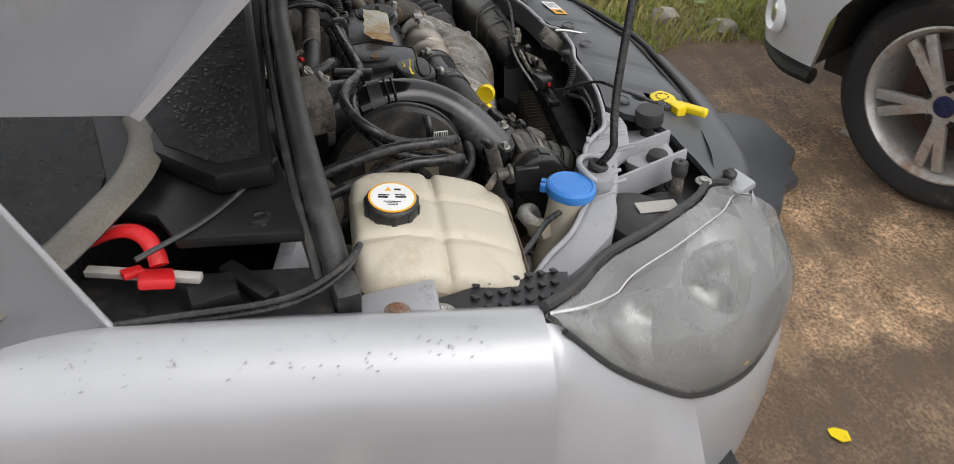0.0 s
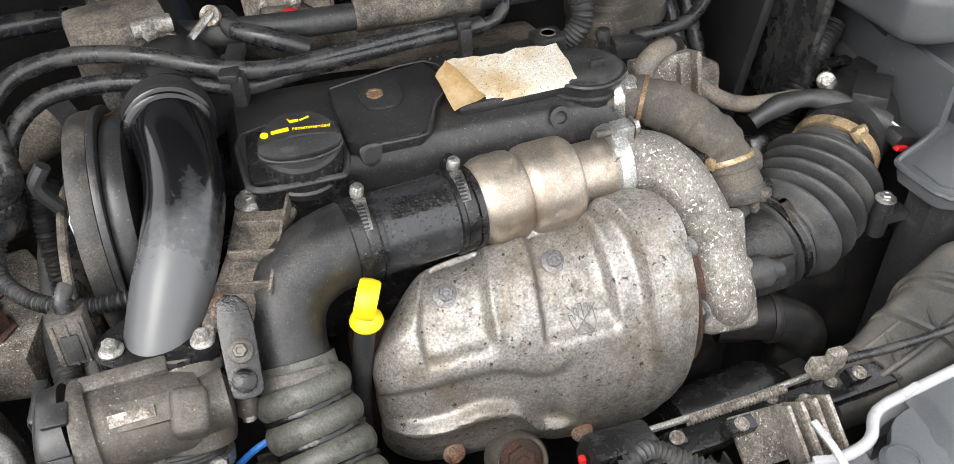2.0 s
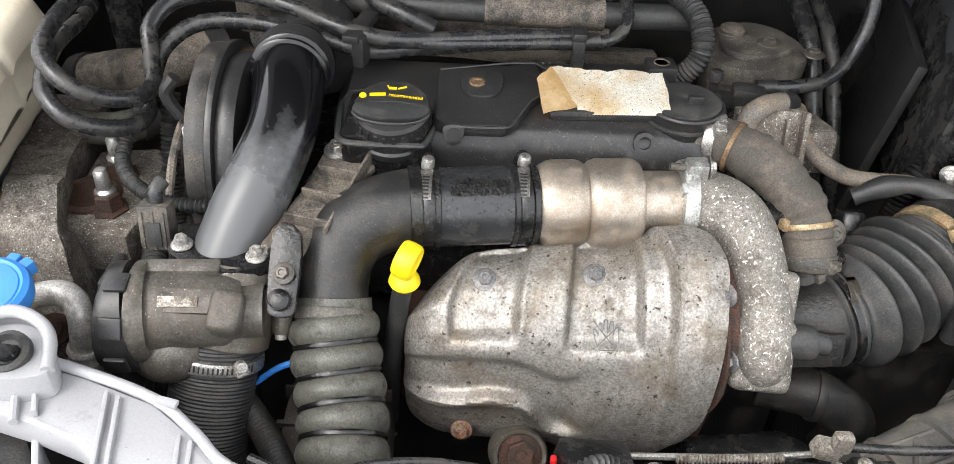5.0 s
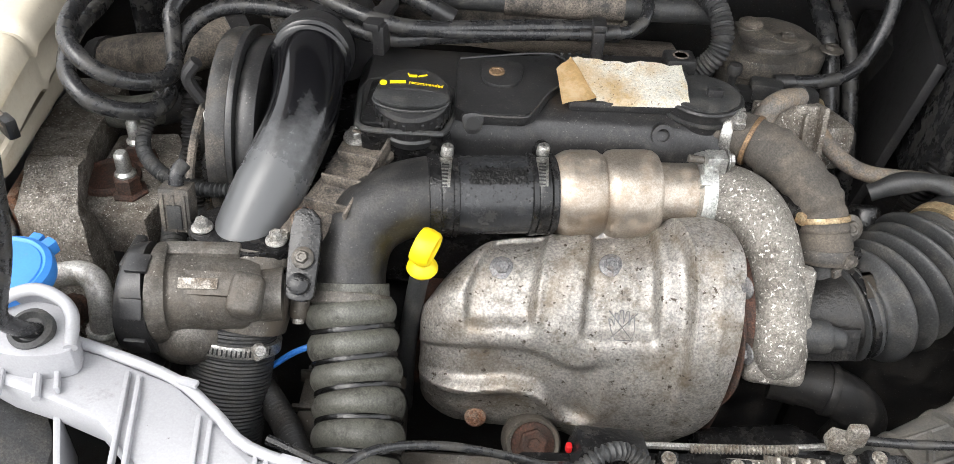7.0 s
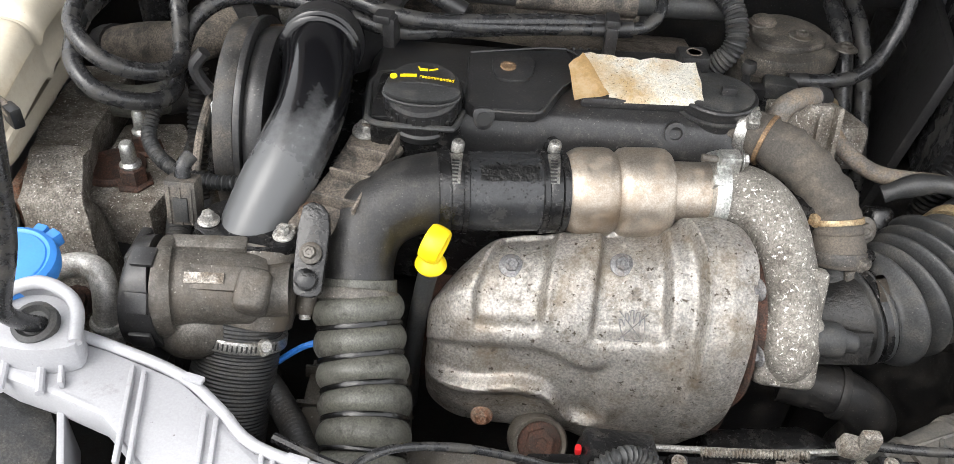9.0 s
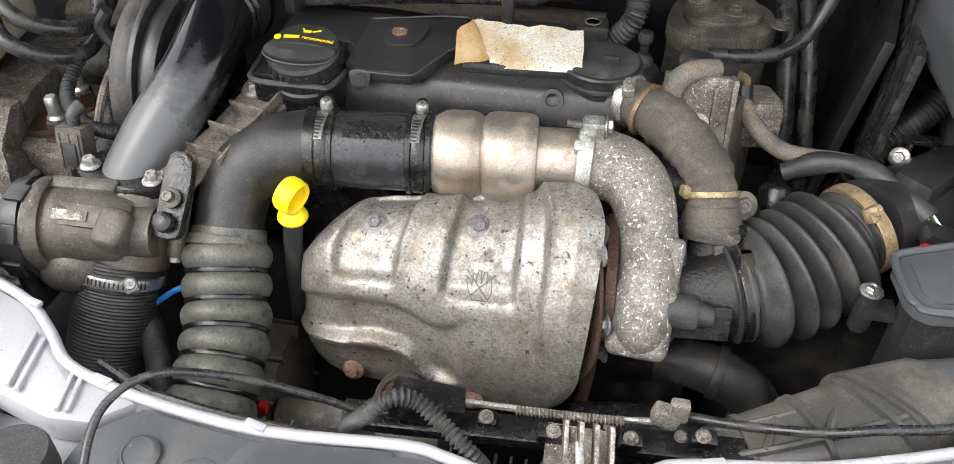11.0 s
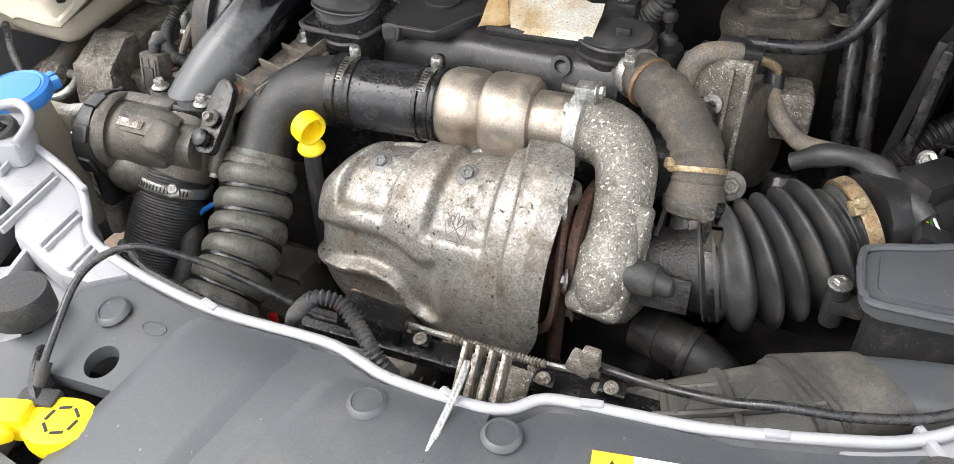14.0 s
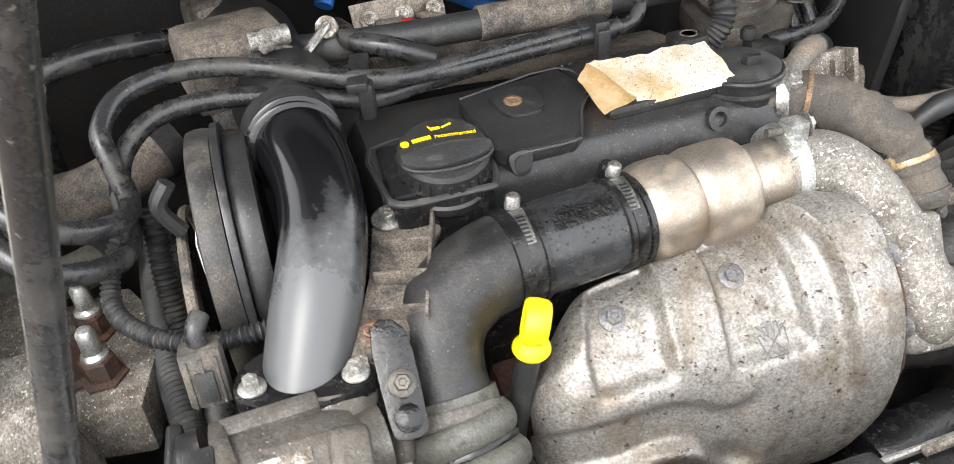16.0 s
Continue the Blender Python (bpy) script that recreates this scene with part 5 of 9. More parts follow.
def build_slam_panel():
    t = thing("slam_panel", "dark grey plastic slam panel cover with push pins", "slam panel", base=PANEL_BASE)
    rear = [(x, y - 0.006) for x, y, _ in smooth_rows(RIM[10:22])]
    front = [(0.30, 0.33), (0.292, 0.27), (0.262, 0.225), (0.19, 0.180), (0.06, 0.128), (-0.08, 0.100), (-0.20, 0.090), (-0.33, 0.088), (-0.46, 0.098), (-0.520, 0.118), (-0.512, 0.140), (-0.45, 0.150), (-0.385, 0.172), (-0.345, 0.200), (-0.333, 0.245)]
    latch = [(-0.226, 0.184), (-0.216, 0.126), (-0.250, 0.113), (-0.294, 0.118), (-0.302, 0.178)]
    bm = prism(rear + front, 0.700, 0.712, 0.0, holes=(circle(-0.268, 0.199, 0.0135), latch))
    for k in range(13):
        bmesh.ops.bisect_plane(bm, geom=bm.verts[:] + bm.edges[:] + bm.faces[:], plane_co=(0, 0.10 + 0.017 * k, 0), plane_no=(0, 1, 0))
    part("cover", bm, "panel_black", t)
    for x, y in ((-0.289, 0.236), (-0.061, 0.239), (0.033, 0.252), (0.240, 0.305)):
        p = part("push_pin", lathe([(0, 0), (0.0135, 0), (0.0140, 0.0015), (0.0125, 0.004), (0.0105, 0.0048), (0.0100, 0.0036), (0, 0.0038)], 28, pose(x, y, 0.7135)), "panel_black", t)
    # pressed steps with wide sloping flanks
    for x0, x1, yr, f0, f1, yf, h in ((-0.228, -0.128, 0.262, -0.262, -0.165, 0.094, 0.0055), (-0.100, 0.018, 0.258, -0.150, 0.004, 0.105, 0.0040), (0.070, 0.235, 0.300, 0.060, 0.215, 0.160, 0.0050)):
        rows = []
        for k in range(9):
            f = k / 8
            a, b, y = x0 + (f0 - x0) * f, x1 + (f1 - x1) * f, yr + (yf - yr) * f
            up = h * (1 if 0 < k < 8 else 0.0)
            dy = 0.08 * (x1 - x0)
            rows.append([(a, y, 0.7115), (a + 0.004, y, 0.7115 + up * 0.25), (a + 0.013, y, 0.7115 + up * 0.9), (a + 0.017, y, 0.7115 + up), (b - 0.017, y + dy, 0.7115 + up), (b - 0.013, y + dy, 0.7115 + up * 0.9), (b - 0.004, y + dy, 0.7115 + up * 0.25), (b, y + dy, 0.7115)])
        sheet = bmesh.new()
        g = [[sheet.verts.new(p) for p in r] for r in rows]
        for p, q in zip(g, g[1:]):
            for n in range(7):
                sheet.faces.new((p[n], p[n + 1], q[n + 1], q[n]))
        part("pressed_step", sheet, "panel_black", t)
    part("oval_mark", tube([(-0.248 + 0.011 * math.cos(a), 0.236 + 0.0055 * math.sin(a), 0.7122) for a in np.linspace(0, 2 * math.pi, 21)], 0.0006, 6, 2), "panel_black", t)
    st = thing("warning_sticker", "white and orange warning sticker on the slam panel", "sticker", base=PANEL_BASE)
    m = Matrix.Translation((0.126, 0.256, 0.7185)) @ Matrix.Rotation(radians(13), 4, "Z")
    part("white_field", block((0.044, 0.030, 0.0008), m @ Matrix.Translation((0.015, 0, 0)), 0), "white_label", st)
    part("orange_field", block((0.026, 0.030, 0.0008), m @ Matrix.Translation((-0.020, 0, 0)), 0), "label_yellow", st)
    part("triangle", prism([(-0.009, -0.008), (0.009, -0.008), (0, 0.009)], 0.0006, 0.0010, 0, m @ Matrix.Translation((-0.020, 0.001, 0))), "black_ink", st)
    for k in range(4):
        part("text_bar", block((0.028, 0.0022, 0.0004), m @ Matrix.Translation((0.015, 0.009 - 0.006 * k, 0.0006)), 0), "ink_grey", st)
    g = thing("panel_seal", "black rubber seal along the front of the slam panel", "seal", base=PANEL_BASE)
    pts = [(-0.285, 0.085, 0.714), (-0.25, 0.086, 0.715), (-0.12, 0.094, 0.718), (0.02, 0.116, 0.718), (0.14, 0.158, 0.718), (0.24, 0.206, 0.716)]
    part("bulb", tube(pts, 0.0070, 12, 8), "rubber", g)
    part("flange", tube([(x, y + 0.016, z - 0.004) for x, y, z in pts], 0.004, 8, 8), "rubber", g)
    for q in (t, st, g):
        sink(q)
    h = thing("bonnet_release", "yellow plastic bonnet release handle on the slam panel", "handle", base=(0.020, 0.001, -0.021))
    o = round_outline([(-0.245, 0.158), (-0.250, 0.138), (-0.270, 0.124), (-0.292, 0.126), (-0.302, 0.142), (-0.294, 0.160), (-0.268, 0.168)], 4)
    part("head", prism(o, 0.702, 0.722, 0.006), "yellow", h)
    part("lever", block((0.058, 0.018, 0.014), pose(-0.322, 0.108, 0.718, 0, 0, 46), 0.005, 3), "yellow", h)
    part("hinge_block", block((0.034, 0.022, 0.024), pose(-0.312, 0.134, 0.716, 0, 0, 20), 0.005), "yellow", h)
    for k in range(6):
        a = radians(60 * k)
        part("dial_mark", block((0.009, 0.0022, 0.0008), pose(-0.272 + 0.011 * math.cos(a), 0.146 + 0.011 * math.sin(a), 0.7222, 0, 0, math.degrees(a) + 90), 0), "black_ink", h)
    part("pull_link", tube([(-0.338, 0.190, 0.722), (-0.318, 0.165, 0.724), (-0.302, 0.152, 0.720)], 0.0055, 8, 4), "hose_black", h)


def smooth_rows(rows):
    return [tuple(p[:3]) for p in smooth_path(rows, 4)]


LIP_CABLE = [(0.066, 0.357, 0.692), (0.082, 0.354, 0.694), (0.120, 0.349, 0.700), (0.165, 0.344, 0.712), (0.198, 0.346, 0.721), (0.240, 0.353, 0.724), (0.283, 0.371, 0.724), (0.325, 0.405, 0.722), (0.40, 0.46, 0.716)]


def build_latch():
    t = thing("bonnet_latch", "dirty metal bonnet latch with cables below the lip", "latch")
    part("bar", block((0.34, 0.022, 0.012), pose(-0.01, 0.342, 0.665, 8, 0, 4), 0.003), "oily_black", t)
    part("rail", tube([(-0.13, 0.352, 0.672), (0.0, 0.360, 0.668), (0.07, 0.362, 0.676)], 0.0028, 8, 6), "steel", t)
    part("connector", block((0.055, 0.026, 0.022), pose(-0.115, 0.338, 0.684, 0, 12, 8), 0.004), "oily_black", t)
    part("connector_lock", block((0.005, 0.006, 0.007), pose(-0.145, 0.333, 0.690), 0.002), "red", t)
    part("catch_plate", block((0.05, 0.04, 0.004), pose(0.0, 0.325, 0.668, 30, 0, 0), 0.001), "cast_alloy", t)
    for k in range(4):
        part("fin", block((0.0032, 0.046, 0.022), pose(-0.010 + 0.010 * k, 0.292, 0.712, 40, 0, 6), 0.0010), "latch_steel", t)
    part("cable_clip", block((0.020, 0.014, 0.014), pose(0.058, 0.352, 0.694, 0, 15, 0), 0.003), "latch_steel", t)
    part("cable_clip", block((0.014, 0.010, 0.018), pose(0.066, 0.350, 0.704), 0.003), "latch_steel", t)
    part("spring", tube([(-0.05, 0.35, 0.676), (0.03, 0.352, 0.680)], 0.0030, 10, 8, wave=lambda s: 0.0009 * math.sin(s * 2200), step=0.0005), "latch_steel", t)
    for x, y, z, w in ((-0.02, 0.333, 0.677, 0.024), (0.035, 0.336, 0.679, 0.016), (0.085, 0.344, 0.684, 0.020), (-0.07, 0.337, 0.676, 0.014)):
        part("small_bracket", block((w, 0.012, 0.012), pose(x, y, z, 12, 8, 6), 0.002), "oily_black", t)
        bolt(t, (x, y - 0.002, z + 0.006), (0, -0.2, 1), 0.0035, "latch_steel", height=0.004)
    for x in (-0.105, 0.02, 0.072):
        part("rivet", lathe([(0, 0), (0.005, 0), (0.0045, 0.003), (0, 0.004)], 12, pose(x, 0.352, 0.672)), "latch_steel", t)
    r = thing("release_cable", "black sheathed release cable arching to the latch", "cable")
    part("sheath", tube([(-0.289, 0.160, 0.700), (-0.294, 0.174, 0.712), (-0.300, 0.200, 0.728), (-0.304, 0.225, 0.743), (-0.302, 0.244, 0.751), (-0.290, 0.262, 0.756), (-0.270, 0.276, 0.754), (-0.236, 0.294, 0.735), (-0.210, 0.306, 0.716), (-0.183, 0.315, 0.698), (-0.159, 0.321, 0.684), (-0.12, 0.332, 0.676)], 0.0030, 10, 6), "hose_black", r)
    part("ferrule", tube([(-0.290, 0.160, 0.701), (-0.2945, 0.176, 0.713)], 0.0055, 12, 2), "rubber", r)
    part("clevis", block((0.030, 0.016, 0.010), pose(-0.283, 0.155, 0.699, 0, 0, 18), 0.003), "rubber", r)
    r2 = thing("release_cable", "black sheathed cable running along the carrier lip", "cable")
    part("sheath", tube(LIP_CABLE, 0.0036, 10, 6), "hose_black", r2)
    st = thing("striker_rod", "thin bright metal prop rod end lying over the lip", "rod")
    part("rod", tube([(-0.002, 0.287, 0.733), (0.001, 0.262, 0.7285), (0.002, 0.214, 0.7150)], 0.0028, 10, 6), "bright_clamp", st)
    part("tip", tube([(0.002, 0.214, 0.7150, 0.0038), (0.0022, 0.203, 0.7125, 0.0018)], 0.004, 10, 2), "rubber", st)
    c = thing("corrugated_conduit", "black corrugated wiring conduit by the latch", "conduit", "conduits")
    ridge = lambda s: 0.0012 * math.sin(s * 2 * math.pi / 0.004)
    part("conduit", tube([(-0.168, 0.306, 0.672), (-0.163, 0.298, 0.694), (-0.148, 0.288, 0.721), (-0.130, 0.292, 0.740), (-0.113, 0.298, 0.736), (-0.095, 0.292, 0.726), (-0.078, 0.281, 0.721), (-0.068, 0.278, 0.711), (-0.063, 0.283, 0.694)], 0.0054, 12, 8, wave=ridge, step=0.0008), "rubber", c)
    c = thing("corrugated_conduit", "black corrugated wiring conduit under the bellows hose", "conduit", "conduits")
    part("conduit", tube([(-0.42, 0.450, 0.615), (-0.395, 0.422, 0.62), (-0.37, 0.388, 0.62), (-0.345, 0.352, 0.62), (-0.30, 0.335, 0.61)], 0.011, 12, 8, wave=ridge, step=0.0008), "deep_black", c)
    for k, (a, b, c3) in enumerate((((-0.30, 0.288, 0.708), (-0.24, 0.282, 0.705), (-0.19, 0.284, 0.70)), ((-0.36, 0.315, 0.700), (-0.30, 0.292, 0.700), (-0.22, 0.288, 0.694)))):
        w = tube([a, b, c3, (-0.15, 0.31, 0.67)], 0.004, 8, 6)
        solo("wire", w, "hose_black", "black wire tucked behind the carrier lip", "wire", "lip wires")
    f = thing("radiator_top", "dark radiator top with dusty fins behind the carrier", "radiator")
    part("tank", block((0.62, 0.05, 0.06), pose(0.02, 0.30, 0.60), 0.012), "deep_black", f)
    for k in range(24):
        part("fin", block((0.0022, 0.035, 0.05), pose(-0.29 + 0.0125 * k, 0.345, 0.575), 0), "alloy_dirty", f)


# ---- engine ----
def build_block():
    t = thing("engine_block", "oily dark engine block and head", "engine")
    part("crankcase", block((0.52, 0.30, 0.34), pose(-0.16, 0.66, 0.45), 0.02), "deep_black", t)
    part("head", block((0.46, 0.20, 0.12), pose(-0.15, 0.65, 0.70), 0.01), "oily_black", t)
    part("gearbox", block((0.40, 0.30, 0.26), pose(0.32, 0.70, 0.47), 0.04), "deep_black", t)
    part("manifold_flange", block((0.26, 0.06, 0.10), pose(-0.15, 0.53, 0.60), 0.01), "rust", t)
    part("casting_ear", lathe([(0.0255, -0.02), (0.0255, 0.006), (0.0235, 0.009), (0.0205, 0.008), (0.0190, 0.000), (0, 0.000)], 30, aim((-0.161, 0.423, 0.574), (0.1, -0.75, 0.65))), "alloy_dirty", t)
    bolt(t, (-0.1604, 0.422, 0.576), (0.1, -0.75, 0.65), 0.0135, "rust", height=0.010)
    part("casting_web", block((0.16, 0.03, 0.08), pose(-0.20, 0.42, 0.525, 30, 0, 0), 0.012), "alloy_dirty", t)
    a = thing("alternator", "dark finned alternator behind the ribbed hose", "alternator")
    part("case", lathe([(0.03, -0.05), (0.06, -0.045), (0.064, 0.0), (0.06, 0.045), (0.03, 0.05), (0, 0.05)], 30, aim((-0.33, 0.46, 0.52), (1, 0, 0))), "alloy_dirty", a)
    for k in range(10):
        an = 2 * math.pi * k / 10
        part("fin", block((0.10, 0.004, 0.012), Matrix.Translation((-0.33, 0.46 + 0.062 * math.cos(an), 0.52 + 0.062 * math.sin(an))) @ Matrix.Rotation(an + math.pi / 2, 4, "X"), 0.001), "alloy_dirty", a)
    part("wire", tube([(-0.400, 0.432, 0.635), (-0.391, 0.435, 0.640), (-0.376, 0.438, 0.652), (-0.362, 0.440, 0.660), (-0.34, 0.445, 0.664)], 0.0028, 8, 5), "blue_hose", a, "thin blue wire")
    part("red_terminal", block((0.008, 0.008, 0.012), pose(-0.285, 0.395, 0.565), 0.002), "red", a)
    s = thing("starter_body", "black cylindrical motor below the compressor", "motor")
    part("case", lathe([(0, -0.06), (0.028, -0.06), (0.032, -0.05), (0.032, 0.03), (0.026, 0.045), (0.015, 0.06), (0, 0.062)], 28, aim((0.05, 0.43, 0.56), (1, 0.1, 0.05))), "oily_black", s)
    part("plug", block((0.03, 0.03, 0.024), pose(0.12, 0.435, 0.565, 0, 0, 8), 0.005), "deep_black", s)
    h = thing("lower_hose", "thick black hose curving below the air duct", "hose")
    part("hose", tube([(0.07, 0.50, 0.60), (0.12, 0.485, 0.60), (0.155, 0.48, 0.57), (0.16, 0.50, 0.50)], 0.023, 20, 6), "deep_black", h)
    clip_band(h, ((0.115, 0.486, 0.601), (1, -0.2, -0.1)), 0.0238, 0.008, "deep_black")
    part("end_cuff", tube([(0.066, 0.502, 0.600), (0.090, 0.494, 0.601)], 0.0242, 20, 3), "deep_black", h)


def build_rocker_cover():
    t = thing("rocker_cover", "oily black plastic rocker cover with raised pad", "engine cover")
    bm = bmesh.new()
    prof = [(0.598, 0.742), (0.600, 0.765), (0.607, 0.790), (0.616, 0.799), (0.64, 0.802), (0.70, 0.803), (0.725, 0.80), (0.735, 0.78), (0.74, 0.74)]
    xs = [-0.345, -0.335, -0.25, -0.15, -0.06, -0.02, -0.005, 0.005]
    rows = []
    for x in xs:
        k = 0.0 if -0.34 < x < 0.0 else 1.0
        rows.append([(x, y + (0.02 * k if y < 0.65 else -0.02 * k), z - 0.012 * k) for y, z in prof])
    g = [[bm.verts.new(p) for p in r] for r in rows]
    for a, b in zip(g, g[1:]):
        for j in range(len(a) - 1):
            bm.faces.new((a[j], a[j + 1], b[j + 1], b[j]))
    bm.faces.new(g[0])
    bm.faces.new(g[-1][::-1])
    part("shell", bm, "cover_black", t)
    pad = [(-0.250, 0.600), (-0.252, 0.690), (-0.158, 0.712), (-0.145, 0.665), (-0.164, 0.638), (-0.178, 0.603), (-0.188, 0.592), (-0.240, 0.590)]
    part("raised_pad", prism(pad, 0.798, 0.8115, 0.004), "cover_black", t)
    part("side_pad", prism([(-0.148, 0.622), (-0.140, 0.660), (-0.152, 0.716), (-0.03, 0.726), (-0.025, 0.628)], 0.800, 0.8110, 0.005), "cover_black", t)
    part("bolt_eye", prism(round_outline([(-0.228, 0.655), (-0.222, 0.640), (-0.208, 0.636), (-0.195, 0.642), (-0.190, 0.660), (-0.193, 0.682), (-0.226, 0.682)], 3), 0.8115, 0.8150, 0.001), "cover_black", t)
    part("brass_bush", lathe([(0, 0), (0.0075, 0), (0.0072, 0.002), (0.0045, 0.002), (0.004, 0.0012), (0, 0.0012)], 20, pose(-0.214, 0.660, 0.8150)), "gold", t)
    lip = tube([(-0.335, 0.592, 0.752), (-0.25, 0.590, 0.752), (-0.12, 0.592, 0.752), (0.0, 0.596, 0.752)], 0.006, 10, 6)
    part("flange_lip", lip, "oily_black", t)
    part("filler_neck", prism([(-0.332, 0.575), (-0.332, 0.655), (-0.262, 0.655), (-0.250, 0.62), (-0.256, 0.575)], 0.755, 0.806, 0.010), "oily_black", t)
    part("vent_socket", prism(round_outline([(-0.0085, -0.008), (0.0085, -0.008), (0.0085, 0.004), (0.004, 0.010), (-0.004, 0.010), (-0.0085, 0.004)], 3), -0.036, 0.006, 0.0015, aim((-0.233, 0.592, 0.802), (0.10, -0.96, 0.22)) @ Matrix.Rotation(math.pi, 4, "Z"), holes=()), "cover_black", t)
    # flat black discs paint the shade inside the socket; nothing is bored
    part("socket_bore", lathe([(0.0042, 0), (0.0062, 0), (0.0062, 0.0008), (0.0042, 0.0008)], 16, aim((-0.2323, 0.5855, 0.8034), (0.10, -0.96, 0.22))), "black_ink", t)
    part("socket_hole", lathe([(0, 0), (0.0045, 0), (0.0045, 0.0006), (0, 0.0006)], 16, aim((-0.2323, 0.5856, 0.8034), (0.10, -0.96, 0.22))), "black_ink", t)
    neck = [(-0.333, 0.578), (-0.333, 0.655), (-0.262, 0.655), (-0.250, 0.62), (-0.256, 0.575), (-0.270, 0.570), (-0.320, 0.570), (-0.333, 0.578)]
    part("neck_lip", tube([(x, y, 0.800) for x, y in neck], 0.0028, 8, 3), "rubber", t)
    part("front_stub", lathe([(0.010, 0), (0.010, 0.014), (0.006, 0.014), (0.006, 0.003), (0, 0.003)], 18, aim((-0.061, 0.616, 0.788), (0.0, -0.9, 0.35))), "cover_black", t)
    for k in range(16):
        part("tooth", block((0.0025, 0.010, 0.005), pose(-0.150 + 0.0075 * k, 0.7215, 0.806, -20, 0, 0), 0.0006), "cover_black", t)
    part("cover_seam", tube([(-0.250, 0.690, 0.811), (-0.158, 0.712, 0.811), (-0.145, 0.665, 0.811), (-0.164, 0.638, 0.811), (-0.180, 0.600, 0.811), (-0.190, 0.590, 0.810), (-0.238, 0.589, 0.810)], 0.0012, 6, 3), "rubber", t)
    br = thing("crankcase_breather", "round black breather housing at the cover's end", "breather")
    part("drum", lathe([(0, 0), (0.034, 0), (0.035, 0.004), (0.0365, 0.006), (0.0365, 0.012), (0.036, 0.016), (0.0360, 0.056), (0.0375, 0.058), (0.0375, 0.0605), (0.036, 0.062), (0, 0.0625)], 40, pose(-0.022, 0.645, 0.752)), "cover_black", br)
    part("lid", lathe([(0, 0), (0.0335, 0), (0.0335, 0.0015), (0.032, 0.0022), (0, 0.0022)], 40, pose(-0.022, 0.645, 0.8142)), "rubber", br)
    part("rim_ring", lathe([(0.0360, 0), (0.0385, 0), (0.0388, 0.002), (0.0360, 0.003)], 40, pose(-0.022, 0.645, 0.800)), "rubber", br)
    part("lug", block((0.014, 0.008, 0.009), pose(-0.014, 0.640, 0.8195), 0.002), "cover_black", br)
    part("connector", block((0.030, 0.026, 0.026), pose(-0.036, 0.708, 0.808, 0, 0, 4), 0.004), "cover_black", br)
    part("connector_face", lathe([(0.008, 0), (0.008, 0.001), (0.0065, 0.001), (0.0065, 0)], 16, pose(-0.036, 0.706, 0.8215)), "dusty_black", br)
    # oil filler cap
    o = thing("oil_filler_cap", "black oil filler cap with yellow markings", "oil cap")
    m = pose(-0.287, 0.606, 0.788, 14, 0, 0)
    prof = [(0, 0), (0.0345, 0), (0.0355, 0.003), (0.0355, 0.008), (0.0335, 0.010), (0.0330, 0.030), (0.0335, 0.033), (0.0315, 0.0365), (0.028, 0.0375), (0, 0.038)]
    part("body", lathe(prof, 48, m), "cover_black", o)
    grip = prism(round_outline([(-0.031, -0.006), (-0.014, -0.013), (0.014, -0.013), (0.031, -0.006), (0.031, 0.004), (0.014, 0.006), (-0.014, 0.006), (-0.031, 0.004)], 4), 0.036, 0.0420, 0.002, m @ Matrix.Translation((0, -0.008, 0)))
    part("grip", grip, "rubber", o)
    part("grip_rim", tube([m @ V((0.0325 * math.cos(a), -0.0115 + 0.0135 * math.sin(a), 0.0385)) for a in np.linspace(0, 2 * math.pi, 25)], 0.0013, 8, 2), "rubber", o)
    for k in range(26):
        a = 2 * math.pi * k / 26
        part("knurl", block((0.0018, 0.003, 0.018), m @ Matrix.Translation((0.0335 * math.cos(a), 0.0335 * math.sin(a), 0.020)) @ Matrix.Rotation(a, 4, "Z"), 0), "cover_black", o)
    # brand mark as a plain bar and ring, then the readable word
    part("brand_ring", lathe([(0.0018, 0), (0.0032, 0), (0.0032, 0.0006), (0.0018, 0.0006)], 16, m @ Matrix.Translation((-0.0262, 0.0088, 0.0380))), "yellow", o)
    part("brand_bar", block((0.014, 0.0034, 0.0006), m @ pose(-0.0135, 0.0108, 0.0383, 0, 0, 6), 0), "yellow", o)
    part("can_symbol", block((0.007, 0.0026, 0.0006), m @ pose(-0.001, 0.0195, 0.0381), 0), "yellow", o)
    part("can_spout", block((0.008, 0.0014, 0.0006), m @ pose(0.0075, 0.0205, 0.0381, 0, 0, 20), 0), "yellow", o)
    part("can_handle", block((0.0010, 0.0038, 0.0006), m @ pose(-0.0050, 0.0212, 0.0381, 0, 0, 25), 0), "yellow", o)
    tx = bpy.data.curves.new("word", "FONT")
    tx.body, tx.size, tx.extrude, tx.align_x = "recommended", 0.0052, 0.0002, "LEFT"
    tx.materials.append(M["yellow"])
    w = new("word", tx)
    w.matrix_world = m @ pose(-0.004, 0.0096, 0.0384, 0, 0, -6)
    w.parent = o
    # paper tag
    p = thing("paper_tag", "burnt and stained white paper tag on the cover", "paper tag")
    bl, br, tr, tl = V((-0.122, 0.628, 0.8125)), V((-0.038, 0.624, 0.8185)), V((-0.042, 0.667, 0.8310)), V((-0.146, 0.672, 0.8285))
    rows = []
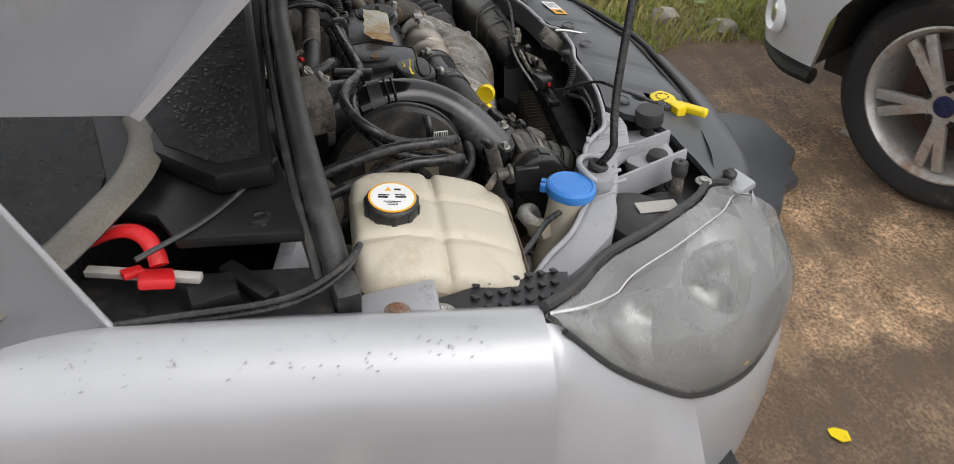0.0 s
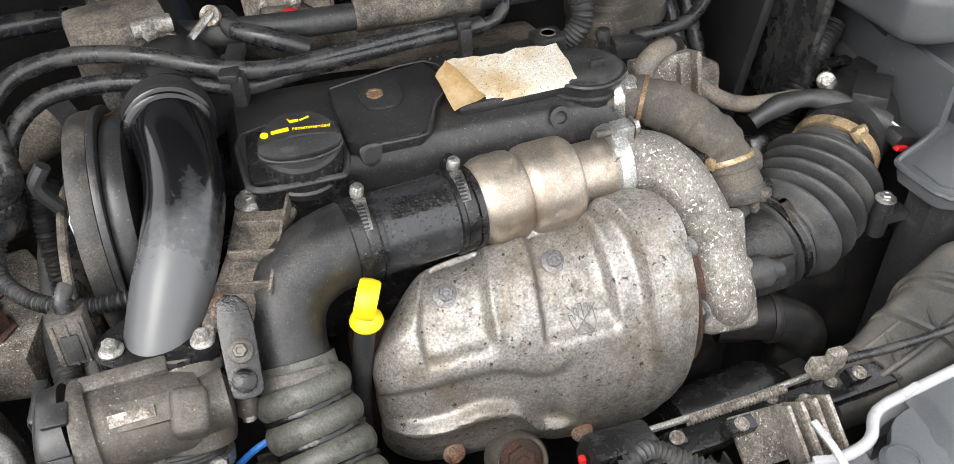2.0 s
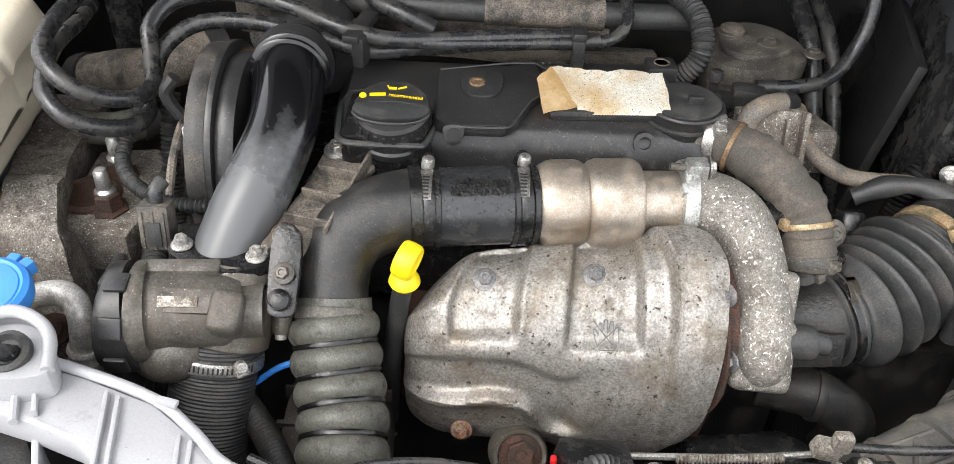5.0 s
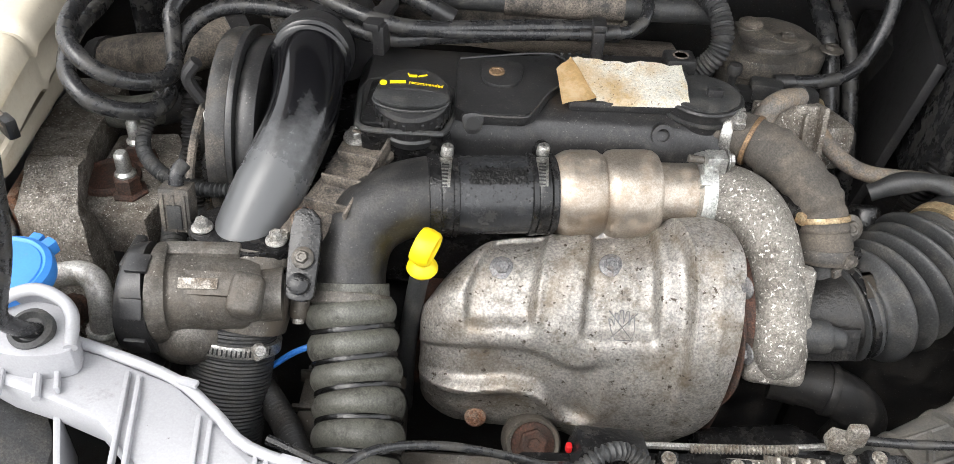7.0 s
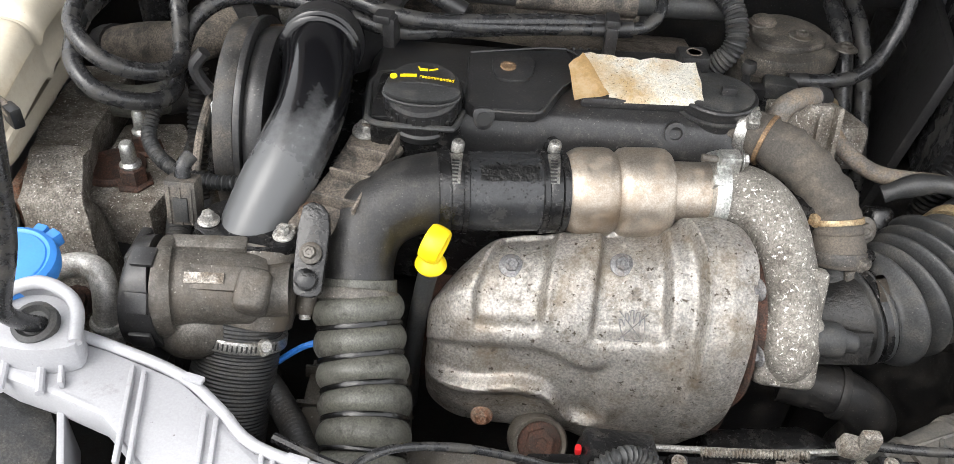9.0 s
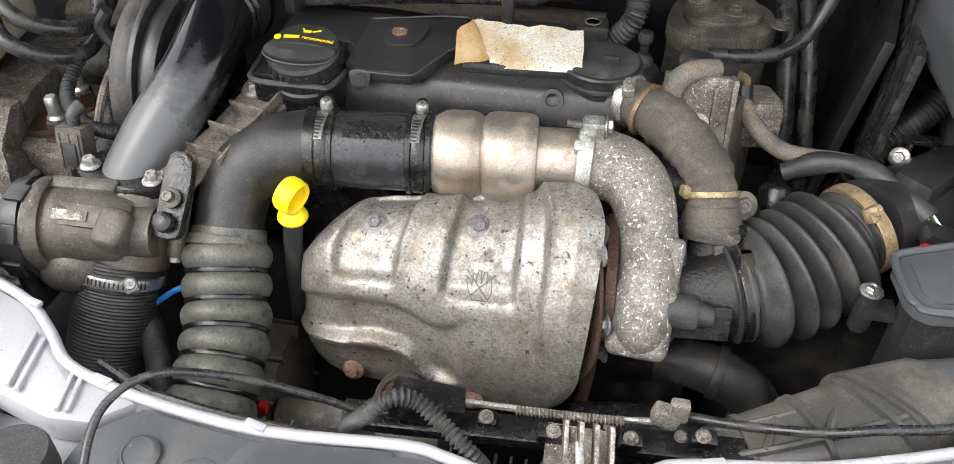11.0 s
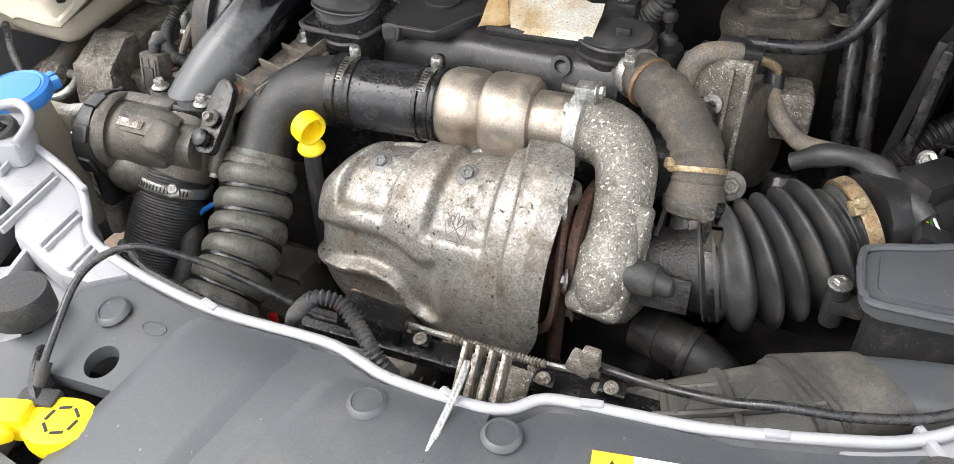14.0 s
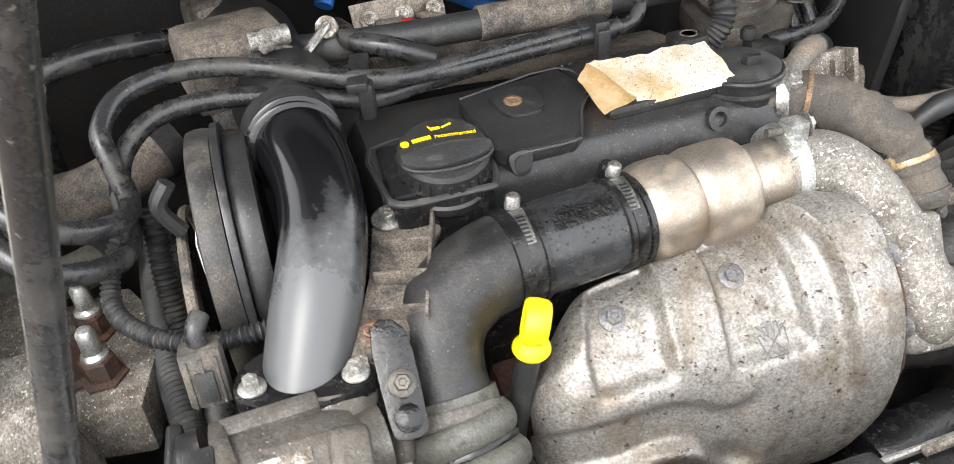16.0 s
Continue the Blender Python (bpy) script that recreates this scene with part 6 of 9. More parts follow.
    for i in range(17):
        f = i / 16
        a, b = tl.lerp(tr, f), bl.lerp(br, f)
        rows.append([a.lerp(b, k / 6) + V((0.0006 * math.sin(i * 1.9 + k), 0.0010 * math.sin(i * 1.3 + k), 0.0009 * math.sin(i * 2.1 + 1.7 * k) + 0.0012 * math.sin(i * 0.7))) for k in range(7)] + [b + V((0, -0.003, -0.006))])
    part("sheet", strip_bm(rows), "paper_tag", p)
    a0, a1, b0, b1 = V((-0.159, 0.660, 0.8215)), V((-0.146, 0.672, 0.8290)), V((-0.153, 0.619, 0.8080)), V((-0.122, 0.627, 0.8130))
    rows = []
    for i in range(7):
        f = i / 6
        a, b = a0.lerp(a1, f), b0.lerp(b1, f)
        rows.append([a.lerp(b, k / 5) + V((0, 0, 0.0010 + 0.0010 * math.sin(i + 1.3 * k))) for k in range(6)])
    part("torn_end", strip_bm(rows), "paper_brown", p, "browned folded end")


def build_charge_pipes():
    # rubber elbow and bellows
    t = thing("charge_hose", "black rubber charge hose with a grey bellows section", "hose")
    part("elbow", tube([(-0.246, 0.541, 0.757, 0.034), (-0.266, 0.538, 0.757, 0.0345), (-0.292, 0.530, 0.754, 0.0335), (-0.314, 0.518, 0.744, 0.0325), (-0.325, 0.503, 0.731, 0.0315), (-0.328, 0.488, 0.714, 0.0305), (-0.327, 0.474, 0.699, 0.030)], 0.03, 28, 8), "elbow_black", t)
    part("cuff", tube([(-0.3268, 0.478, 0.704, 0.0325), (-0.326, 0.466, 0.690, 0.0335)], 0.033, 28, 4), "rubber_grey", t)
    per = 0.0262
    part("bellows", tube([(-0.326, 0.466, 0.692), (-0.321, 0.444, 0.670), (-0.315, 0.420, 0.650), (-0.310, 0.395, 0.634), (-0.308, 0.366, 0.618), (-0.309, 0.332, 0.598)], 0.0305, 32, 8, wave=lambda s: 0.0085 * abs(math.sin(math.pi * (s + 0.004) / per)) ** 0.55, step=0.0011), "rubber_grey", t)
    line = np.array(smooth_path([(-0.326, 0.466, 0.692), (-0.321, 0.444, 0.670), (-0.315, 0.420, 0.650), (-0.310, 0.395, 0.634), (-0.308, 0.366, 0.618), (-0.309, 0.332, 0.598)], 8))
    arc = np.r_[0, np.cumsum(np.linalg.norm(np.diff(line, axis=0), axis=1))]
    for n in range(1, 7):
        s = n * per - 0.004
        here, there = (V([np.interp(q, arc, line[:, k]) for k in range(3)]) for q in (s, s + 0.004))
        # glossy black ring set in each groove, darker than the rolls
        part("groove_ring", lathe([(0.031, -0.0024), (0.0362, -0.0020), (0.0368, 0), (0.0362, 0.0020), (0.031, 0.0024)], 32, aim(here, there - here)), "oil_groove_black", t)
    part("paint_mark", tube([(-0.342, 0.436, 0.693), (-0.330, 0.4315, 0.6945), (-0.318, 0.432, 0.693)], 0.0014, 6, 4), "white_label", t)
    clip_band(t, ((-0.326, 0.467, 0.694), (0.01, -0.73, -0.66)), 0.0335, 0.009, "alloy_dirty", (-0.366, 0.452, 0.693), (-1, -0.3, 0.1))
    part("bead_ring", lathe([(0.034, -0.006), (0.037, -0.005), (0.0375, 0.004), (0.034, 0.006)], 36, aim((-0.262, 0.539, 0.757), (1, 0.15, 0))), "oily_black", t)
    c = thing("charge_coupler", "black oil-soaked coupler pipe with worn top", "pipe")
    A, B = V((-0.262, 0.539, 0.757)), V((-0.158, 0.555, 0.755))
    part("sleeve", tube([A, A.lerp(B, 0.5), B], 0.0345, 36, 4), "sleeve_wet", c)
    ax = (B - A).normalized()
    for f in (0.02, 0.16, 0.80, 0.96):
        part("bead", lathe([(0.0345, -0.003), (0.0368, -0.002), (0.0368, 0.002), (0.0345, 0.003)], 36, aim(A.lerp(B, f), ax)), "oily_black", c)
    rows = []
    nrm = V((0, -0.42, 0.9)).normalized()
    sd = ax.cross(nrm).normalized()
    for i in range(17):
        f = 0.30 + 0.46 * i / 16
        row = []
        for j in range(6):
            a = radians(-11 + 24 * j / 5 + 1.6 * math.sin(i * 1.7 + j))
            row.append(A.lerp(B, f) + (nrm * math.cos(a) + sd * math.sin(a)) * 0.0351)
        rows.append(row)
    part("oil_patch", strip_bm(rows), "oil_crust", c, "crusted black oil patch")
    rng = random.Random(4)
    crust, drops = bmesh.new(), bmesh.new()
    for _ in range(150):
        f, a, q = rng.uniform(0.29, 0.77), radians(rng.uniform(-12, 14)), rng.uniform(0.0006, 0.0015)
        bmesh.ops.create_icosphere(crust, subdivisions=1, radius=1, matrix=aim(A.lerp(B, f) + (nrm * math.cos(a) + sd * math.sin(a)) * 0.0350, nrm * math.cos(a) + sd * math.sin(a)) @ Matrix.Diagonal((q, q * rng.uniform(0.6, 1.4), q * 0.35, 1)))
    for _ in range(170):
        f, a, q = rng.uniform(0.20, 0.84), radians(rng.uniform(-75, 40)), rng.uniform(0.0004, 0.0011)
        bmesh.ops.create_icosphere(drops, subdivisions=1, radius=1, matrix=aim(A.lerp(B, f) + (nrm * math.cos(a) + sd * math.sin(a)) * 0.0346, nrm * math.cos(a) + sd * math.sin(a)) @ Matrix.Diagonal((q, q, q * 0.5, 1)))
    tagged(part("oil_crust", crust, "oil_crust", c, "crusted black oil beads"), kind="stuff")
    tagged(part("oil_drops", drops, "oil_groove_black", c, "fine wet oil drops"), kind="stuff")
    clip_band(c, (A.lerp(B, 0.09), ax), 0.0345, 0.010, "oily_black", (-0.252, 0.557, 0.790), (0.1, -0.2, 1))
    clip_band(c, (A.lerp(B, 0.88), ax), 0.0345, 0.010, "oily_black", (-0.172, 0.574, 0.786), (0.1, -0.2, 1))
    for f in (0.09, 0.88):
        p = A.lerp(B, f)
        tab = strip_bm([[p + (V((0, -math.sin(a), math.cos(a)))) * 0.0365 + ax * dx for dx in (-0.0055, 0.0055)] for a in np.linspace(-0.15, 0.75, 8)])
        part("clip_tab", tab, "steel", c)
        for a in np.linspace(0.15, 0.70, 7):
            part("clip_slot", block((0.0060, 0.0014, 0.0006), aim(p + V((0, -math.sin(a), math.cos(a))) * 0.0368, (0, -math.sin(a), math.cos(a))), 0), "black_ink", c)
        part("clip_screw", lathe([(0, 0), (0.0055, 0), (0.0058, 0.002), (0.0055, 0.009), (0.004, 0.011), (0.0015, 0.011), (0.0012, 0.009), (0, 0.009)], 14, aim(p + V((0, 0.012, 0.034)), (0.1, -0.15, 1))), "steel", c)
    # bright silencer
    s = thing("charge_silencer", "tarnished bright metal silencer drums on the charge pipe", "silencer")
    m = aim((-0.158, 0.555, 0.755), (1, 0.085, 0.016)) @ Matrix.Diagonal((1, 1, 0.955, 1))
    part("first_drum", lathe([(0.0, 0), (0.033, 0), (0.0355, 0.004), (0.0385, 0.010), (0.0395, 0.016), (0.0395, 0.034), (0.0385, 0.040), (0.0345, 0.046), (0, 0.046)], 48, m), "muffler", s)
    part("second_drum", lathe([(0.0, 0.046), (0.0345, 0.046), (0.0385, 0.050), (0.0400, 0.056), (0.0400, 0.084), (0.0390, 0.091), (0.036, 0.095), (0.029, 0.096), (0, 0.096)], 48, m), "muffler", s)
    part("neck", lathe([(0, 0.094), (0.0285, 0.094), (0.0280, 0.136), (0, 0.136)], 40, m), "muffler", s)
    # V-band clamp
    v = thing("band_clamp", "bright alloy band clamp with a bolt", "clamp")
    cm = aim((-0.026, 0.567, 0.757), (1, 0.02, -0.02))
    part("ring", lathe([(0.029, -0.008), (0.0365, -0.006), (0.0385, 0), (0.0365, 0.006), (0.029, 0.008), (0.029, -0.008)], 40, cm), "bright_clamp", v)
    part("ear", block((0.019, 0.016, 0.018), pose(-0.021, 0.565, 0.793, 0, 0, 4), 0.003), "bright_clamp", v)
    part("trunnion", block((0.012, 0.010, 0.012), pose(-0.029, 0.548, 0.783, 30, 0, 0), 0.002), "bright_clamp", v)
    bolt(v, (-0.011, 0.565, 0.796), (1, 0, 0.1), 0.006)
    part("bolt_shank", tube([(-0.044, 0.566, 0.795), (-0.030, 0.566, 0.794)], 0.0035, 10, 3), "alloy_dirty", v)
    # compressor outlet
    k = thing("compressor_outlet", "speckled cast alloy compressor outlet pipe", "turbo pipe")
    part("pipe", tube([(-0.024, 0.567, 0.757, 0.0300), (-0.006, 0.565, 0.757, 0.0300), (0.012, 0.558, 0.754, 0.0295), (0.026, 0.542, 0.746, 0.0275), (0.034, 0.516, 0.731, 0.0255), (0.038, 0.490, 0.713, 0.0245), (0.038, 0.468, 0.694, 0.0245), (0.038, 0.456, 0.676, 0.0245), (0.038, 0.453, 0.660, 0.018)], 0.03, 32, 8), "alloy_speck", k)
    vol = lathe([(0, -0.030), (0.040, -0.028), (0.052, -0.016), (0.055, 0), (0.050, 0.016), (0.036, 0.026), (0, 0.027)], 44, aim((0.040, 0.500, 0.668), (1, 0.05, 0.03)))
    part("volute", vol, "alloy_speck", k)
    part("flange_plate", block((0.052, 0.044, 0.064), pose(0.038, 0.466, 0.676, -32, 0, -4), 0.011, 4), "alloy_speck", k)
    part("flange_step", block((0.030, 0.020, 0.060), pose(0.050, 0.486, 0.712, -30, 0, -6), 0.008, 3), "alloy_speck", k)
    for p in ((0.008, 0.478, 0.712), (0.010, 0.452, 0.668)):
        bolt(k, p, (-1, -0.4, 0.2), 0.0055, "rust_bolt")
    part("actuator_stub", tube([(0.048, 0.464, 0.692, 0.0150), (0.079, 0.465, 0.690, 0.0145), (0.082, 0.465, 0.690, 0.0105), (0.094, 0.465, 0.688, 0.0085), (0.097, 0.465, 0.688, 0.0045)], 0.014, 18, 3), "rubber", k, "grey plastic stub")
    # turbo centre section
    u = thing("turbo_core", "rusty turbo centre housing with oil feed bolt", "turbo")
    part("core", lathe([(0, -0.03), (0.045, -0.03), (0.05, -0.02), (0.035, -0.008), (0.035, 0.012), (0.05, 0.02), (0, 0.02)], 36, aim((-0.005, 0.50, 0.655), (1, 0, 0))), "rust", u)
    part("turbine", lathe([(0, -0.04), (0.040, -0.038), (0.048, -0.02), (0.048, 0.02), (0.035, 0.03), (0, 0.03)], 36, aim((-0.07, 0.51, 0.645), (1, 0, 0))), "rust", u)
    part("oil_pipe", tube([(-0.008, 0.492, 0.733), (-0.005, 0.480, 0.715), (-0.001, 0.466, 0.690), (0.001, 0.457, 0.655), (0.000, 0.452, 0.610), (-0.004, 0.455, 0.56)], 0.0066, 14, 6), "rust", u)
    part("core_flange", lathe([(0, -0.004), (0.054, -0.004), (0.058, -0.002), (0.059, 0.006), (0.050, 0.008), (0, 0.008)], 44, aim((0.006, 0.507, 0.676), (1, 0.05, 0.03))), "rust", u)
    for p in ((0.000, 0.467, 0.738), (0.010, 0.447, 0.682), (0.012, 0.462, 0.632)):
        bolt(u, p, (-1, -0.4, 0.1), 0.0058, "bolt_grey", height=0.007)
    part("banjo_bolt", lathe([(0, 0), (0.011, 0), (0.012, 0.002), (0.012, 0.012), (0.0105, 0.014), (0.007, 0.014), (0.006, 0.010), (0, 0.010)], 24, aim((-0.009, 0.496, 0.729), (0.0, -0.2, 1))), "alloy_dirty", u)
    bolt(u, (-0.026, 0.500, 0.745), (1, -0.2, 0.3), 0.006, "steel")
    part("edge_gasket", tube([(-0.014, 0.500, 0.742), (-0.004, 0.474, 0.728), (0.002, 0.450, 0.700), (0.003, 0.437, 0.660), (-0.003, 0.438, 0.632), (-0.012, 0.443, 0.618)], 0.0036, 10, 6, flat=1.6), "rust", u)


def build_heat_shield():
    t = thing("heat_shield", "stained pressed metal heat shield over the turbo", "heat shield")
    right = [(0.545, 0.735), (0.528, 0.760), (0.505, 0.764), (0.482, 0.755), (0.461, 0.738), (0.440, 0.713), (0.427, 0.681), (0.421, 0.643), (0.424, 0.603), (0.435, 0.568), (0.451, 0.545)]
    left = [(0.545, 0.694), (0.530, 0.719), (0.510, 0.727), (0.489, 0.724), (0.468, 0.711), (0.450, 0.689), (0.440, 0.658), (0.436, 0.622), (0.441, 0.583), (0.452, 0.553), (0.467, 0.532)]
    nu, nv = 190, 140
    span = lambda q, a, b, w: 0.5 * (math.tanh((q - a) / w) - math.tanh((q - b) / w))
    P = []
    for i in range(nu + 1):
        u = i / nu
        prof = [((1 - u) * a[0] + u * b[0], (1 - u) * a[1] + u * b[1]) for a, b in zip(left, right)]
        pts = smooth_path([(0, y, z) for y, z in prof], 14)
        end_l = max(0, 1 - u / 0.20)
        end_r = max(0, (u - 0.94) / 0.06)
        x0 = -0.268 + 0.263 * u
        row = []
        for j in range(nv + 1):
            _, y, z = pts[j][:3]
            v = j / nv
            x = x0 + 0.044 * max(0, 1 - v / 0.40) * (1 - u) ** 2.5 - 0.026 * max(0, 1 - v / 0.30) ** 1.4 * u ** 6 - 0.055 * max(0, (v - 0.72) / 0.28) ** 1.7 * u ** 4
            shrink = 0.46 * (1 - math.sqrt(max(0, 1 - end_l ** 2))) + 0.05 * end_r
            y, z = y + (0.51 - y) * shrink, z + (0.60 - z) * shrink * 0.9
            ny, nz = -math.sin(v * 1.9), math.cos(v * 1.9)
            bend = 0.575 + 0.055 * math.exp(-((u - 0.52) / 0.10) ** 2) - 0.03 * max(0, (u - 0.66) / 0.1)
            d = -0.0125 * span(u, 0.545 - 0.03 * v, 0.745 + 0.03 * v, 0.010) * span(v, 0.10, 0.53, 0.020)       # pocket with the symbol
            d -= 0.0120 * span(u, 0.155, 0.375 - 0.02 * v, 0.010) * span(v, 0.10, 0.50, 0.022)                  # pocket of the first bolt
            d += 0.0018 * math.exp(-((u - 0.385) / 0.012) ** 2) * span(v, 0.10, 0.52, 0.03)
            low = 0.745 + 0.050 * math.tanh((u - 0.46) / 0.045) - 0.012 * math.exp(-((u - 0.3) / 0.08) ** 2)
            d -= 0.0115 * span(v, bend, low, 0.012) * span(u, -0.1, 0.585, 0.030)                                # hollow above the bead
            d += 0.0050 * math.exp(-((v - low) / 0.014) ** 2) * span(u, -0.1, 0.60, 0.03)                        # rolled bead
            d -= 0.0080 * max(0, math.tanh((v - low - 0.02) / 0.022)) * span(u, -0.1, 0.56, 0.05)
            crease = 0.805 + 0.035 * math.sin(5.0 * v - 0.6) + 0.03 * v
            d += 0.0065 * math.tanh((u - crease) / 0.010) * span(v, 0.05, 0.66, 0.06)                            # step up to the end drum
            d += 0.0022 * math.exp(-((u - crease - 0.012) / 0.008) ** 2) * span(v, 0.10, 0.60, 0.05)
            d += 0.0012 * noise.noise(V((u * 8, v * 6, 2))) + 0.0007 * noise.noise(V((u * 26, v * 20, 5))) + 0.00035 * noise.noise(V((u * 70, v * 52, 9)))
            if j < 9:
                z -= 0.006 * max(0, math.sin(u * 21)) * (9 - j) / 9
            row.append((x + 0.004 * math.sin(v * 5) * end_r, y + ny * d, z + nz * d))
        P.append(row)
    bm = bmesh.new()
    g = [[bm.verts.new(p) for p in r] for r in P]
    for a, b in zip(g, g[1:]):
        for j in range(nv):
            bm.faces.new((a[j], a[j + 1], b[j + 1], b[j]))
    bmesh.ops.solidify(bm, geom=bm.faces[:], thickness=0.0012)
    part("shell", bm, "shield", t)
    for p, w in (((-0.199, 0.4975, 0.7143), (0, -0.45, 0.9)), ((-0.106, 0.4972, 0.7253), (0, -0.45, 0.9))):
        part("washer", lathe([(0, 0), (0.0105, 0), (0.010, 0.0014), (0, 0.0014)], 24, aim(p, w)), "rust_bolt", t)
        bolt(t, V(p) + V(w) * 0.0010, w, 0.0066, "bolt_grey", height=0.006)
    for p, w in (((-0.213, 0.443, 0.580), (0, -0.93, 0.3)), ((-0.099, 0.432, 0.578), (0, -0.93, 0.3))):
        bolt(t, p, w, 0.0062, "rust_bolt", height=0.007)
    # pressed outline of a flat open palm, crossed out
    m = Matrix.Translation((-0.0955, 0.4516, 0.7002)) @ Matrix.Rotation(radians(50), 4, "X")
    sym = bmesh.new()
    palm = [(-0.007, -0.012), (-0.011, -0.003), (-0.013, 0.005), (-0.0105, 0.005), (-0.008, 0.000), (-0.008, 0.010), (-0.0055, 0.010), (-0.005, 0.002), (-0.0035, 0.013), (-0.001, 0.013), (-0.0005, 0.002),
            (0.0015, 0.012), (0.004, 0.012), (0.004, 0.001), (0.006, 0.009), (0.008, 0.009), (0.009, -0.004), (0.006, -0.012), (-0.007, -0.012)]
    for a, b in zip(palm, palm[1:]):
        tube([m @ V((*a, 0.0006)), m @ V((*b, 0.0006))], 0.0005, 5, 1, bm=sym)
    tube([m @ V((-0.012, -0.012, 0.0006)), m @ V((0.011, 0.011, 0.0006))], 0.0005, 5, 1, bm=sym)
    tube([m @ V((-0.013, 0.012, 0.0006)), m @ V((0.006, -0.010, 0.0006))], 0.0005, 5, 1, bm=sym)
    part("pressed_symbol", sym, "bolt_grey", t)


def flat_duct(sections, segs=36):
    """A flattened duct lofted through sections (rear xy, front xy, mid height, half height)."""
    bm = bmesh.new()
    rings = []
    for r, f, z, h in sections:
        r, f = V((*r, z)), V((*f, z))
        mid, half = (r + f) / 2, (f - r) / 2
        ring = []
        for k in range(segs):
            a = 2 * math.pi * k / segs
            c, s = math.cos(a), math.sin(a)
            ring.append(bm.verts.new(mid + half * math.copysign(abs(c) ** 0.55, c) + V((0, 0, h)) * math.copysign(abs(s) ** 0.6, s)))
        rings.append(ring)
    for a, b in zip(rings, rings[1:]):
        for k in range(segs):
            bm.faces.new((a[k], a[(k + 1) % segs], b[(k + 1) % segs], b[k]))
    bm.faces.new(rings[0][::-1])
    bm.faces.new(rings[-1])
    return bm


def build_air_intake():
    h = thing("breather_hose", "dusty cloth-covered breather hose with clips", "hose")
    part("hose", tube([(-0.012, 0.632, 0.786, 0.021), (0.008, 0.622, 0.790, 0.0215), (0.032, 0.606, 0.787, 0.0222), (0.056, 0.590, 0.777, 0.0230), (0.075, 0.573, 0.762, 0.0232), (0.085, 0.560, 0.745, 0.0218), (0.088, 0.551, 0.731, 0.022)], 0.022, 30, 7, wave=lambda s: 0.0009 * math.sin(s * 230) + 0.0006 * math.sin(s * 520 + 1) + 0.0008 * math.sin(s * 95 + 2) - 0.0006 * math.exp(-((s % 0.026 - 0.013) / 0.0016) ** 2), step=0.0012), "cloth_hose", h)
    part("end_socket", tube([(-0.030, 0.640, 0.780, 0.019), (-0.004, 0.628, 0.788, 0.0195)], 0.019, 24, 3), "oily_black", h)
    clip_band(h, ((0.006, 0.6235, 0.7895), (1, -0.55, 0.10)), 0.0222, 0.010, "steel", (0.004, 0.607, 0.809), (0, -0.4, 1))
    clip_band(h, ((0.022, 0.6125, 0.7880), (0.85, -0.55, -0.08)), 0.0226, 0.004, "gold")
    clip_band(h, ((0.0855, 0.559, 0.744), (0.14, -0.55, -0.82)), 0.0224, 0.005, "clip_brass", (0.064, 0.552, 0.746), (-0.8, -0.5, 0.2))
    part("collar", tube([(0.0872, 0.553, 0.735, 0.0225), (0.0885, 0.547, 0.725, 0.0258), (0.0900, 0.541, 0.714, 0.0262), (0.0902, 0.540, 0.712, 0.0235)], 0.025, 28, 4), "cloth_hose", h)
    clip_band(h, ((0.0893, 0.544, 0.719), (0.06, -0.45, -0.88)), 0.0262, 0.010, "pump_dusty", (0.104, 0.523, 0.724), (0.6, -0.7, 0.3))
    part("clip_lock", block((0.014, 0.006, 0.010), pose(0.098, 0.5185, 0.716, -25, 0, 20), 0.002), "pump_dusty", h)
    e = thing("intake_tee", "black oily plastic intake tee", "intake duct")
    part("riser", tube([(0.0900, 0.543, 0.716, 0.0195), (0.0915, 0.530, 0.698, 0.0195), (0.093, 0.514, 0.680, 0.022)], 0.0195, 26, 5), "tar_black", e)
    part("run", tube([(0.050, 0.510, 0.674, 0.029), (0.066, 0.509, 0.674, 0.031), (0.088, 0.509, 0.676, 0.034), (0.106, 0.510, 0.679, 0.0385), (0.122, 0.511, 0.681, 0.0405)], 0.04, 36, 5), "tar_black", e)
    part("gusset", block((0.004, 0.03, 0.03), pose(0.068, 0.522, 0.700, 25, 0, 0), 0.001), "tar_black", e)
    part("front_web", block((0.05, 0.004, 0.03), pose(0.085, 0.464, 0.682, -20, 0, 5), 0.001), "tar_black", e)
    b = thing("intake_bellows", "black rubber intake bellows hose with clips", "hose")
    per = 0.0190
    path = [(0.108, 0.508, 0.6785, 0.0425), (0.122, 0.512, 0.681, 0.0430), (0.142, 0.522, 0.684, 0.0385), (0.164, 0.536, 0.690, 0.0385), (0.186, 0.552, 0.698, 0.0380), (0.208, 0.569, 0.708, 0.0390), (0.222, 0.579, 0.714, 0.0400)]
    part("bellows", tube(path, 0.043, 52, 8, wave=lambda s: (0.0195 * (0.5 - 0.5 * math.cos(2 * math.pi * (s - 0.018) / per)) ** 0.50 * (0.66 + 0.34 * min(1, (s - 0.018) / 0.03)) if 0.018 < s < 0.018 + 5 * per else 0.0022 * math.sin(s * 700)), step=0.0009), "rubber", b)
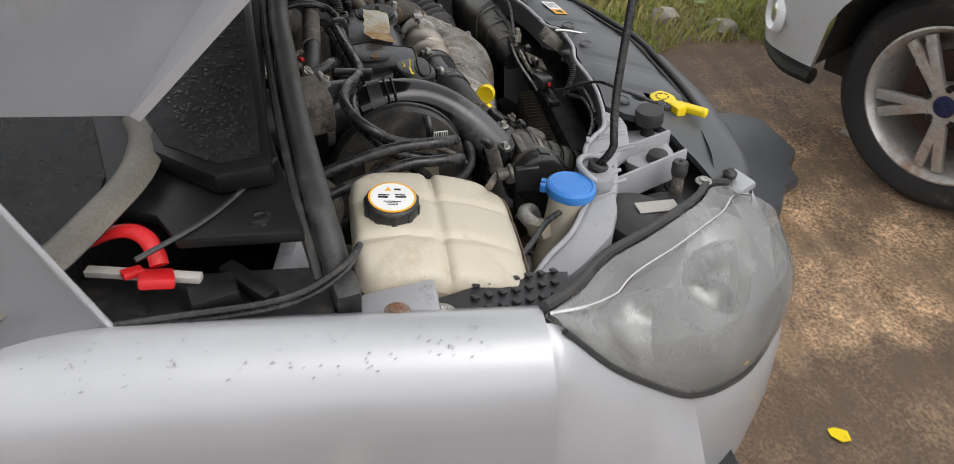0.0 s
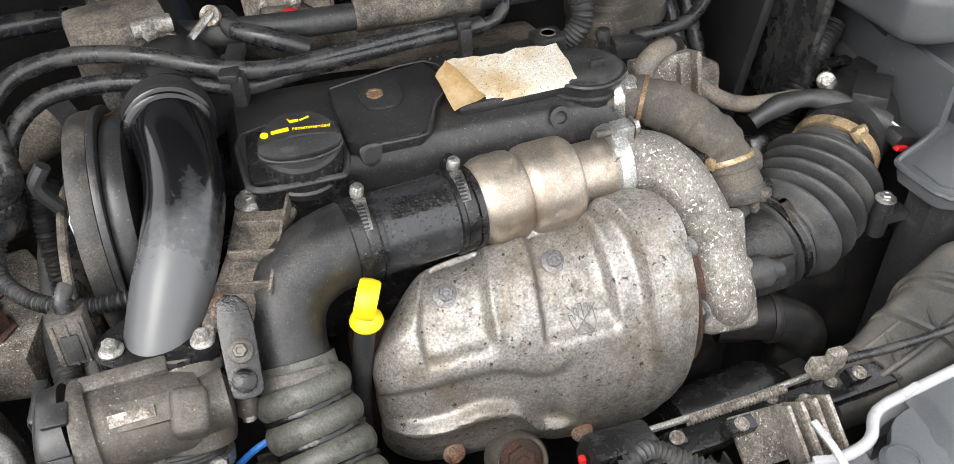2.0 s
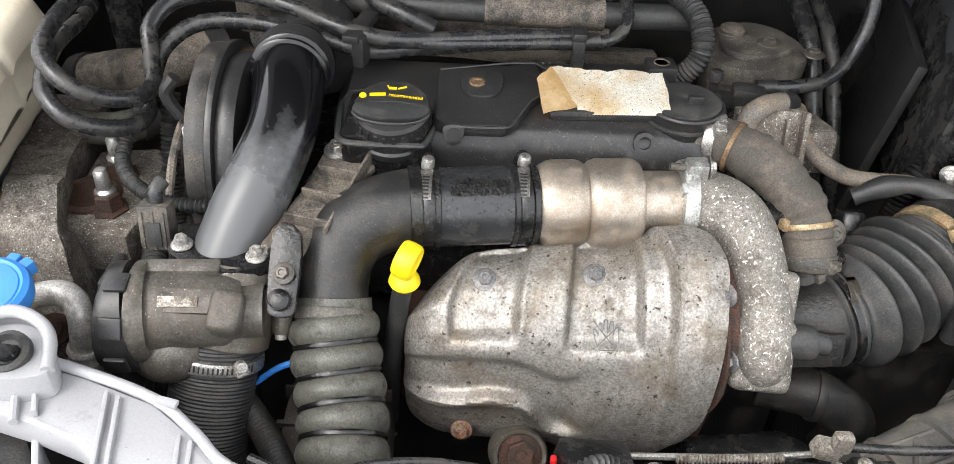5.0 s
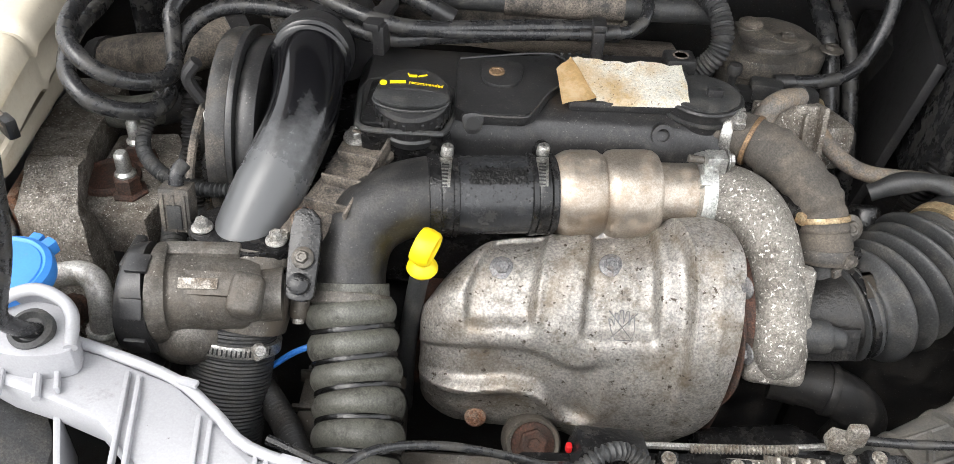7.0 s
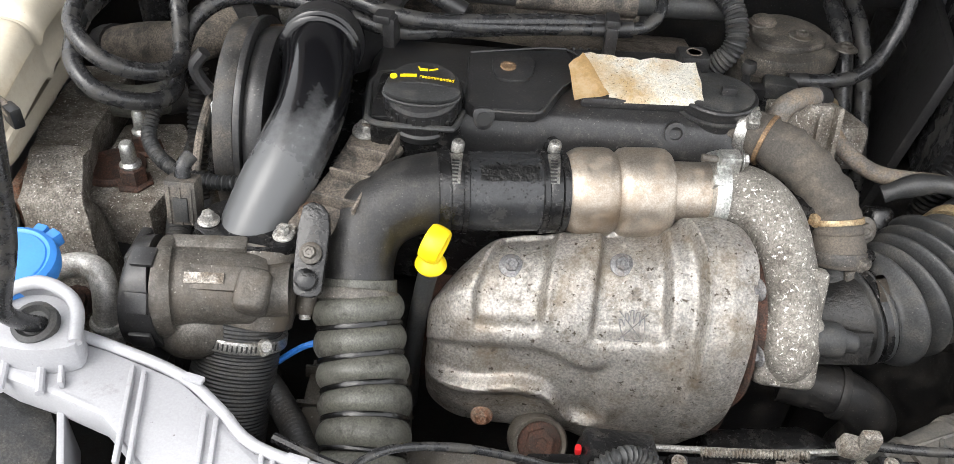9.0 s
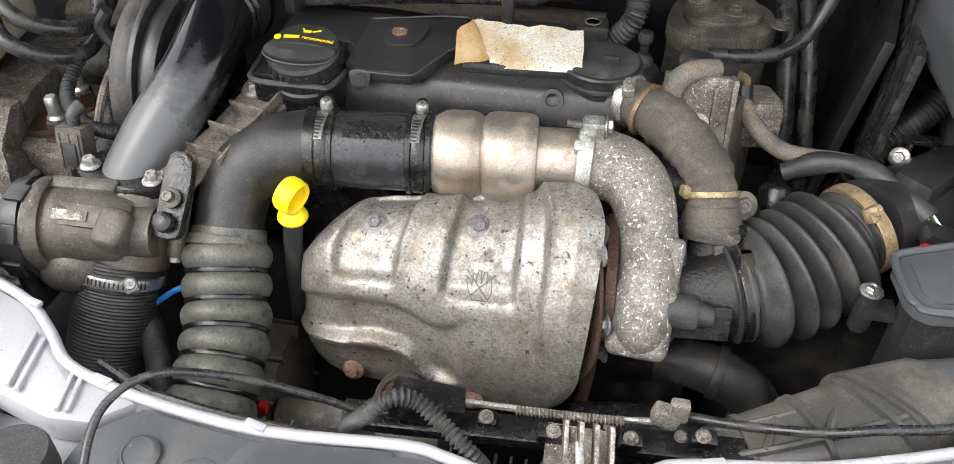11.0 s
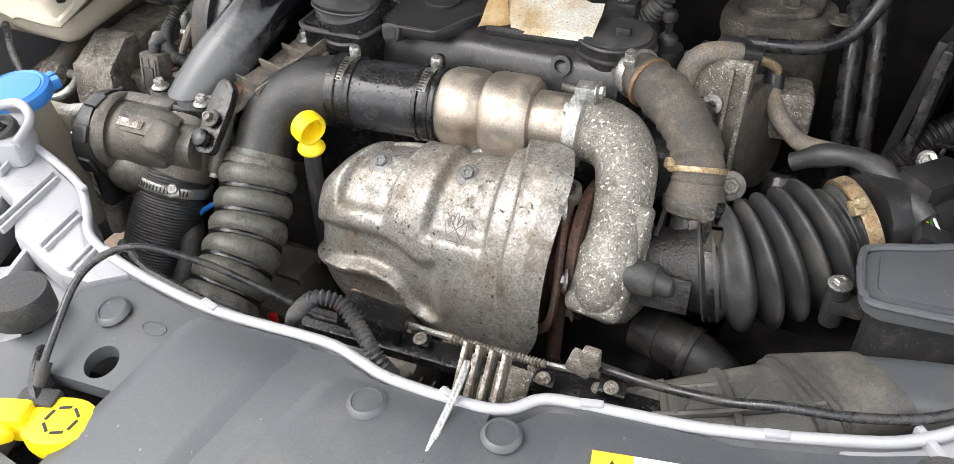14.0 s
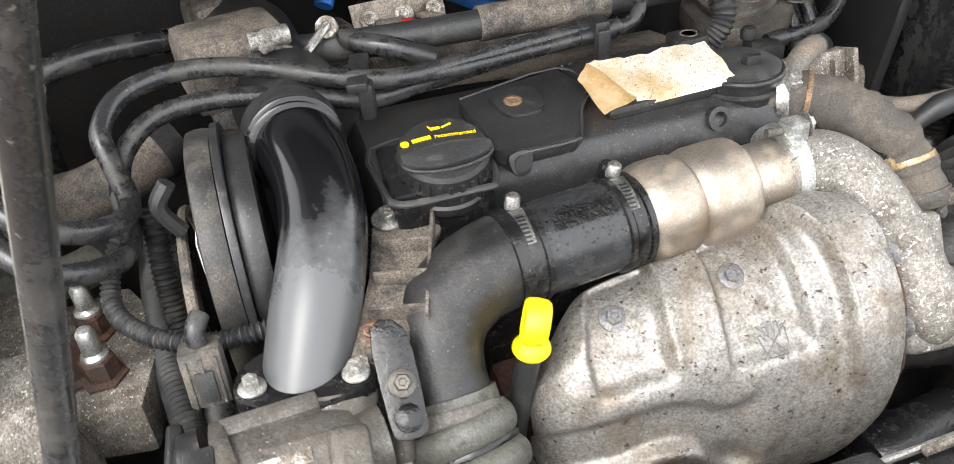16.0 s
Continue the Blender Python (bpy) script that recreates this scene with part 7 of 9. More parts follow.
    clip_band(b, ((0.1165, 0.510, 0.6800), (0.93, 0.30, 0.15)), 0.0432, 0.011, "oily_black", (0.1130, 0.533, 0.7215), (0.1, -0.2, 1))
    part("clip_screw", lathe([(0, 0), (0.0062, 0), (0.0065, 0.003), (0.0060, 0.010), (0.004, 0.0115), (0, 0.0115)], 16, aim((0.1140, 0.536, 0.708), (-0.2, -0.75, 0.6))), "steel", b)
    part("clip_lever", strip_bm([[V((0.1165, 0.510, 0.680)) + V((0.0, -math.sin(a), math.cos(a))) * 0.0452 + V((dx, 0.3 * dx, 0)) for dx in (-0.005, 0.005)] for a in np.linspace(-0.05, 0.55, 7)]), "alloy_dirty", b)
    clip_band(b, ((0.2165, 0.5755, 0.7120), (0.8, 0.56, 0.26)), 0.0415, 0.012, "clip_brass", (0.214, 0.548, 0.750), (0.5, -0.5, 0.6))
    a = thing("air_meter", "black plastic air flow meter with wiring plug", "air meter")
    part("body", tube([(0.222, 0.580, 0.714, 0.0410), (0.250, 0.602, 0.712, 0.043), (0.280, 0.626, 0.708, 0.045), (0.33, 0.67, 0.70, 0.048)], 0.045, 32, 5), "cover_black", a)
    part("sensor_box", block((0.050, 0.034, 0.026), pose(0.268, 0.605, 0.750, 0, 0, 48), 0.004), "cover_black", a)
    part("plug", block((0.032, 0.020, 0.014), pose(0.276, 0.560, 0.727, 10, 20, 12), 0.003), "cover_black", a)
    part("plug_lock", block((0.018, 0.007, 0.006), pose(0.270, 0.549, 0.722, 10, 20, 12), 0.002), "red", a)
    for k, c in enumerate(("yellow", "green", "white_label")):
        part("plug_wire", tube([(0.270 + 0.004 * k, 0.565, 0.733), (0.266 + 0.003 * k, 0.574, 0.738)], 0.0012, 6, 3), c, a)
    lead = thing("wiring_lead", "black sleeved lead across the intake bellows", "cable")
    part("sleeve", tube([(0.268, 0.571, 0.736), (0.250, 0.588, 0.744), (0.228, 0.606, 0.750), (0.205, 0.620, 0.750), (0.180, 0.626, 0.743), (0.155, 0.628, 0.728)], 0.0098, 14, 6, wave=lambda q: 0.0012 * math.sin(q * 130), step=0.003), "rubber", lead)
    x = thing("air_box", "dark plastic air filter box with clipped lid", "air box")
    lid = [(0.226, 0.500), (0.229, 0.464), (0.234, 0.453), (0.246, 0.447), (0.33, 0.457), (0.42, 0.478), (0.52, 0.55), (0.58, 0.66), (0.50, 0.80), (0.32, 0.78), (0.305, 0.66), (0.303, 0.545), (0.27, 0.527), (0.234, 0.512)]
    part("lid", prism(lid, 0.726, 0.742, 0.005), "panel_black", x)
    big = [(0.315, 0.54), (0.42, 0.48), (0.50, 0.55), (0.56, 0.66), (0.49, 0.79), (0.325, 0.77), (0.31, 0.66)]
    part("dome", prism(big, 0.738, 0.785, 0.014), "panel_black", x)
    base = [(0.238, 0.495), (0.241, 0.468), (0.262, 0.458), (0.33, 0.466), (0.42, 0.488), (0.51, 0.56), (0.57, 0.66), (0.49, 0.79), (0.33, 0.77), (0.315, 0.66), (0.315, 0.55)]
    part("box", prism(base, 0.48, 0.728, 0.008), "cover_black", x)
    part("inner_wall", prism([(0.296, 0.540), (0.300, 0.640), (0.306, 0.640), (0.304, 0.540)], 0.70, 0.80, 0.001), "panel_black", x)
    part("screw_post", lathe([(0, -0.04), (0.0085, -0.04), (0.0095, -0.01), (0.0085, 0), (0, 0)], 20, pose(0.217, 0.496, 0.712)), "cover_black", x)
    part("post_ear", block((0.026, 0.018, 0.012), pose(0.226, 0.494, 0.695), 0.003), "cover_black", x)
    bolt(x, (0.217, 0.496, 0.712), (0, 0, 1), 0.0058)
    edge = [(px, py, 0.7425) for px, py in lid[-3:] + lid[:7]]
    part("lid_rim", tube(edge, 0.0032, 8, 5), "panel_black", x)
    part("inset_panel", prism([(0.238, 0.500), (0.240, 0.466), (0.250, 0.457), (0.33, 0.466), (0.405, 0.486), (0.37, 0.535), (0.300, 0.532), (0.270, 0.516)], 0.741, 0.7437, 0.001), "panel_black", x)
    d = thing("intake_duct", "dusty ribbed plastic intake snorkel behind the lip", "intake duct")
    neck = [((0.072, 0.374), (0.080, 0.336), 0.634, 0.018), ((0.125, 0.394), (0.152, 0.334), 0.650, 0.029), ((0.172, 0.413), (0.230, 0.352), 0.661, 0.038), ((0.186, 0.418), (0.252, 0.364), 0.663, 0.040)]
    collar = [((0.176, 0.420), (0.246, 0.362), 0.662, 0.0435), ((0.205, 0.431), (0.270, 0.376), 0.664, 0.0450), ((0.228, 0.440), (0.288, 0.390), 0.665, 0.0455)]
    trunk = [((0.226, 0.438), (0.286, 0.390), 0.666, 0.0420), ((0.28, 0.450), (0.335, 0.400), 0.668, 0.044), ((0.36, 0.470), (0.42, 0.420), 0.668, 0.044), ((0.45, 0.53), (0.51, 0.48), 0.660, 0.044)]
    part("neck", flat_duct(neck), "duct_dust", d, "dust-browned ribbed neck")
    part("collar", flat_duct(collar), "duct_dust", d)
    mids = sorted(((r[0] + f[0]) / 2, z + h * 0.96) for r, f, z, h in neck)
    crown = lambda x: np.interp(x, [q[0] for q in mids], [q[1] for q in mids])
    line = lambda x: np.interp(x, (0.076, 0.138, 0.201, 0.219), (0.355, 0.364, 0.382, 0.391))
    for pts in (((0.100, 0.013), (0.140, 0.014), (0.180, 0.014), (0.222, 0.010)), ((0.108, -0.013), (0.150, -0.014), (0.190, -0.014), (0.226, -0.012)), ((0.132, -0.014), (0.140, 0.014)), ((0.172, -0.014), (0.182, 0.014))):
        pts = [(x, line(x) + dy) for x, dy in pts]
        part("lattice_rib", tube([(x, y, crown(x)) for x, y in pts], 0.0034, 8, 5), "duct_dust", d)
    part("trunk", flat_duct(trunk), "panel_black", d)
    for k, f in enumerate((0.22, 0.45, 0.68, 0.97)):
        i = min(int(f * 3), 2)
        g = f * 3 - i
        mix = lambda p, q, g: tuple((1 - g) * u + g * v for u, v in zip(p, q))
        a, b = neck[i], neck[i + 1]
        one = (mix(a[0], b[0], g), mix(a[1], b[1], g), (1 - g) * a[2] + g * b[2], ((1 - g) * a[3] + g * b[3]) * 1.16)
        sh = lambda s, o: ((s[0][0] + o * 0.8, s[0][1] + o * 0.6), (s[1][0] + o * 0.8, s[1][1] + o * 0.6), s[2], s[3])
        part("rib", flat_duct([one, sh(one, 0.005)]), "duct_dust", d)


def build_throttle_side():
    # glossy charge pipe with its flange
    t = thing("throttle_pipe", "glossy black plastic pipe, lower end painted with dust and sky sheen", "pipe")
    part("pipe", tube([(-0.388, 0.690, 0.812, 0.037), (-0.387, 0.662, 0.820, 0.0345), (-0.384, 0.634, 0.822, 0.032), (-0.380, 0.602, 0.816, 0.0305), (-0.381, 0.572, 0.803, 0.030), (-0.389, 0.544, 0.786, 0.0298), (-0.401, 0.518, 0.765, 0.0298), (-0.414, 0.492, 0.738, 0.029), (-0.423, 0.474, 0.717, 0.028)], 0.03, 32, 8), "pipe_dust_sheen", t)
    part("collar", tube([(-0.388, 0.676, 0.817, 0.0385), (-0.387, 0.656, 0.8210, 0.0365)], 0.04, 32, 3), "cover_black", t)
    for s in (0.0, 0.011):
        part("collar_ring", lathe([(0.0342, -0.002), (0.0368, 0), (0.0342, 0.002)], 32, aim((-0.3862, 0.652 - s, 0.8212), (-0.08, 1, -0.10))), "pipe_gloss", t)
    part("flange", prism(round_outline([(-0.455, 0.470), (-0.455, 0.500), (-0.43, 0.515), (-0.40, 0.508), (-0.375, 0.485), (-0.375, 0.462), (-0.41, 0.452)], 4), 0.736, 0.752, 0.003), "oily_black", t)
    for p in ((-0.447, 0.480, 0.753), (-0.384, 0.470, 0.753)):
        bolt(t, p, (0, -0.05, 1), 0.0055, height=0.009)
    # bracket plate
    b = thing("pipe_bracket", "dusty black bracket plate bolted beside the pipe", "bracket")
    pl = [(-0.385, 0.485), (-0.352, 0.470), (-0.335, 0.520), (-0.300, 0.575), (-0.318, 0.610), (-0.345, 0.600), (-0.360, 0.545)]
    part("plate", prism(pl, 0.750, 0.757, 0.002, m=Matrix.Translation((0, 0.5, 0.753)) @ Matrix.Rotation(radians(14), 4, "X") @ Matrix.Translation((0, -0.5, -0.753))), "dusty_black", b)
    lo, hi = V((-0.352, 0.502, 0.762)), V((-0.318, 0.590, 0.784))
    for f in (0.02, 0.32, 0.62, 0.90):
        p = lo.lerp(hi, f)
        part("stiffener", block((0.038, 0.0026, 0.016), pose(p.x + 0.002, p.y, p.z, 10, 0, -14), 0.0008), "dusty_black", b)
    a, c = lo + V((0.020, -0.010, -0.002)), hi + V((0.016, -0.006, 0))
    part("stiffener", block(((c - a).length, 0.0026, 0.015), Matrix.Translation((a + c) / 2) @ (c - a).to_track_quat("X", "Z").to_matrix().to_4x4(), 0.0008), "dusty_black", b)
    bolt(b, (-0.367, 0.496, 0.757), (0, -0.2, 1), 0.0068, "rust_bolt")
    bolt(b, (-0.336, 0.588, 0.780), (0, -0.2, 1), 0.0072, "steel", height=0.009)
    tab = prism(round_outline([(-0.009, -0.046), (0.009, -0.046), (0.012, -0.03), (0.011, 0.02), (-0.010, 0.024), (-0.012, -0.03)], 3), 0, 0.010, 0.003, m=Matrix.Translation((-0.360, 0.472, 0.750)) @ Matrix.Rotation(radians(42), 4, "X"))
    part("mounting_tab", tab, "oily_black", b)
    bolt(b, (-0.359, 0.452, 0.752), (0, -0.65, 0.75), 0.0055, "alloy_dirty", height=0.008)
    part("tab_lump", lathe([(0, 0), (0.009, 0), (0.0085, 0.006), (0.005, 0.008), (0, 0.008)], 16, aim((-0.360, 0.436, 0.738), (0, -0.65, 0.75))), "oily_black", b)
    # throttle body
    e = thing("air_throttle", "grimy cast alloy throttle body with motor", "throttle body", base=(0.009, 0, -0.003))
    part("motor", tube([(-0.482, 0.436, 0.722, 0.041), (-0.474, 0.4365, 0.722, 0.0405), (-0.471, 0.437, 0.722, 0.034), (-0.462, 0.4375, 0.723, 0.033), (-0.455, 0.438, 0.723, 0.0315), (-0.425, 0.441, 0.723, 0.030), (-0.412, 0.442, 0.722, 0.029), (-0.408, 0.443, 0.721, 0.024), (-0.385, 0.446, 0.720, 0.022)], 0.03, 32, 3), "alloy_dirty", e)
    part("lower_lobe", tube([(-0.484, 0.425, 0.692, 0.020), (-0.466, 0.425, 0.690, 0.027), (-0.448, 0.428, 0.692, 0.025), (-0.436, 0.432, 0.698, 0.014)], 0.025, 24, 4), "alloy_dirty", e)
    part("flat_pad", block((0.052, 0.020, 0.006), pose(-0.440, 0.424, 0.7465, 32, 0, 2), 0.002), "alloy_dirty", e)
    part("hex_lump", block((0.026, 0.034, 0.032), pose(-0.408, 0.424, 0.735, 30, 8, 0), 0.008, 3), "alloy_dirty", e)
    part("top_ridge", block((0.060, 0.014, 0.012), pose(-0.448, 0.455, 0.752, 10, 0, 4), 0.004), "alloy_dirty", e)
    part("top_flange", prism(round_outline([(-0.458, 0.462), (-0.452, 0.505), (-0.40, 0.512), (-0.372, 0.492), (-0.372, 0.462), (-0.41, 0.452)], 3), 0.724, 0.737, 0.003), "oily_black", e)
    part("gear_cover", tube([(-0.506, 0.434, 0.716, 0.030), (-0.503, 0.434, 0.716, 0.039), (-0.498, 0.434, 0.716, 0.0425), (-0.484, 0.436, 0.717, 0.0430)], 0.04, 34, 3, flat=1.08), "cover_black", e)
    part("cover_skirt", block((0.016, 0.072, 0.090), pose(-0.496, 0.438, 0.688, 0, 0, -2), 0.010, 3), "cover_black", e)
    part("cover_lump", block((0.010, 0.040, 0.046), pose(-0.506, 0.456, 0.726, 0, 0, -2), 0.004, 3), "cover_black", e)
    for y, z in ((0.405, 0.655), (0.405, 0.728), (0.470, 0.655)):
        part("cover_screw", lathe([(0, 0), (0.0042, 0), (0.004, 0.003), (0, 0.003)], 10, aim((-0.503, y, z), (-1, 0, 0))), "steel", e)
    for an in (-0.2, 0.55, 1.35):
        cy, cz = 0.435 - 0.0445 * math.cos(an), 0.716 + 0.047 * math.sin(an)
        part("cover_clip", block((0.017, 0.004, 0.017), aim((-0.488, cy, cz), (0, -math.sin(an), -math.cos(an))), 0.0015), "cover_black", e)
    part("bore", tube([(-0.412, 0.482, 0.735, 0.034), (-0.416, 0.458, 0.705, 0.035), (-0.420, 0.444, 0.684, 0.034)], 0.034, 30, 4), "alloy_dirty", e)
    for x, y, z0, x1, y1, z1 in ((-0.397, 0.438, 0.690, -0.389, 0.472, 0.750), (-0.375, 0.446, 0.694, -0.370, 0.478, 0.748), (-0.452, 0.470, 0.700, -0.452, 0.478, 0.748)):
        part("bolt_column", tube([(x, y, z0, 0.0075), (x + (x1 - x) * 0.15, y + (y1 - y) * 0.15, z0 + (z1 - z0) * 0.15, 0.0085), (x1, y1, z1, 0.0085)], 0.0085, 14, 3), "alloy_dirty", e)
        part("column_tip", lathe([(0, 0), (0.005, 0), (0.005, 0.005), (0, 0.006)], 12, aim((x, y, z0), (0, -0.5, -0.8))), "steel", e)
    bolt(e, (-0.388, 0.476, 0.752), (0, -0.2, 1), 0.0050, height=0.009)
    part("flat_label", block((0.030, 0.0085, 0.001), pose(-0.443, 0.4205, 0.7495, 32, 0, 4), 0), "latch_steel", e, "small worn metal label")
    plug = part("plug", block((0.026, 0.020, 0.040), pose(-0.483, 0.504, 0.757, -12, 0, 0), 0.003), "pump_dusty", e)
    part("plug_latch", block((0.012, 0.004, 0.022), pose(-0.483, 0.4935, 0.754, -12, 0, 0), 0.001), "rubber", plug)
    for k in range(3):
        part("plug_rib", block((0.002, 0.003, 0.034), pose(-0.492 + 0.009 * k, 0.4940, 0.757, -12, 0, 0), 0.0006), "pump_dusty", plug)
    part("plug_seal", tube([(-0.483, 0.508, 0.777), (-0.482, 0.512, 0.786), (-0.478, 0.520, 0.790)], 0.0065, 12, 4), "hose_black", plug)
    # ribbed hose below
    r = thing("ribbed_hose", "black finely ribbed hose with a steel clip", "hose")
    part("hose", tube([(-0.4195, 0.448, 0.682), (-0.423, 0.430, 0.652), (-0.428, 0.408, 0.618), (-0.433, 0.382, 0.575), (-0.438, 0.36, 0.54)], 0.0350, 34, 8, wave=lambda s: 0.0005 * math.sin(s * 2 * math.pi / 0.0032), step=0.0006), "rubber", r)
    clip_band(r, ((-0.4212, 0.439, 0.667), (-0.1, -0.5, -0.86)), 0.0380, 0.010, "steel", (-0.392, 0.412, 0.682), (0.5, -0.7, 0.5))
    axis = V((-0.1, -0.5, -0.86)).normalized()
    e1 = V((0, -0.86, 0.5)).normalized()
    e2 = axis.cross(e1).normalized()
    for k in range(22):
        a = radians(-62 + 5.4 * k)
        n = e1 * math.cos(a) + e2 * math.sin(a)
        m = Matrix.Translation(V((-0.4212, 0.439, 0.667)) + n * 0.0397) @ Matrix((tuple(e1 * -math.sin(a) + e2 * math.cos(a)), tuple(axis), tuple(n))).transposed().to_4x4()
        part("clip_slot", block((0.0014, 0.0055, 0.0005), m, 0), "black_ink", r)
    for s in (-0.014, 0.012):
        part("paint_mark", tube([V((-0.448, 0.416, 0.664)) + V((0, 0.008, 0.014)) * (s / 0.014), V((-0.430, 0.408, 0.662)) + V((0, 0.008, 0.014)) * (s / 0.014)], 0.0016, 6, 3), "white_label", r)
    # dipstick
    d = thing("dipstick", "bright yellow dipstick handle on a dark tube", "dipstick")
    m = aim((-0.2635, 0.477, 0.7500), (0.87, -0.32, -0.22))
    part("loop", lathe([(0.0112, -0.0065), (0.0140, -0.0082), (0.0156, -0.0060), (0.0162, 0), (0.0156, 0.0060), (0.0140, 0.0082), (0.0112, 0.0065), (0.0106, 0), (0.0112, -0.0065)], 32, m), "yellow", d)
    part("collar", lathe([(0, 0), (0.0120, 0), (0.0135, 0.003), (0.0128, 0.006), (0.008, 0.011), (0, 0.012)], 24, aim((-0.2665, 0.480, 0.722), (0.05, -0.05, 1))), "yellow", d)
    part("tube", tube([(-0.2665, 0.480, 0.724), (-0.272, 0.484, 0.690), (-0.280, 0.492, 0.62), (-0.285, 0.50, 0.52)], 0.0085, 16, 5), "rubber", d)
    # timing cover
    c = thing("timing_cover", "dusty black timing belt cover with paper stickers", "timing cover")
    arch = round_outline([(0.575, 0.60), (0.556, 0.68), (0.546, 0.735), (0.552, 0.780), (0.572, 0.815), (0.606, 0.838), (0.65, 0.844), (0.705, 0.820), (0.745, 0.765), (0.755, 0.68), (0.75, 0.60)], 4)
    toX = Matrix(((0, 0, 1, 0), (1, 0, 0, 0), (0, 1, 0, 0), (0, 0, 0, 1)))
    part("outer_shell", prism(arch, -0.464, -0.444, 0.007, toX), "timing_black", c)
    part("inner_shell", prism([(y * 0.97 + 0.019, z * 0.985 + 0.006) for y, z in arch], -0.439, -0.420, 0.006, toX), "cover_black", c)
    part("joint_flange", prism([(y * 1.02 - 0.012, z * 1.006 - 0.003) for y, z in arch], -0.4445, -0.4385, 0.001, toX), "cover_black", c)
    part("barcode_label", block((0.0008, 0.034, 0.024), pose(-0.4650, 0.588, 0.793, 0, 0, 0), 0), "white_label", c, "white barcode label")
    for k in range(9):
        part("bar", block((0.0006, 0.0014 + 0.001 * (k % 3 == 0), 0.015), pose(-0.4656, 0.573 + 0.0034 * k, 0.796), 0), "black_ink", c)
    rows = [[(-0.4660, y, 0.722), (-0.4672, y, 0.700), (-0.4660, y + 0.004, 0.676 + 0.004 * math.sin(y * 90))] for y in np.linspace(0.600, 0.690, 8)]
    part("brown_edge", strip_bm(rows), "paper_brown", c, "brown peeled edge of the sticker")
    rows = [[(-0.4666, y, 0.788 - 0.3 * max(0, y - 0.65)), (-0.4676 + 0.0006 * math.sin(y * 260), y, 0.760), (-0.4672 - 0.0006 * math.sin(y * 200), y, 0.735), (-0.4666, y - 0.003, 0.708 + 0.003 * math.sin(y * 120))] for y in np.linspace(0.588, 0.700, 12)]
    part("paper_sticker", strip_bm(rows), "paper_cream", c, "creased cream paper sticker")
    part("hose_hook", tube([(-0.475, 0.600, 0.80), (-0.485, 0.600, 0.822), (-0.475, 0.602, 0.838)], 0.006, 8, 5), "cover_black", c)
    part("pulley_rim", tube([(-0.478, 0.62 + 0.09 * math.cos(a), 0.70 + 0.09 * math.sin(a)) for a in np.linspace(0.3, 2.6, 12)], 0.004, 8, 3), "dusty_black", c)


BLUE_ARMS = (((-0.235, 0.93, 0.855), (-0.280, 0.925, 0.866), (-0.314, 0.920, 0.872)), ((-0.240, 0.927, 0.848), (-0.295, 0.920, 0.854), (-0.318, 0.910, 0.845), (-0.328, 0.900, 0.833)),
             ((-0.235, 0.93, 0.855), (-0.150, 0.94, 0.826), (-0.067, 0.95, 0.799)), ((-0.217, 0.92, 0.829), (-0.150, 0.92, 0.794), (-0.087, 0.92, 0.776)), ((-0.087, 0.92, 0.776), (-0.105, 0.910, 0.768), (-0.127, 0.900, 0.757)))


CONDUIT_LOW = [(-0.535, 0.800, 0.690), (-0.530, 0.768, 0.692), (-0.525, 0.70, 0.693), (-0.520, 0.641, 0.691), (-0.510, 0.573, 0.685), (-0.500, 0.520, 0.668), (-0.495, 0.49, 0.64)]


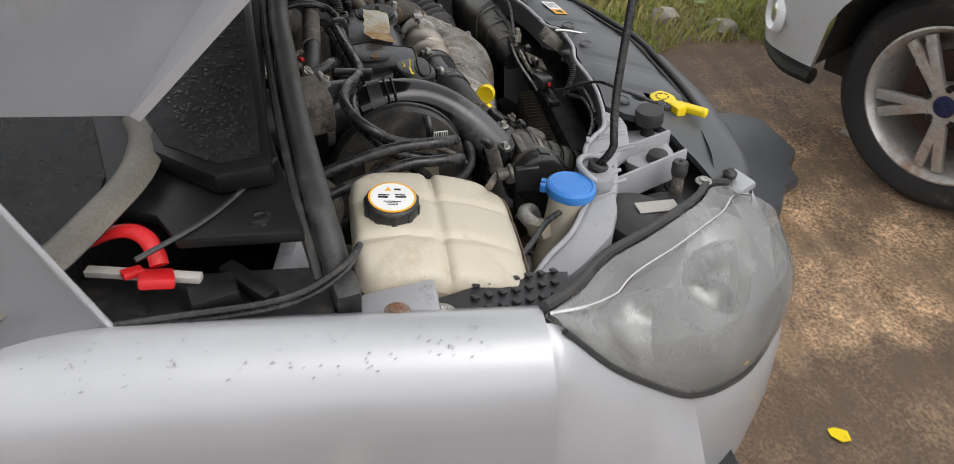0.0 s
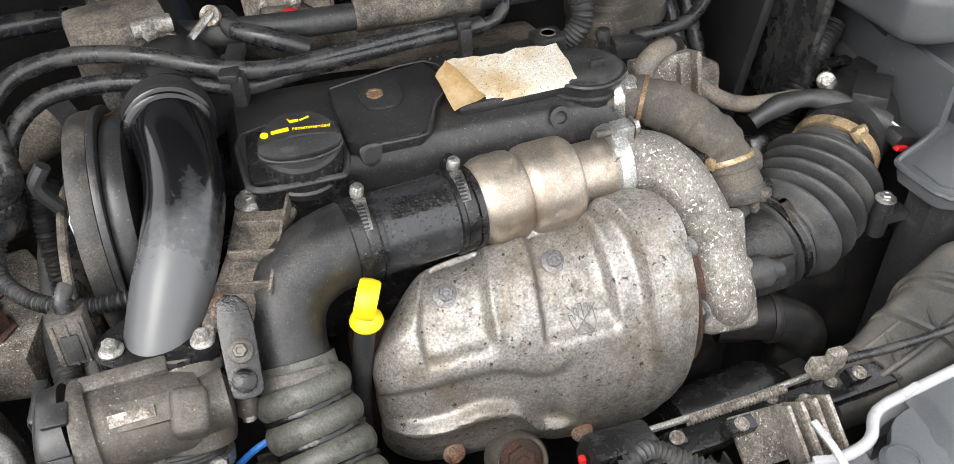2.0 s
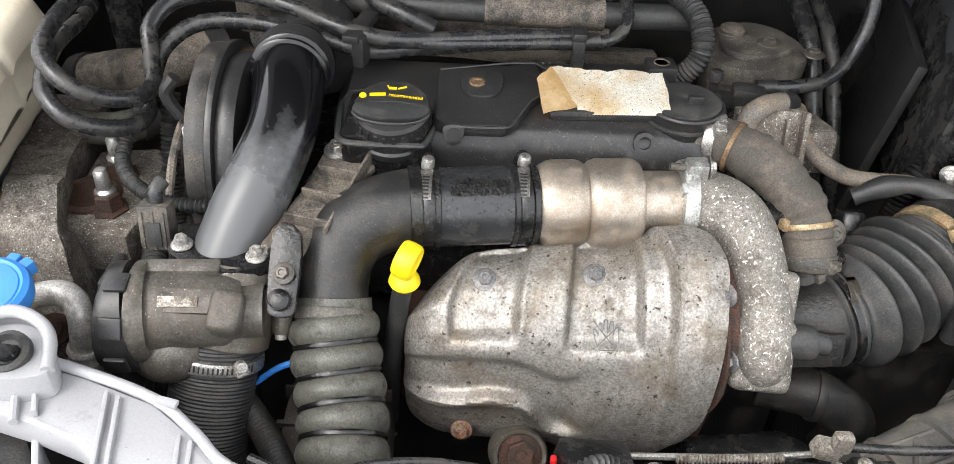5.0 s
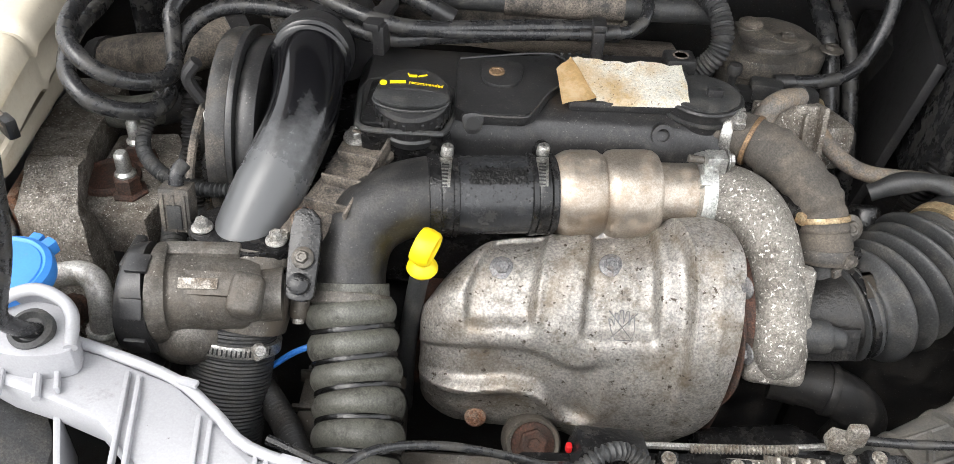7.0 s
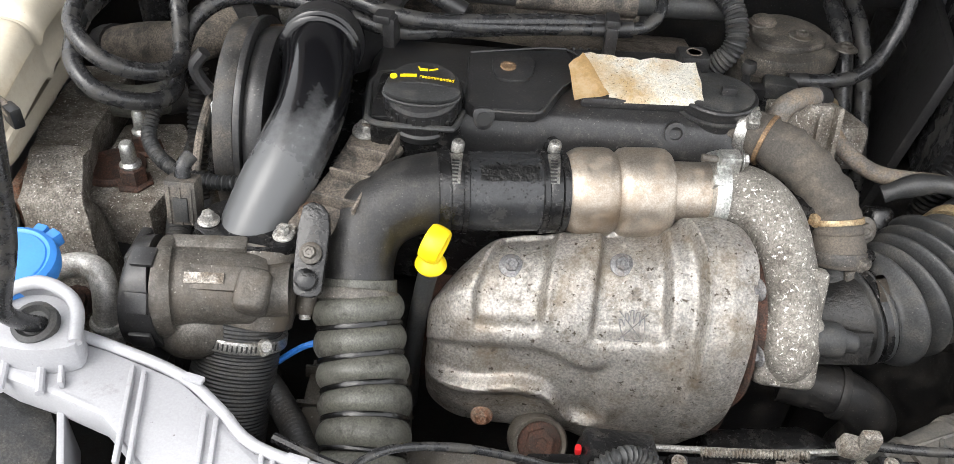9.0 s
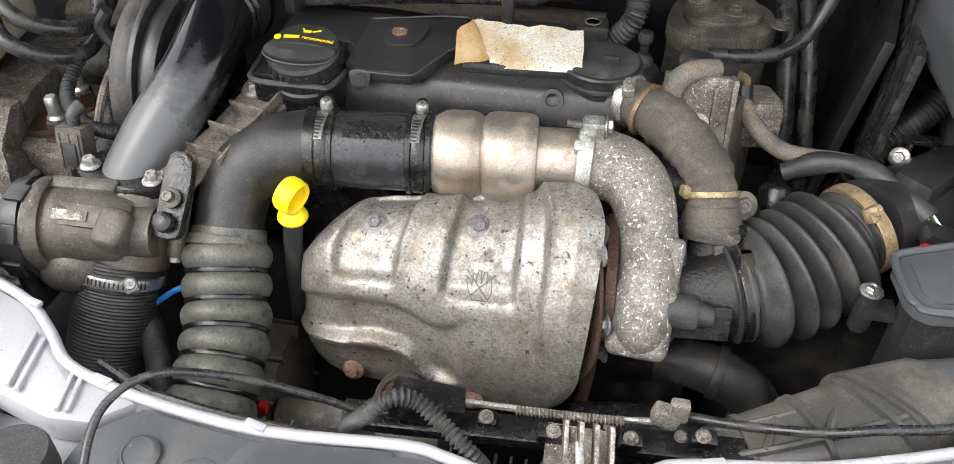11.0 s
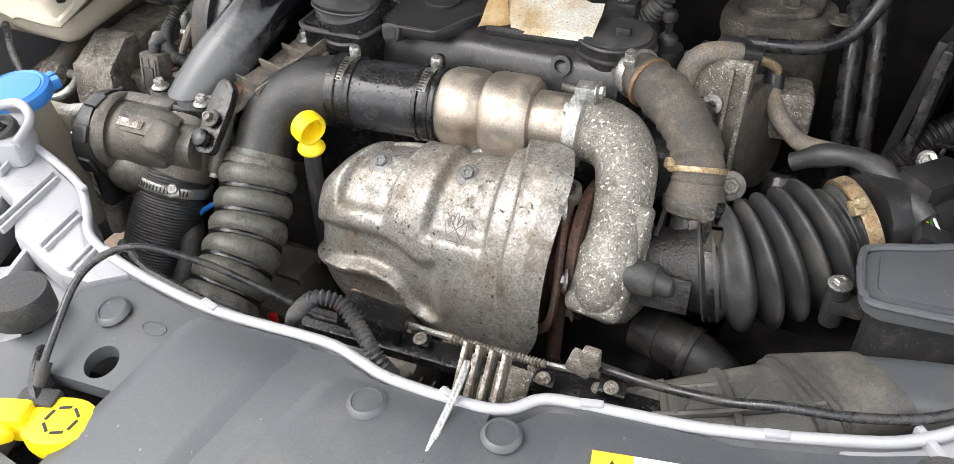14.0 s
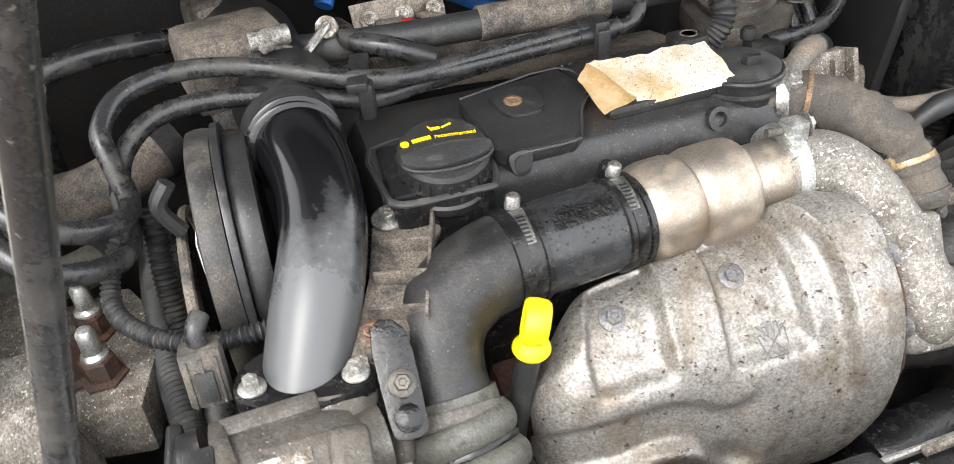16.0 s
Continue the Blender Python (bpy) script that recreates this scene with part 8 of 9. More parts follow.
def build_hoses():
    ridge = lambda s: 0.0011 * math.sin(s * 2 * math.pi / 0.0042)
    def hose(pts, r, label, mat="hose_black", wave=None, name="hose", group="coolant hoses"):
        bm = tube(pts, r, 16, 8, wave=wave, step=0.0009 if wave else None)
        if not wave:
            th = thing(name, label, "hose", group)
            part("tube", bm, mat, th)
            for a, b in ((pts[0], pts[1]), (pts[-1], pts[-2])):
                a, b = V(a[:3]), V(b[:3])
                d = (b - a).normalized()
                part("end_sleeve", tube([a, a + d * 0.010, a + d * 0.020], r * 1.14, 14, 2), "cover_black", th)
            return th
        return solo(name, bm, mat, label, "hose" if name == "hose" else "conduit", group)
    hose([(-0.115, 0.722, 0.836), (-0.180, 0.712, 0.838), (-0.25, 0.698, 0.838), (-0.300, 0.690, 0.840), (-0.345, 0.694, 0.848), (-0.40, 0.712, 0.860), (-0.455, 0.718, 0.866), (-0.500, 0.705, 0.862), (-0.519, 0.680, 0.848),
          (-0.515, 0.658, 0.829), (-0.508, 0.635, 0.817), (-0.507, 0.614, 0.814), (-0.516, 0.594, 0.819), (-0.530, 0.580, 0.827), (-0.547, 0.572, 0.838), (-0.566, 0.578, 0.849), (-0.581, 0.595, 0.858), (-0.588, 0.622, 0.862), (-0.594, 0.67, 0.862), (-0.61, 0.76, 0.845), (-0.63, 0.84, 0.82)], 0.0078, "long black coolant hose looping round the timing cover")
    hose([(-0.095, 0.735, 0.826), (-0.17, 0.722, 0.828), (-0.27, 0.704, 0.826), (-0.32, 0.696, 0.824), (-0.37, 0.700, 0.834), (-0.43, 0.706, 0.843), (-0.480, 0.700, 0.842), (-0.508, 0.680, 0.828), (-0.516, 0.655, 0.808), (-0.512, 0.628, 0.795), (-0.514, 0.604, 0.790), (-0.526, 0.585, 0.794),
          (-0.543, 0.570, 0.804), (-0.562, 0.566, 0.816), (-0.580, 0.580, 0.828), (-0.590, 0.606, 0.835), (-0.598, 0.65, 0.838), (-0.615, 0.74, 0.82), (-0.64, 0.82, 0.80)], 0.0078, "black coolant hose doubled back below its twin")
    hose([(-0.117, 0.714, 0.834), (-0.19, 0.705, 0.834), (-0.25, 0.694, 0.836), (-0.31, 0.690, 0.838)], 0.006, "thin black pipe over the rocker cover")
    hose([(-0.117, 0.714, 0.834), (-0.085, 0.718, 0.838), (-0.070, 0.735, 0.850), (-0.072, 0.77, 0.862), (-0.08, 0.82, 0.86)], 0.0062, "thin black pipe rising behind the rocker cover")
    hose([(-0.26, 0.730, 0.832), (-0.29, 0.735, 0.846), (-0.32, 0.755, 0.850), (-0.33, 0.79, 0.85)], 0.009, "short black hose bent behind the pipes")
    c = thing("hose_separator", "black plastic hose separator clip", "clip")
    part("bar", block((0.016, 0.060, 0.008), pose(-0.327, 0.700, 0.846, 0, 0, -12), 0.002), "cover_black", c)
    part("upright", block((0.012, 0.020, 0.030), pose(-0.325, 0.682, 0.832, 0, 0, -12), 0.003), "cover_black", c)
    part("saddle", block((0.020, 0.016, 0.016), pose(-0.328, 0.712, 0.838, 0, 0, -12), 0.003), "cover_black", c)
    c2 = thing("pipe_clip", "black plastic pipe clip on the rocker cover", "clip")
    part("stem", block((0.012, 0.012, 0.040), pose(-0.118, 0.705, 0.822), 0.003), "cover_black", c2)
    part("jaw", block((0.014, 0.022, 0.010), pose(-0.118, 0.714, 0.843), 0.003), "cover_black", c2)
    rl = thing("fuel_rail", "dark steel rail tube behind the rocker cover", "pipe")
    part("tube", tube([(-0.42, 0.800, 0.838), (-0.30, 0.766, 0.842), (-0.125, 0.762, 0.842), (0.0, 0.766, 0.842)], 0.013, 18, 6), "rubber", rl)
    part("sleeve", tube([(-0.21, 0.763, 0.842), (-0.09, 0.762, 0.842)], 0.0155, 18, 4), "dusty_black", rl)
    sh = thing("rear_shield", "dusty flat heat plate behind the rocker cover", "plate")
    rows = []
    for k in range(12):
        x = -0.29 + 0.024 * k
        rows.append([(x, 0.735, 0.800 + 0.002 * math.sin(k)), (x, 0.765, 0.796), (x, 0.80, 0.786 + 0.003 * math.sin(k * 1.3)), (x, 0.83, 0.775)])
    part("plate", strip_bm(rows), "back_plate", sh)
    co = thing("corrugated_conduit", "black corrugated conduit rising to the connector", "conduit", "conduits")
    part("conduit", tube([(-0.015, 0.715, 0.800), (0.000, 0.714, 0.820), (0.004, 0.722, 0.838), (-0.004, 0.745, 0.858), (-0.03, 0.78, 0.87), (-0.06, 0.83, 0.87)], 0.0105, 14, 8, wave=ridge, step=0.0009), "rubber", co)
    bs = thing("ball_stud", "black ball stud standing on the head", "stud")
    part("stem", lathe([(0.010, -0.03), (0.010, 0.0), (0.007, 0.004), (0.004, 0.006), (0.004, 0.016), (0.0065, 0.018), (0.0075, 0.023), (0.006, 0.028), (0, 0.030)], 20, pose(0.015, 0.692, 0.795)), "deep_black", bs)
    part("boot", lathe([(0.020, 0), (0.021, 0.01), (0.017, 0.022), (0.010, 0.026), (0, 0.026)], 24, pose(0.014, 0.690, 0.765)), "deep_black", bs)
    lp = thing("corrugated_conduit", "black corrugated conduit looping below the timing cover", "conduit", "conduits")
    part("conduit", tube([(-0.512, 0.640, 0.800), (-0.527, 0.620, 0.780), (-0.534, 0.602, 0.764), (-0.531, 0.583, 0.755), (-0.514, 0.562, 0.750), (-0.488, 0.545, 0.748), (-0.458, 0.535, 0.750), (-0.42, 0.535, 0.752)], 0.0062, 14, 8, wave=ridge, step=0.0009), "rubber", lp)
    lp2 = thing("corrugated_conduit", "black corrugated conduit hanging beside the timing cover", "conduit", "conduits")
    part("conduit", tube([(-0.497, 0.640, 0.80), (-0.500, 0.620, 0.75), (-0.497, 0.595, 0.70), (-0.49, 0.57, 0.65)], 0.0082, 14, 8, wave=ridge, step=0.0009), "deep_black", lp2)
    hose(CONDUIT_LOW, 0.011, "thick black corrugated conduit below the timing cover", "rubber", lambda s: 0.0012 * math.sin(s * 2 * math.pi / 0.0045), "corrugated_conduit", "conduits")
    hose([(x + 0.02, y + 0.012, z - 0.008) for x, y, z in CONDUIT_LOW], 0.013, "smooth black hose beside the corrugated conduit", "hose_black")
    # rear bank of dark hoses and brackets
    mf = thing("intake_manifold", "dark dusty plastic intake manifold and valve", "manifold")
    part("body", tube([(-0.372, 0.700, 0.812, 0.042), (-0.38, 0.74, 0.812, 0.045), (-0.40, 0.79, 0.815, 0.048), (-0.41, 0.86, 0.82, 0.05)], 0.045, 26, 6), "cover_black", mf)
    part("valve", block((0.085, 0.070, 0.060), pose(-0.420, 0.775, 0.845, 0, 0, 12), 0.010), "dusty_black", mf)
    clip_band(mf, ((-0.398, 0.752, 0.815), (-0.2, 1, 0.02)), 0.0475, 0.012, "steel", (-0.392, 0.742, 0.866), (0.3, -0.4, 1))
    part("bright_fitting", tube([(-0.405, 0.745, 0.868), (-0.372, 0.752, 0.868)], 0.008, 14, 3), "steel", mf)
    part("actuator", block((0.07, 0.05, 0.05), pose(-0.42, 0.875, 0.845, 0, 0, 20), 0.012), "dusty_black", mf)
    part("brass_sensor", lathe([(0.011, 0), (0.011, 0.016), (0.006, 0.018), (0.006, 0.010), (0, 0.010)], 18, aim((-0.432, 0.690, 0.812), (-0.6, -0.7, 0.3))), "gold", mf)
    part("lever", tube([(-0.36, 0.75, 0.85), (-0.345, 0.765, 0.858), (-0.337, 0.772, 0.862)], 0.004, 8, 4), "steel", mf)
    sk = thing("lever_ring", "bright steel ring on the lever end", "ring")
    part("ring", lathe([(0.005, 0), (0.0095, 0), (0.0100, 0.003), (0.0095, 0.006), (0.005, 0.006), (0.005, 0)], 24, aim((-0.338, 0.772, 0.858), (-0.3, -0.7, 0.6))), "latch_steel", sk)
    part("core", lathe([(0, 0.002), (0.006, 0.002), (0.006, 0.005), (0, 0.005)], 18, aim((-0.338, 0.772, 0.858), (-0.3, -0.7, 0.6))), "black_ink", sk)
    for pts, r, mat, lab in (
            ([(-0.30, 0.90, 0.86), (-0.22, 0.86, 0.862), (-0.16, 0.84, 0.855), (-0.10, 0.86, 0.84), (-0.08, 0.92, 0.82)], 0.013, "rubber", "black heater hose behind the engine"),
            ([(-0.40, 0.86, 0.80), (-0.33, 0.83, 0.80), (-0.25, 0.83, 0.79), (-0.16, 0.86, 0.78), (-0.05, 0.90, 0.77)], 0.016, "dusty_black", "dusty heater hose low behind the engine"),
            ([(-0.55, 0.72, 0.72), (-0.585, 0.69, 0.725), (-0.63, 0.70, 0.72), (-0.67, 0.72, 0.70)], 0.017, "rubber_grey", "grey hose passing behind the tank bracket"),
            ([(-0.49, 0.80, 0.77), (-0.55, 0.76, 0.76), (-0.60, 0.775, 0.745), (-0.66, 0.80, 0.72)], 0.024, "dusty_black", "thick dusty hose behind the tank bracket"),
            ([(-0.62, 0.82, 0.83), (-0.55, 0.84, 0.845), (-0.48, 0.86, 0.84), (-0.44, 0.90, 0.82)], 0.011, "hose_black", "black hose behind the tank"),
            ([(0.188, 0.835, 0.885), (0.196, 0.815, 0.860), (0.196, 0.803, 0.832), (0.186, 0.792, 0.805), (0.170, 0.778, 0.786), (0.146, 0.764, 0.777), (0.115, 0.757, 0.775), (0.080, 0.757, 0.772)], 0.0075, "hose_black", "black vacuum hose arching to the pump"),
            ([(0.116, 0.722, 0.766), (0.118, 0.708, 0.752), (0.128, 0.688, 0.741), (0.144, 0.670, 0.733), (0.160, 0.652, 0.734), (0.185, 0.642, 0.738), (0.212, 0.640, 0.738), (0.235, 0.630, 0.735)], 0.0085, "pale_hose", "thin black hose beside the intake bellows"),
            ([(0.040, 0.650, 0.735), (0.042, 0.656, 0.765), (0.047, 0.664, 0.788), (0.060, 0.672, 0.797), (0.080, 0.686, 0.794), (0.097, 0.700, 0.786)], 0.0105, "pale_hose", "grey cloth hose bent over the pump")):
        hose(pts, r, lab, mat)
    pf = thing("pipe_fitting", "small brass-coloured pipe fitting", "fitting")
    part("pipe", tube([(0.095, 0.699, 0.787), (0.108, 0.708, 0.780), (0.117, 0.714, 0.772), (0.117, 0.716, 0.762)], 0.0048, 10, 5), "clip_brass", pf)
    # blue bracket at the bulkhead
    rc = thing("wiring_clip", "small red-tabbed wiring clip behind the pipes", "clip")
    part("body", block((0.030, 0.016, 0.014), pose(-0.280, 0.790, 0.842, 0, 10, 20), 0.003), "dusty_black", rc)
    part("tab", block((0.012, 0.007, 0.006), pose(-0.268, 0.780, 0.848, 0, 10, 30), 0.0015), "red", rc)
    vb = thing("valve_bracket", "dusty metal bracket with bolts behind the manifold", "bracket")
    part("plate", block((0.090, 0.004, 0.045), pose(-0.265, 0.835, 0.830, -25, 0, 8), 0.001), "back_plate", vb)
    part("arm", block((0.012, 0.060, 0.004), pose(-0.235, 0.805, 0.838, -8, 0, 20), 0.001), "back_plate", vb)
    for x in (-0.295, -0.262, -0.232):
        bolt(vb, (x, 0.828, 0.838), (0, -0.9, 0.4), 0.0055, "latch_steel")
    for k in range(4):
        hose([(-0.36 + 0.012 * k, 0.93, 0.85), (-0.30 + 0.016 * k, 0.885 - 0.008 * k, 0.846 + 0.004 * k), (-0.22 + 0.02 * k, 0.868 + 0.006 * k, 0.838), (-0.13 + 0.02 * k, 0.885, 0.825 - 0.006 * k), (-0.06, 0.93, 0.81)], 0.0035 + 0.0008 * (k % 2), "thin black wire bundle strand behind the engine", name="wire", group="rear wires")
    bl = thing("blue_bracket", "bright blue plastic pipe bracket by the bulkhead", "bracket")
    part("disc", lathe([(0, 0), (0.026, 0), (0.028, 0.004), (0.027, 0.014), (0.018, 0.018), (0.016, 0.016), (0, 0.016)], 28, aim((-0.230, 0.928, 0.848), (-0.45, -0.65, 0.55))), "blue_hose", bl)
    for pts in BLUE_ARMS:
        part("arm", tube(pts, 0.011, 12, 4, flat=0.8), "blue_hose", bl)


def build_pump_side():
    v = thing("vacuum_pump", "dirty dark vacuum pump with bolted lid", "pump", base=(-0.006, 0.026, 0.008))
    out = round_outline([(0.045, 0.800), (0.060, 0.768), (0.098, 0.760), (0.135, 0.775), (0.160, 0.800), (0.155, 0.850), (0.110, 0.880), (0.060, 0.860)], 4)
    part("lid", prism(out, 0.745, 0.770, 0.007), "pump_dusty", v)
    part("raised_lid", prism([(x * 0.72 + 0.029, y * 0.72 + 0.232) for x, y in out], 0.768, 0.778, 0.004), "pump_dusty", v)
    part("body", prism([(x * 0.95 + 0.005, y * 0.95 + 0.041) for x, y in out], 0.66, 0.747, 0.004), "alloy_dirty", v)
    for x, y in ((0.165, 0.802), (0.075, 0.835), (0.115, 0.81)):
        bolt(v, (x, y, 0.771 if x > 0.15 else 0.778), (0, 0, 1), 0.008, "alloy_dirty")
    part("knob", lathe([(0, 0), (0.014, 0), (0.014, 0.006), (0.011, 0.008), (0, 0.008)], 20, pose(0.080, 0.838, 0.776)), "dusty_black", v)
    e = thing("engine_end", "speckled cast alloy end of the cylinder head", "casting", base=(-0.004, -0.014, 0.012))
    part("face", block((0.062, 0.016, 0.135), pose(0.072, 0.668, 0.718, -19, 0, 0), 0.003), "cast_alloy", e)
    part("edge_plate", block((0.005, 0.030, 0.14), pose(0.1045, 0.662, 0.718, -19, 0, 0), 0.001), "cast_alloy", e)
    part("groove_plate", block((0.004, 0.024, 0.13), pose(0.089, 0.663, 0.714, -19, 0, 0), 0.001), "cast_alloy", e)
    part("under_block", block((0.08, 0.05, 0.10), pose(0.070, 0.640, 0.62, 0, 0, 0), 0.008), "alloy_dirty", e)
    part("lug", block((0.09, 0.06, 0.05), pose(0.115, 0.735, 0.715, -10, 0, 10), 0.010), "cast_alloy", e)
    part("pump_gear", lathe([(0, 0), (0.045, 0), (0.05, 0.006), (0.05, 0.03), (0, 0.03)], 30, aim((0.095, 0.70, 0.70), (1, -0.3, 0.2))), "alloy_dirty", e)
    part("screw", lathe([(0, 0), (0.010, 0), (0.0095, 0.003), (0.004, 0.0035), (0.003, 0.002), (0, 0.002)], 20, aim((0.077, 0.6650, 0.745), (0, -0.94, 0.33))), "steel", e)
    bolt(e, (0.118, 0.575, 0.722), (0.2, -0.8, 0.5), 0.008, "alloy_dirty")
    s = thing("sensor_plug", "black wiring plug beside the breather", "plug")
    part("shell", block((0.034, 0.022, 0.020), pose(0.070, 0.747, 0.768, 0, 0, -8), 0.004), "rubber", s)
    part("socket", block((0.018, 0.016, 0.016), pose(0.046, 0.742, 0.764, 0, 0, -8), 0.003), "cover_black", s)
    th = thing("thermostat_housing", "dark plastic thermostat housing with green seal", "housing")
    part("body", tube([(0.12, 0.63, 0.62), (0.145, 0.60, 0.66), (0.155, 0.59, 0.69)], 0.022, 20, 4), "deep_black", th)
    part("seal_ring", lathe([(0.007, 0), (0.0105, 0), (0.0105, 0.004), (0.007, 0.004), (0.007, 0)], 24, aim((0.150, 0.604, 0.686), (0.2, -0.3, 0.9))), "green", th)
    part("spigot", lathe([(0, 0), (0.0105, 0), (0.0105, 0.012), (0.015, 0.014), (0.015, 0.030), (0.012, 0.034), (0, 0.034)], 24, aim((0.150, 0.600, 0.691), (0.0, 0.5, 0.9))), "oily_black", th)
    part("pipe_below", tube([(0.10, 0.59, 0.66), (0.118, 0.585, 0.67), (0.135, 0.60, 0.68)], 0.020, 20, 4), "cloth_hose", th)
    # battery box
    b = thing("battery_box", "matte black battery box by the bulkhead", "battery box")
    part("case", block((0.33, 0.24, 0.24), pose(0.44, 0.93, 0.62), 0.012), "deep_black", b)
    part("lid", block((0.30, 0.22, 0.02), pose(0.45, 0.93, 0.80, 0, 0, 0), 0.008), "panel_black", b)
    part("side_wall", block((0.012, 0.22, 0.26), pose(0.262, 0.88, 0.67, 0, 8, -14), 0.004), "cover_black", b)
    part("front_shield", prism(round_outline([(0.262, 0.62), (0.268, 0.58), (0.30, 0.565), (0.36, 0.57), (0.50, 0.66), (0.52, 0.80), (0.42, 0.84), (0.275, 0.80)], 4), 0.815, 0.868, 0.014, seg=3), "panel_black", b)
    part("shield_wall", block((0.010, 0.26, 0.17), pose(0.272, 0.80, 0.75, 0, 4, -12), 0.004), "hose_black", b)
    for k, (x, r) in enumerate(((0.172, 0.011), (0.196, 0.009))):
        solo("hose", tube([(x - 0.01, 0.93, 0.80), (x, 0.87, 0.765), (x + 0.012, 0.82, 0.68), (x + 0.02, 0.79, 0.60), (x + 0.02, 0.78, 0.50)], r, 14, 6), "hose_black", "dark hose dropping beside the battery box", "hose", "coolant hoses")
    ridge = lambda s: 0.0013 * math.sin(s * 2 * math.pi / 0.005)
    lo = thing("corrugated_conduit", "black corrugated conduit beside the air box", "conduit", "conduits")
    part("conduit", tube([(0.30, 0.72, 0.77), (0.285, 0.71, 0.755), (0.255, 0.69, 0.735), (0.235, 0.68, 0.70), (0.23, 0.68, 0.64)], 0.013, 16, 8, wave=ridge, step=0.001), "deep_black", lo)
    br = thing("cable_bracket", "black bracket beside the air meter", "bracket")
    for dx in (0, 0.022):
        part("leg", block((0.004, 0.012, 0.085), pose(0.268 + dx, 0.672, 0.705, -15, 8, 0), 0.001), "oily_black", br)
    part("top", block((0.036, 0.012, 0.006), pose(0.282, 0.682, 0.745), 0.002), "oily_black", br)
    bolt(br, (0.262, 0.664, 0.735), (-0.5, -0.7, 0.4), 0.006)
    y = thing("yellow_tab", "small yellow plastic clip on the carrier", "clip")
    part("star", prism([(0.02 * math.cos(a) * (1 if k % 2 else 0.5), 0.02 * math.sin(a) * (1 if k % 2 else 0.5)) for k, a in enumerate(np.linspace(0, 2 * math.pi, 13)[:-1])], 0, 0.01, 0.002, pose(0.345, 0.445, 0.716)), "yellow", y)


def build_tank_side():
    t = thing("coolant_tank", "cream plastic coolant expansion tank", "coolant tank", base=(-0.002, -0.018, 0.016))
    cx, cy, sx, sy = -0.730, 0.641, 0.208, 0.205
    nx, ny = 40, 48
    bm = bmesh.new()
    def top(u, v):
        z = 0.840 + 0.022 * v - 0.026 * max(0, -u) ** 2.2 - 0.022 * max(0, -v) ** 2.2 - 0.014 * max(0, v) ** 3 - 0.010 * max(0, u) ** 3
        z -= 0.010 * math.exp(-((v + 0.02) / 0.055) ** 2) * (0.35 + 0.65 * abs(u))
        for g in (-0.42, 0.30):
            z -= 0.006 * math.exp(-((u - g) / 0.05) ** 2)
        return z
    g = []
    for i in range(nx + 1):
        row = []
        for j in range(ny + 1):
            u, v = 2 * i / nx - 1, 2 * j / ny - 1
            k = (abs(u) ** 8 + abs(v) ** 8) ** (1 / 8)
            m = max(abs(u), abs(v), 1e-6)
            sq = m / max(k, 1e-6)
            edge = max(0, (m - 0.86) / 0.14)
            row.append(bm.verts.new((cx + sx / 2 * u * sq, cy + sy / 2 * v * sq, top(u, v) - 0.022 * (1 - math.sqrt(max(0, 1 - edge ** 2))))))
        g.append(row)
    for a, b in zip(g, g[1:]):
        for j in range(ny):
            bm.faces.new((a[j], a[j + 1], b[j + 1], b[j]))
    ring = [g[i][0] for i in range(nx + 1)] + [g[nx][j] for j in range(1, ny + 1)] + [g[i][ny] for i in range(nx - 1, -1, -1)] + [g[0][j] for j in range(ny - 1, 0, -1)]
    prev = ring
    for dz, sc in ((-0.020, 1.004), (-0.042, 1.0), (-0.046, 1.022), (-0.052, 1.022), (-0.055, 0.995)):
        nxt = [bm.verts.new((cx + (v.co.x - cx) * sc, cy + (v.co.y - cy) * sc, 0.790 + (v.co.z - 0.80) * 0.7 + 0.036 + dz)) for v in ring]
        for k in range(len(ring)):
            bm.faces.new((prev[k], prev[(k + 1) % len(ring)], nxt[(k + 1) % len(ring)], nxt[k]))
        prev = nxt
    bm.faces.new(prev)
    part("upper_half", bm, "tank_plastic", t)
    part("lower_half", block((sx * 0.94, sy * 0.93, 0.080), pose(cx - 0.006, cy + 0.006, 0.764, 8, 0, 0), 0.026, 5, 1.0), "tank_plastic", t)
    m = pose(-0.727, 0.694, 0.838, 6, -4, 0)
    cap = part("cap", lathe([(0, 0), (0.0315, 0), (0.0325, 0.002), (0.0325, 0.022), (0.031, 0.026), (0.028, 0.028), (0, 0.0285)], 48, m), "cover_black", t, "black screw cap")
    for k in range(10):
        a = 2 * math.pi * k / 10
        part("grip_rib", block((0.003, 0.007, 0.020), m @ Matrix.Translation((0.0325 * math.cos(a), 0.0325 * math.sin(a), 0.012)) @ Matrix.Rotation(a, 4, "Z"), 0.001), "cover_black", cap)
    part("yellow_ring", lathe([(0.026, 0), (0.0285, 0), (0.0285, 0.0006), (0.026, 0.0006), (0.026, 0)], 40, m @ Matrix.Translation((0, 0, 0.0286))), "label_yellow", cap)
    part("white_disc", lathe([(0, 0), (0.026, 0), (0.026, 0.0006), (0, 0.0006)], 40, m @ Matrix.Translation((0, 0, 0.0287))), "white_label", cap)
    rot = m @ Matrix.Rotation(radians(-96), 4, "Z")
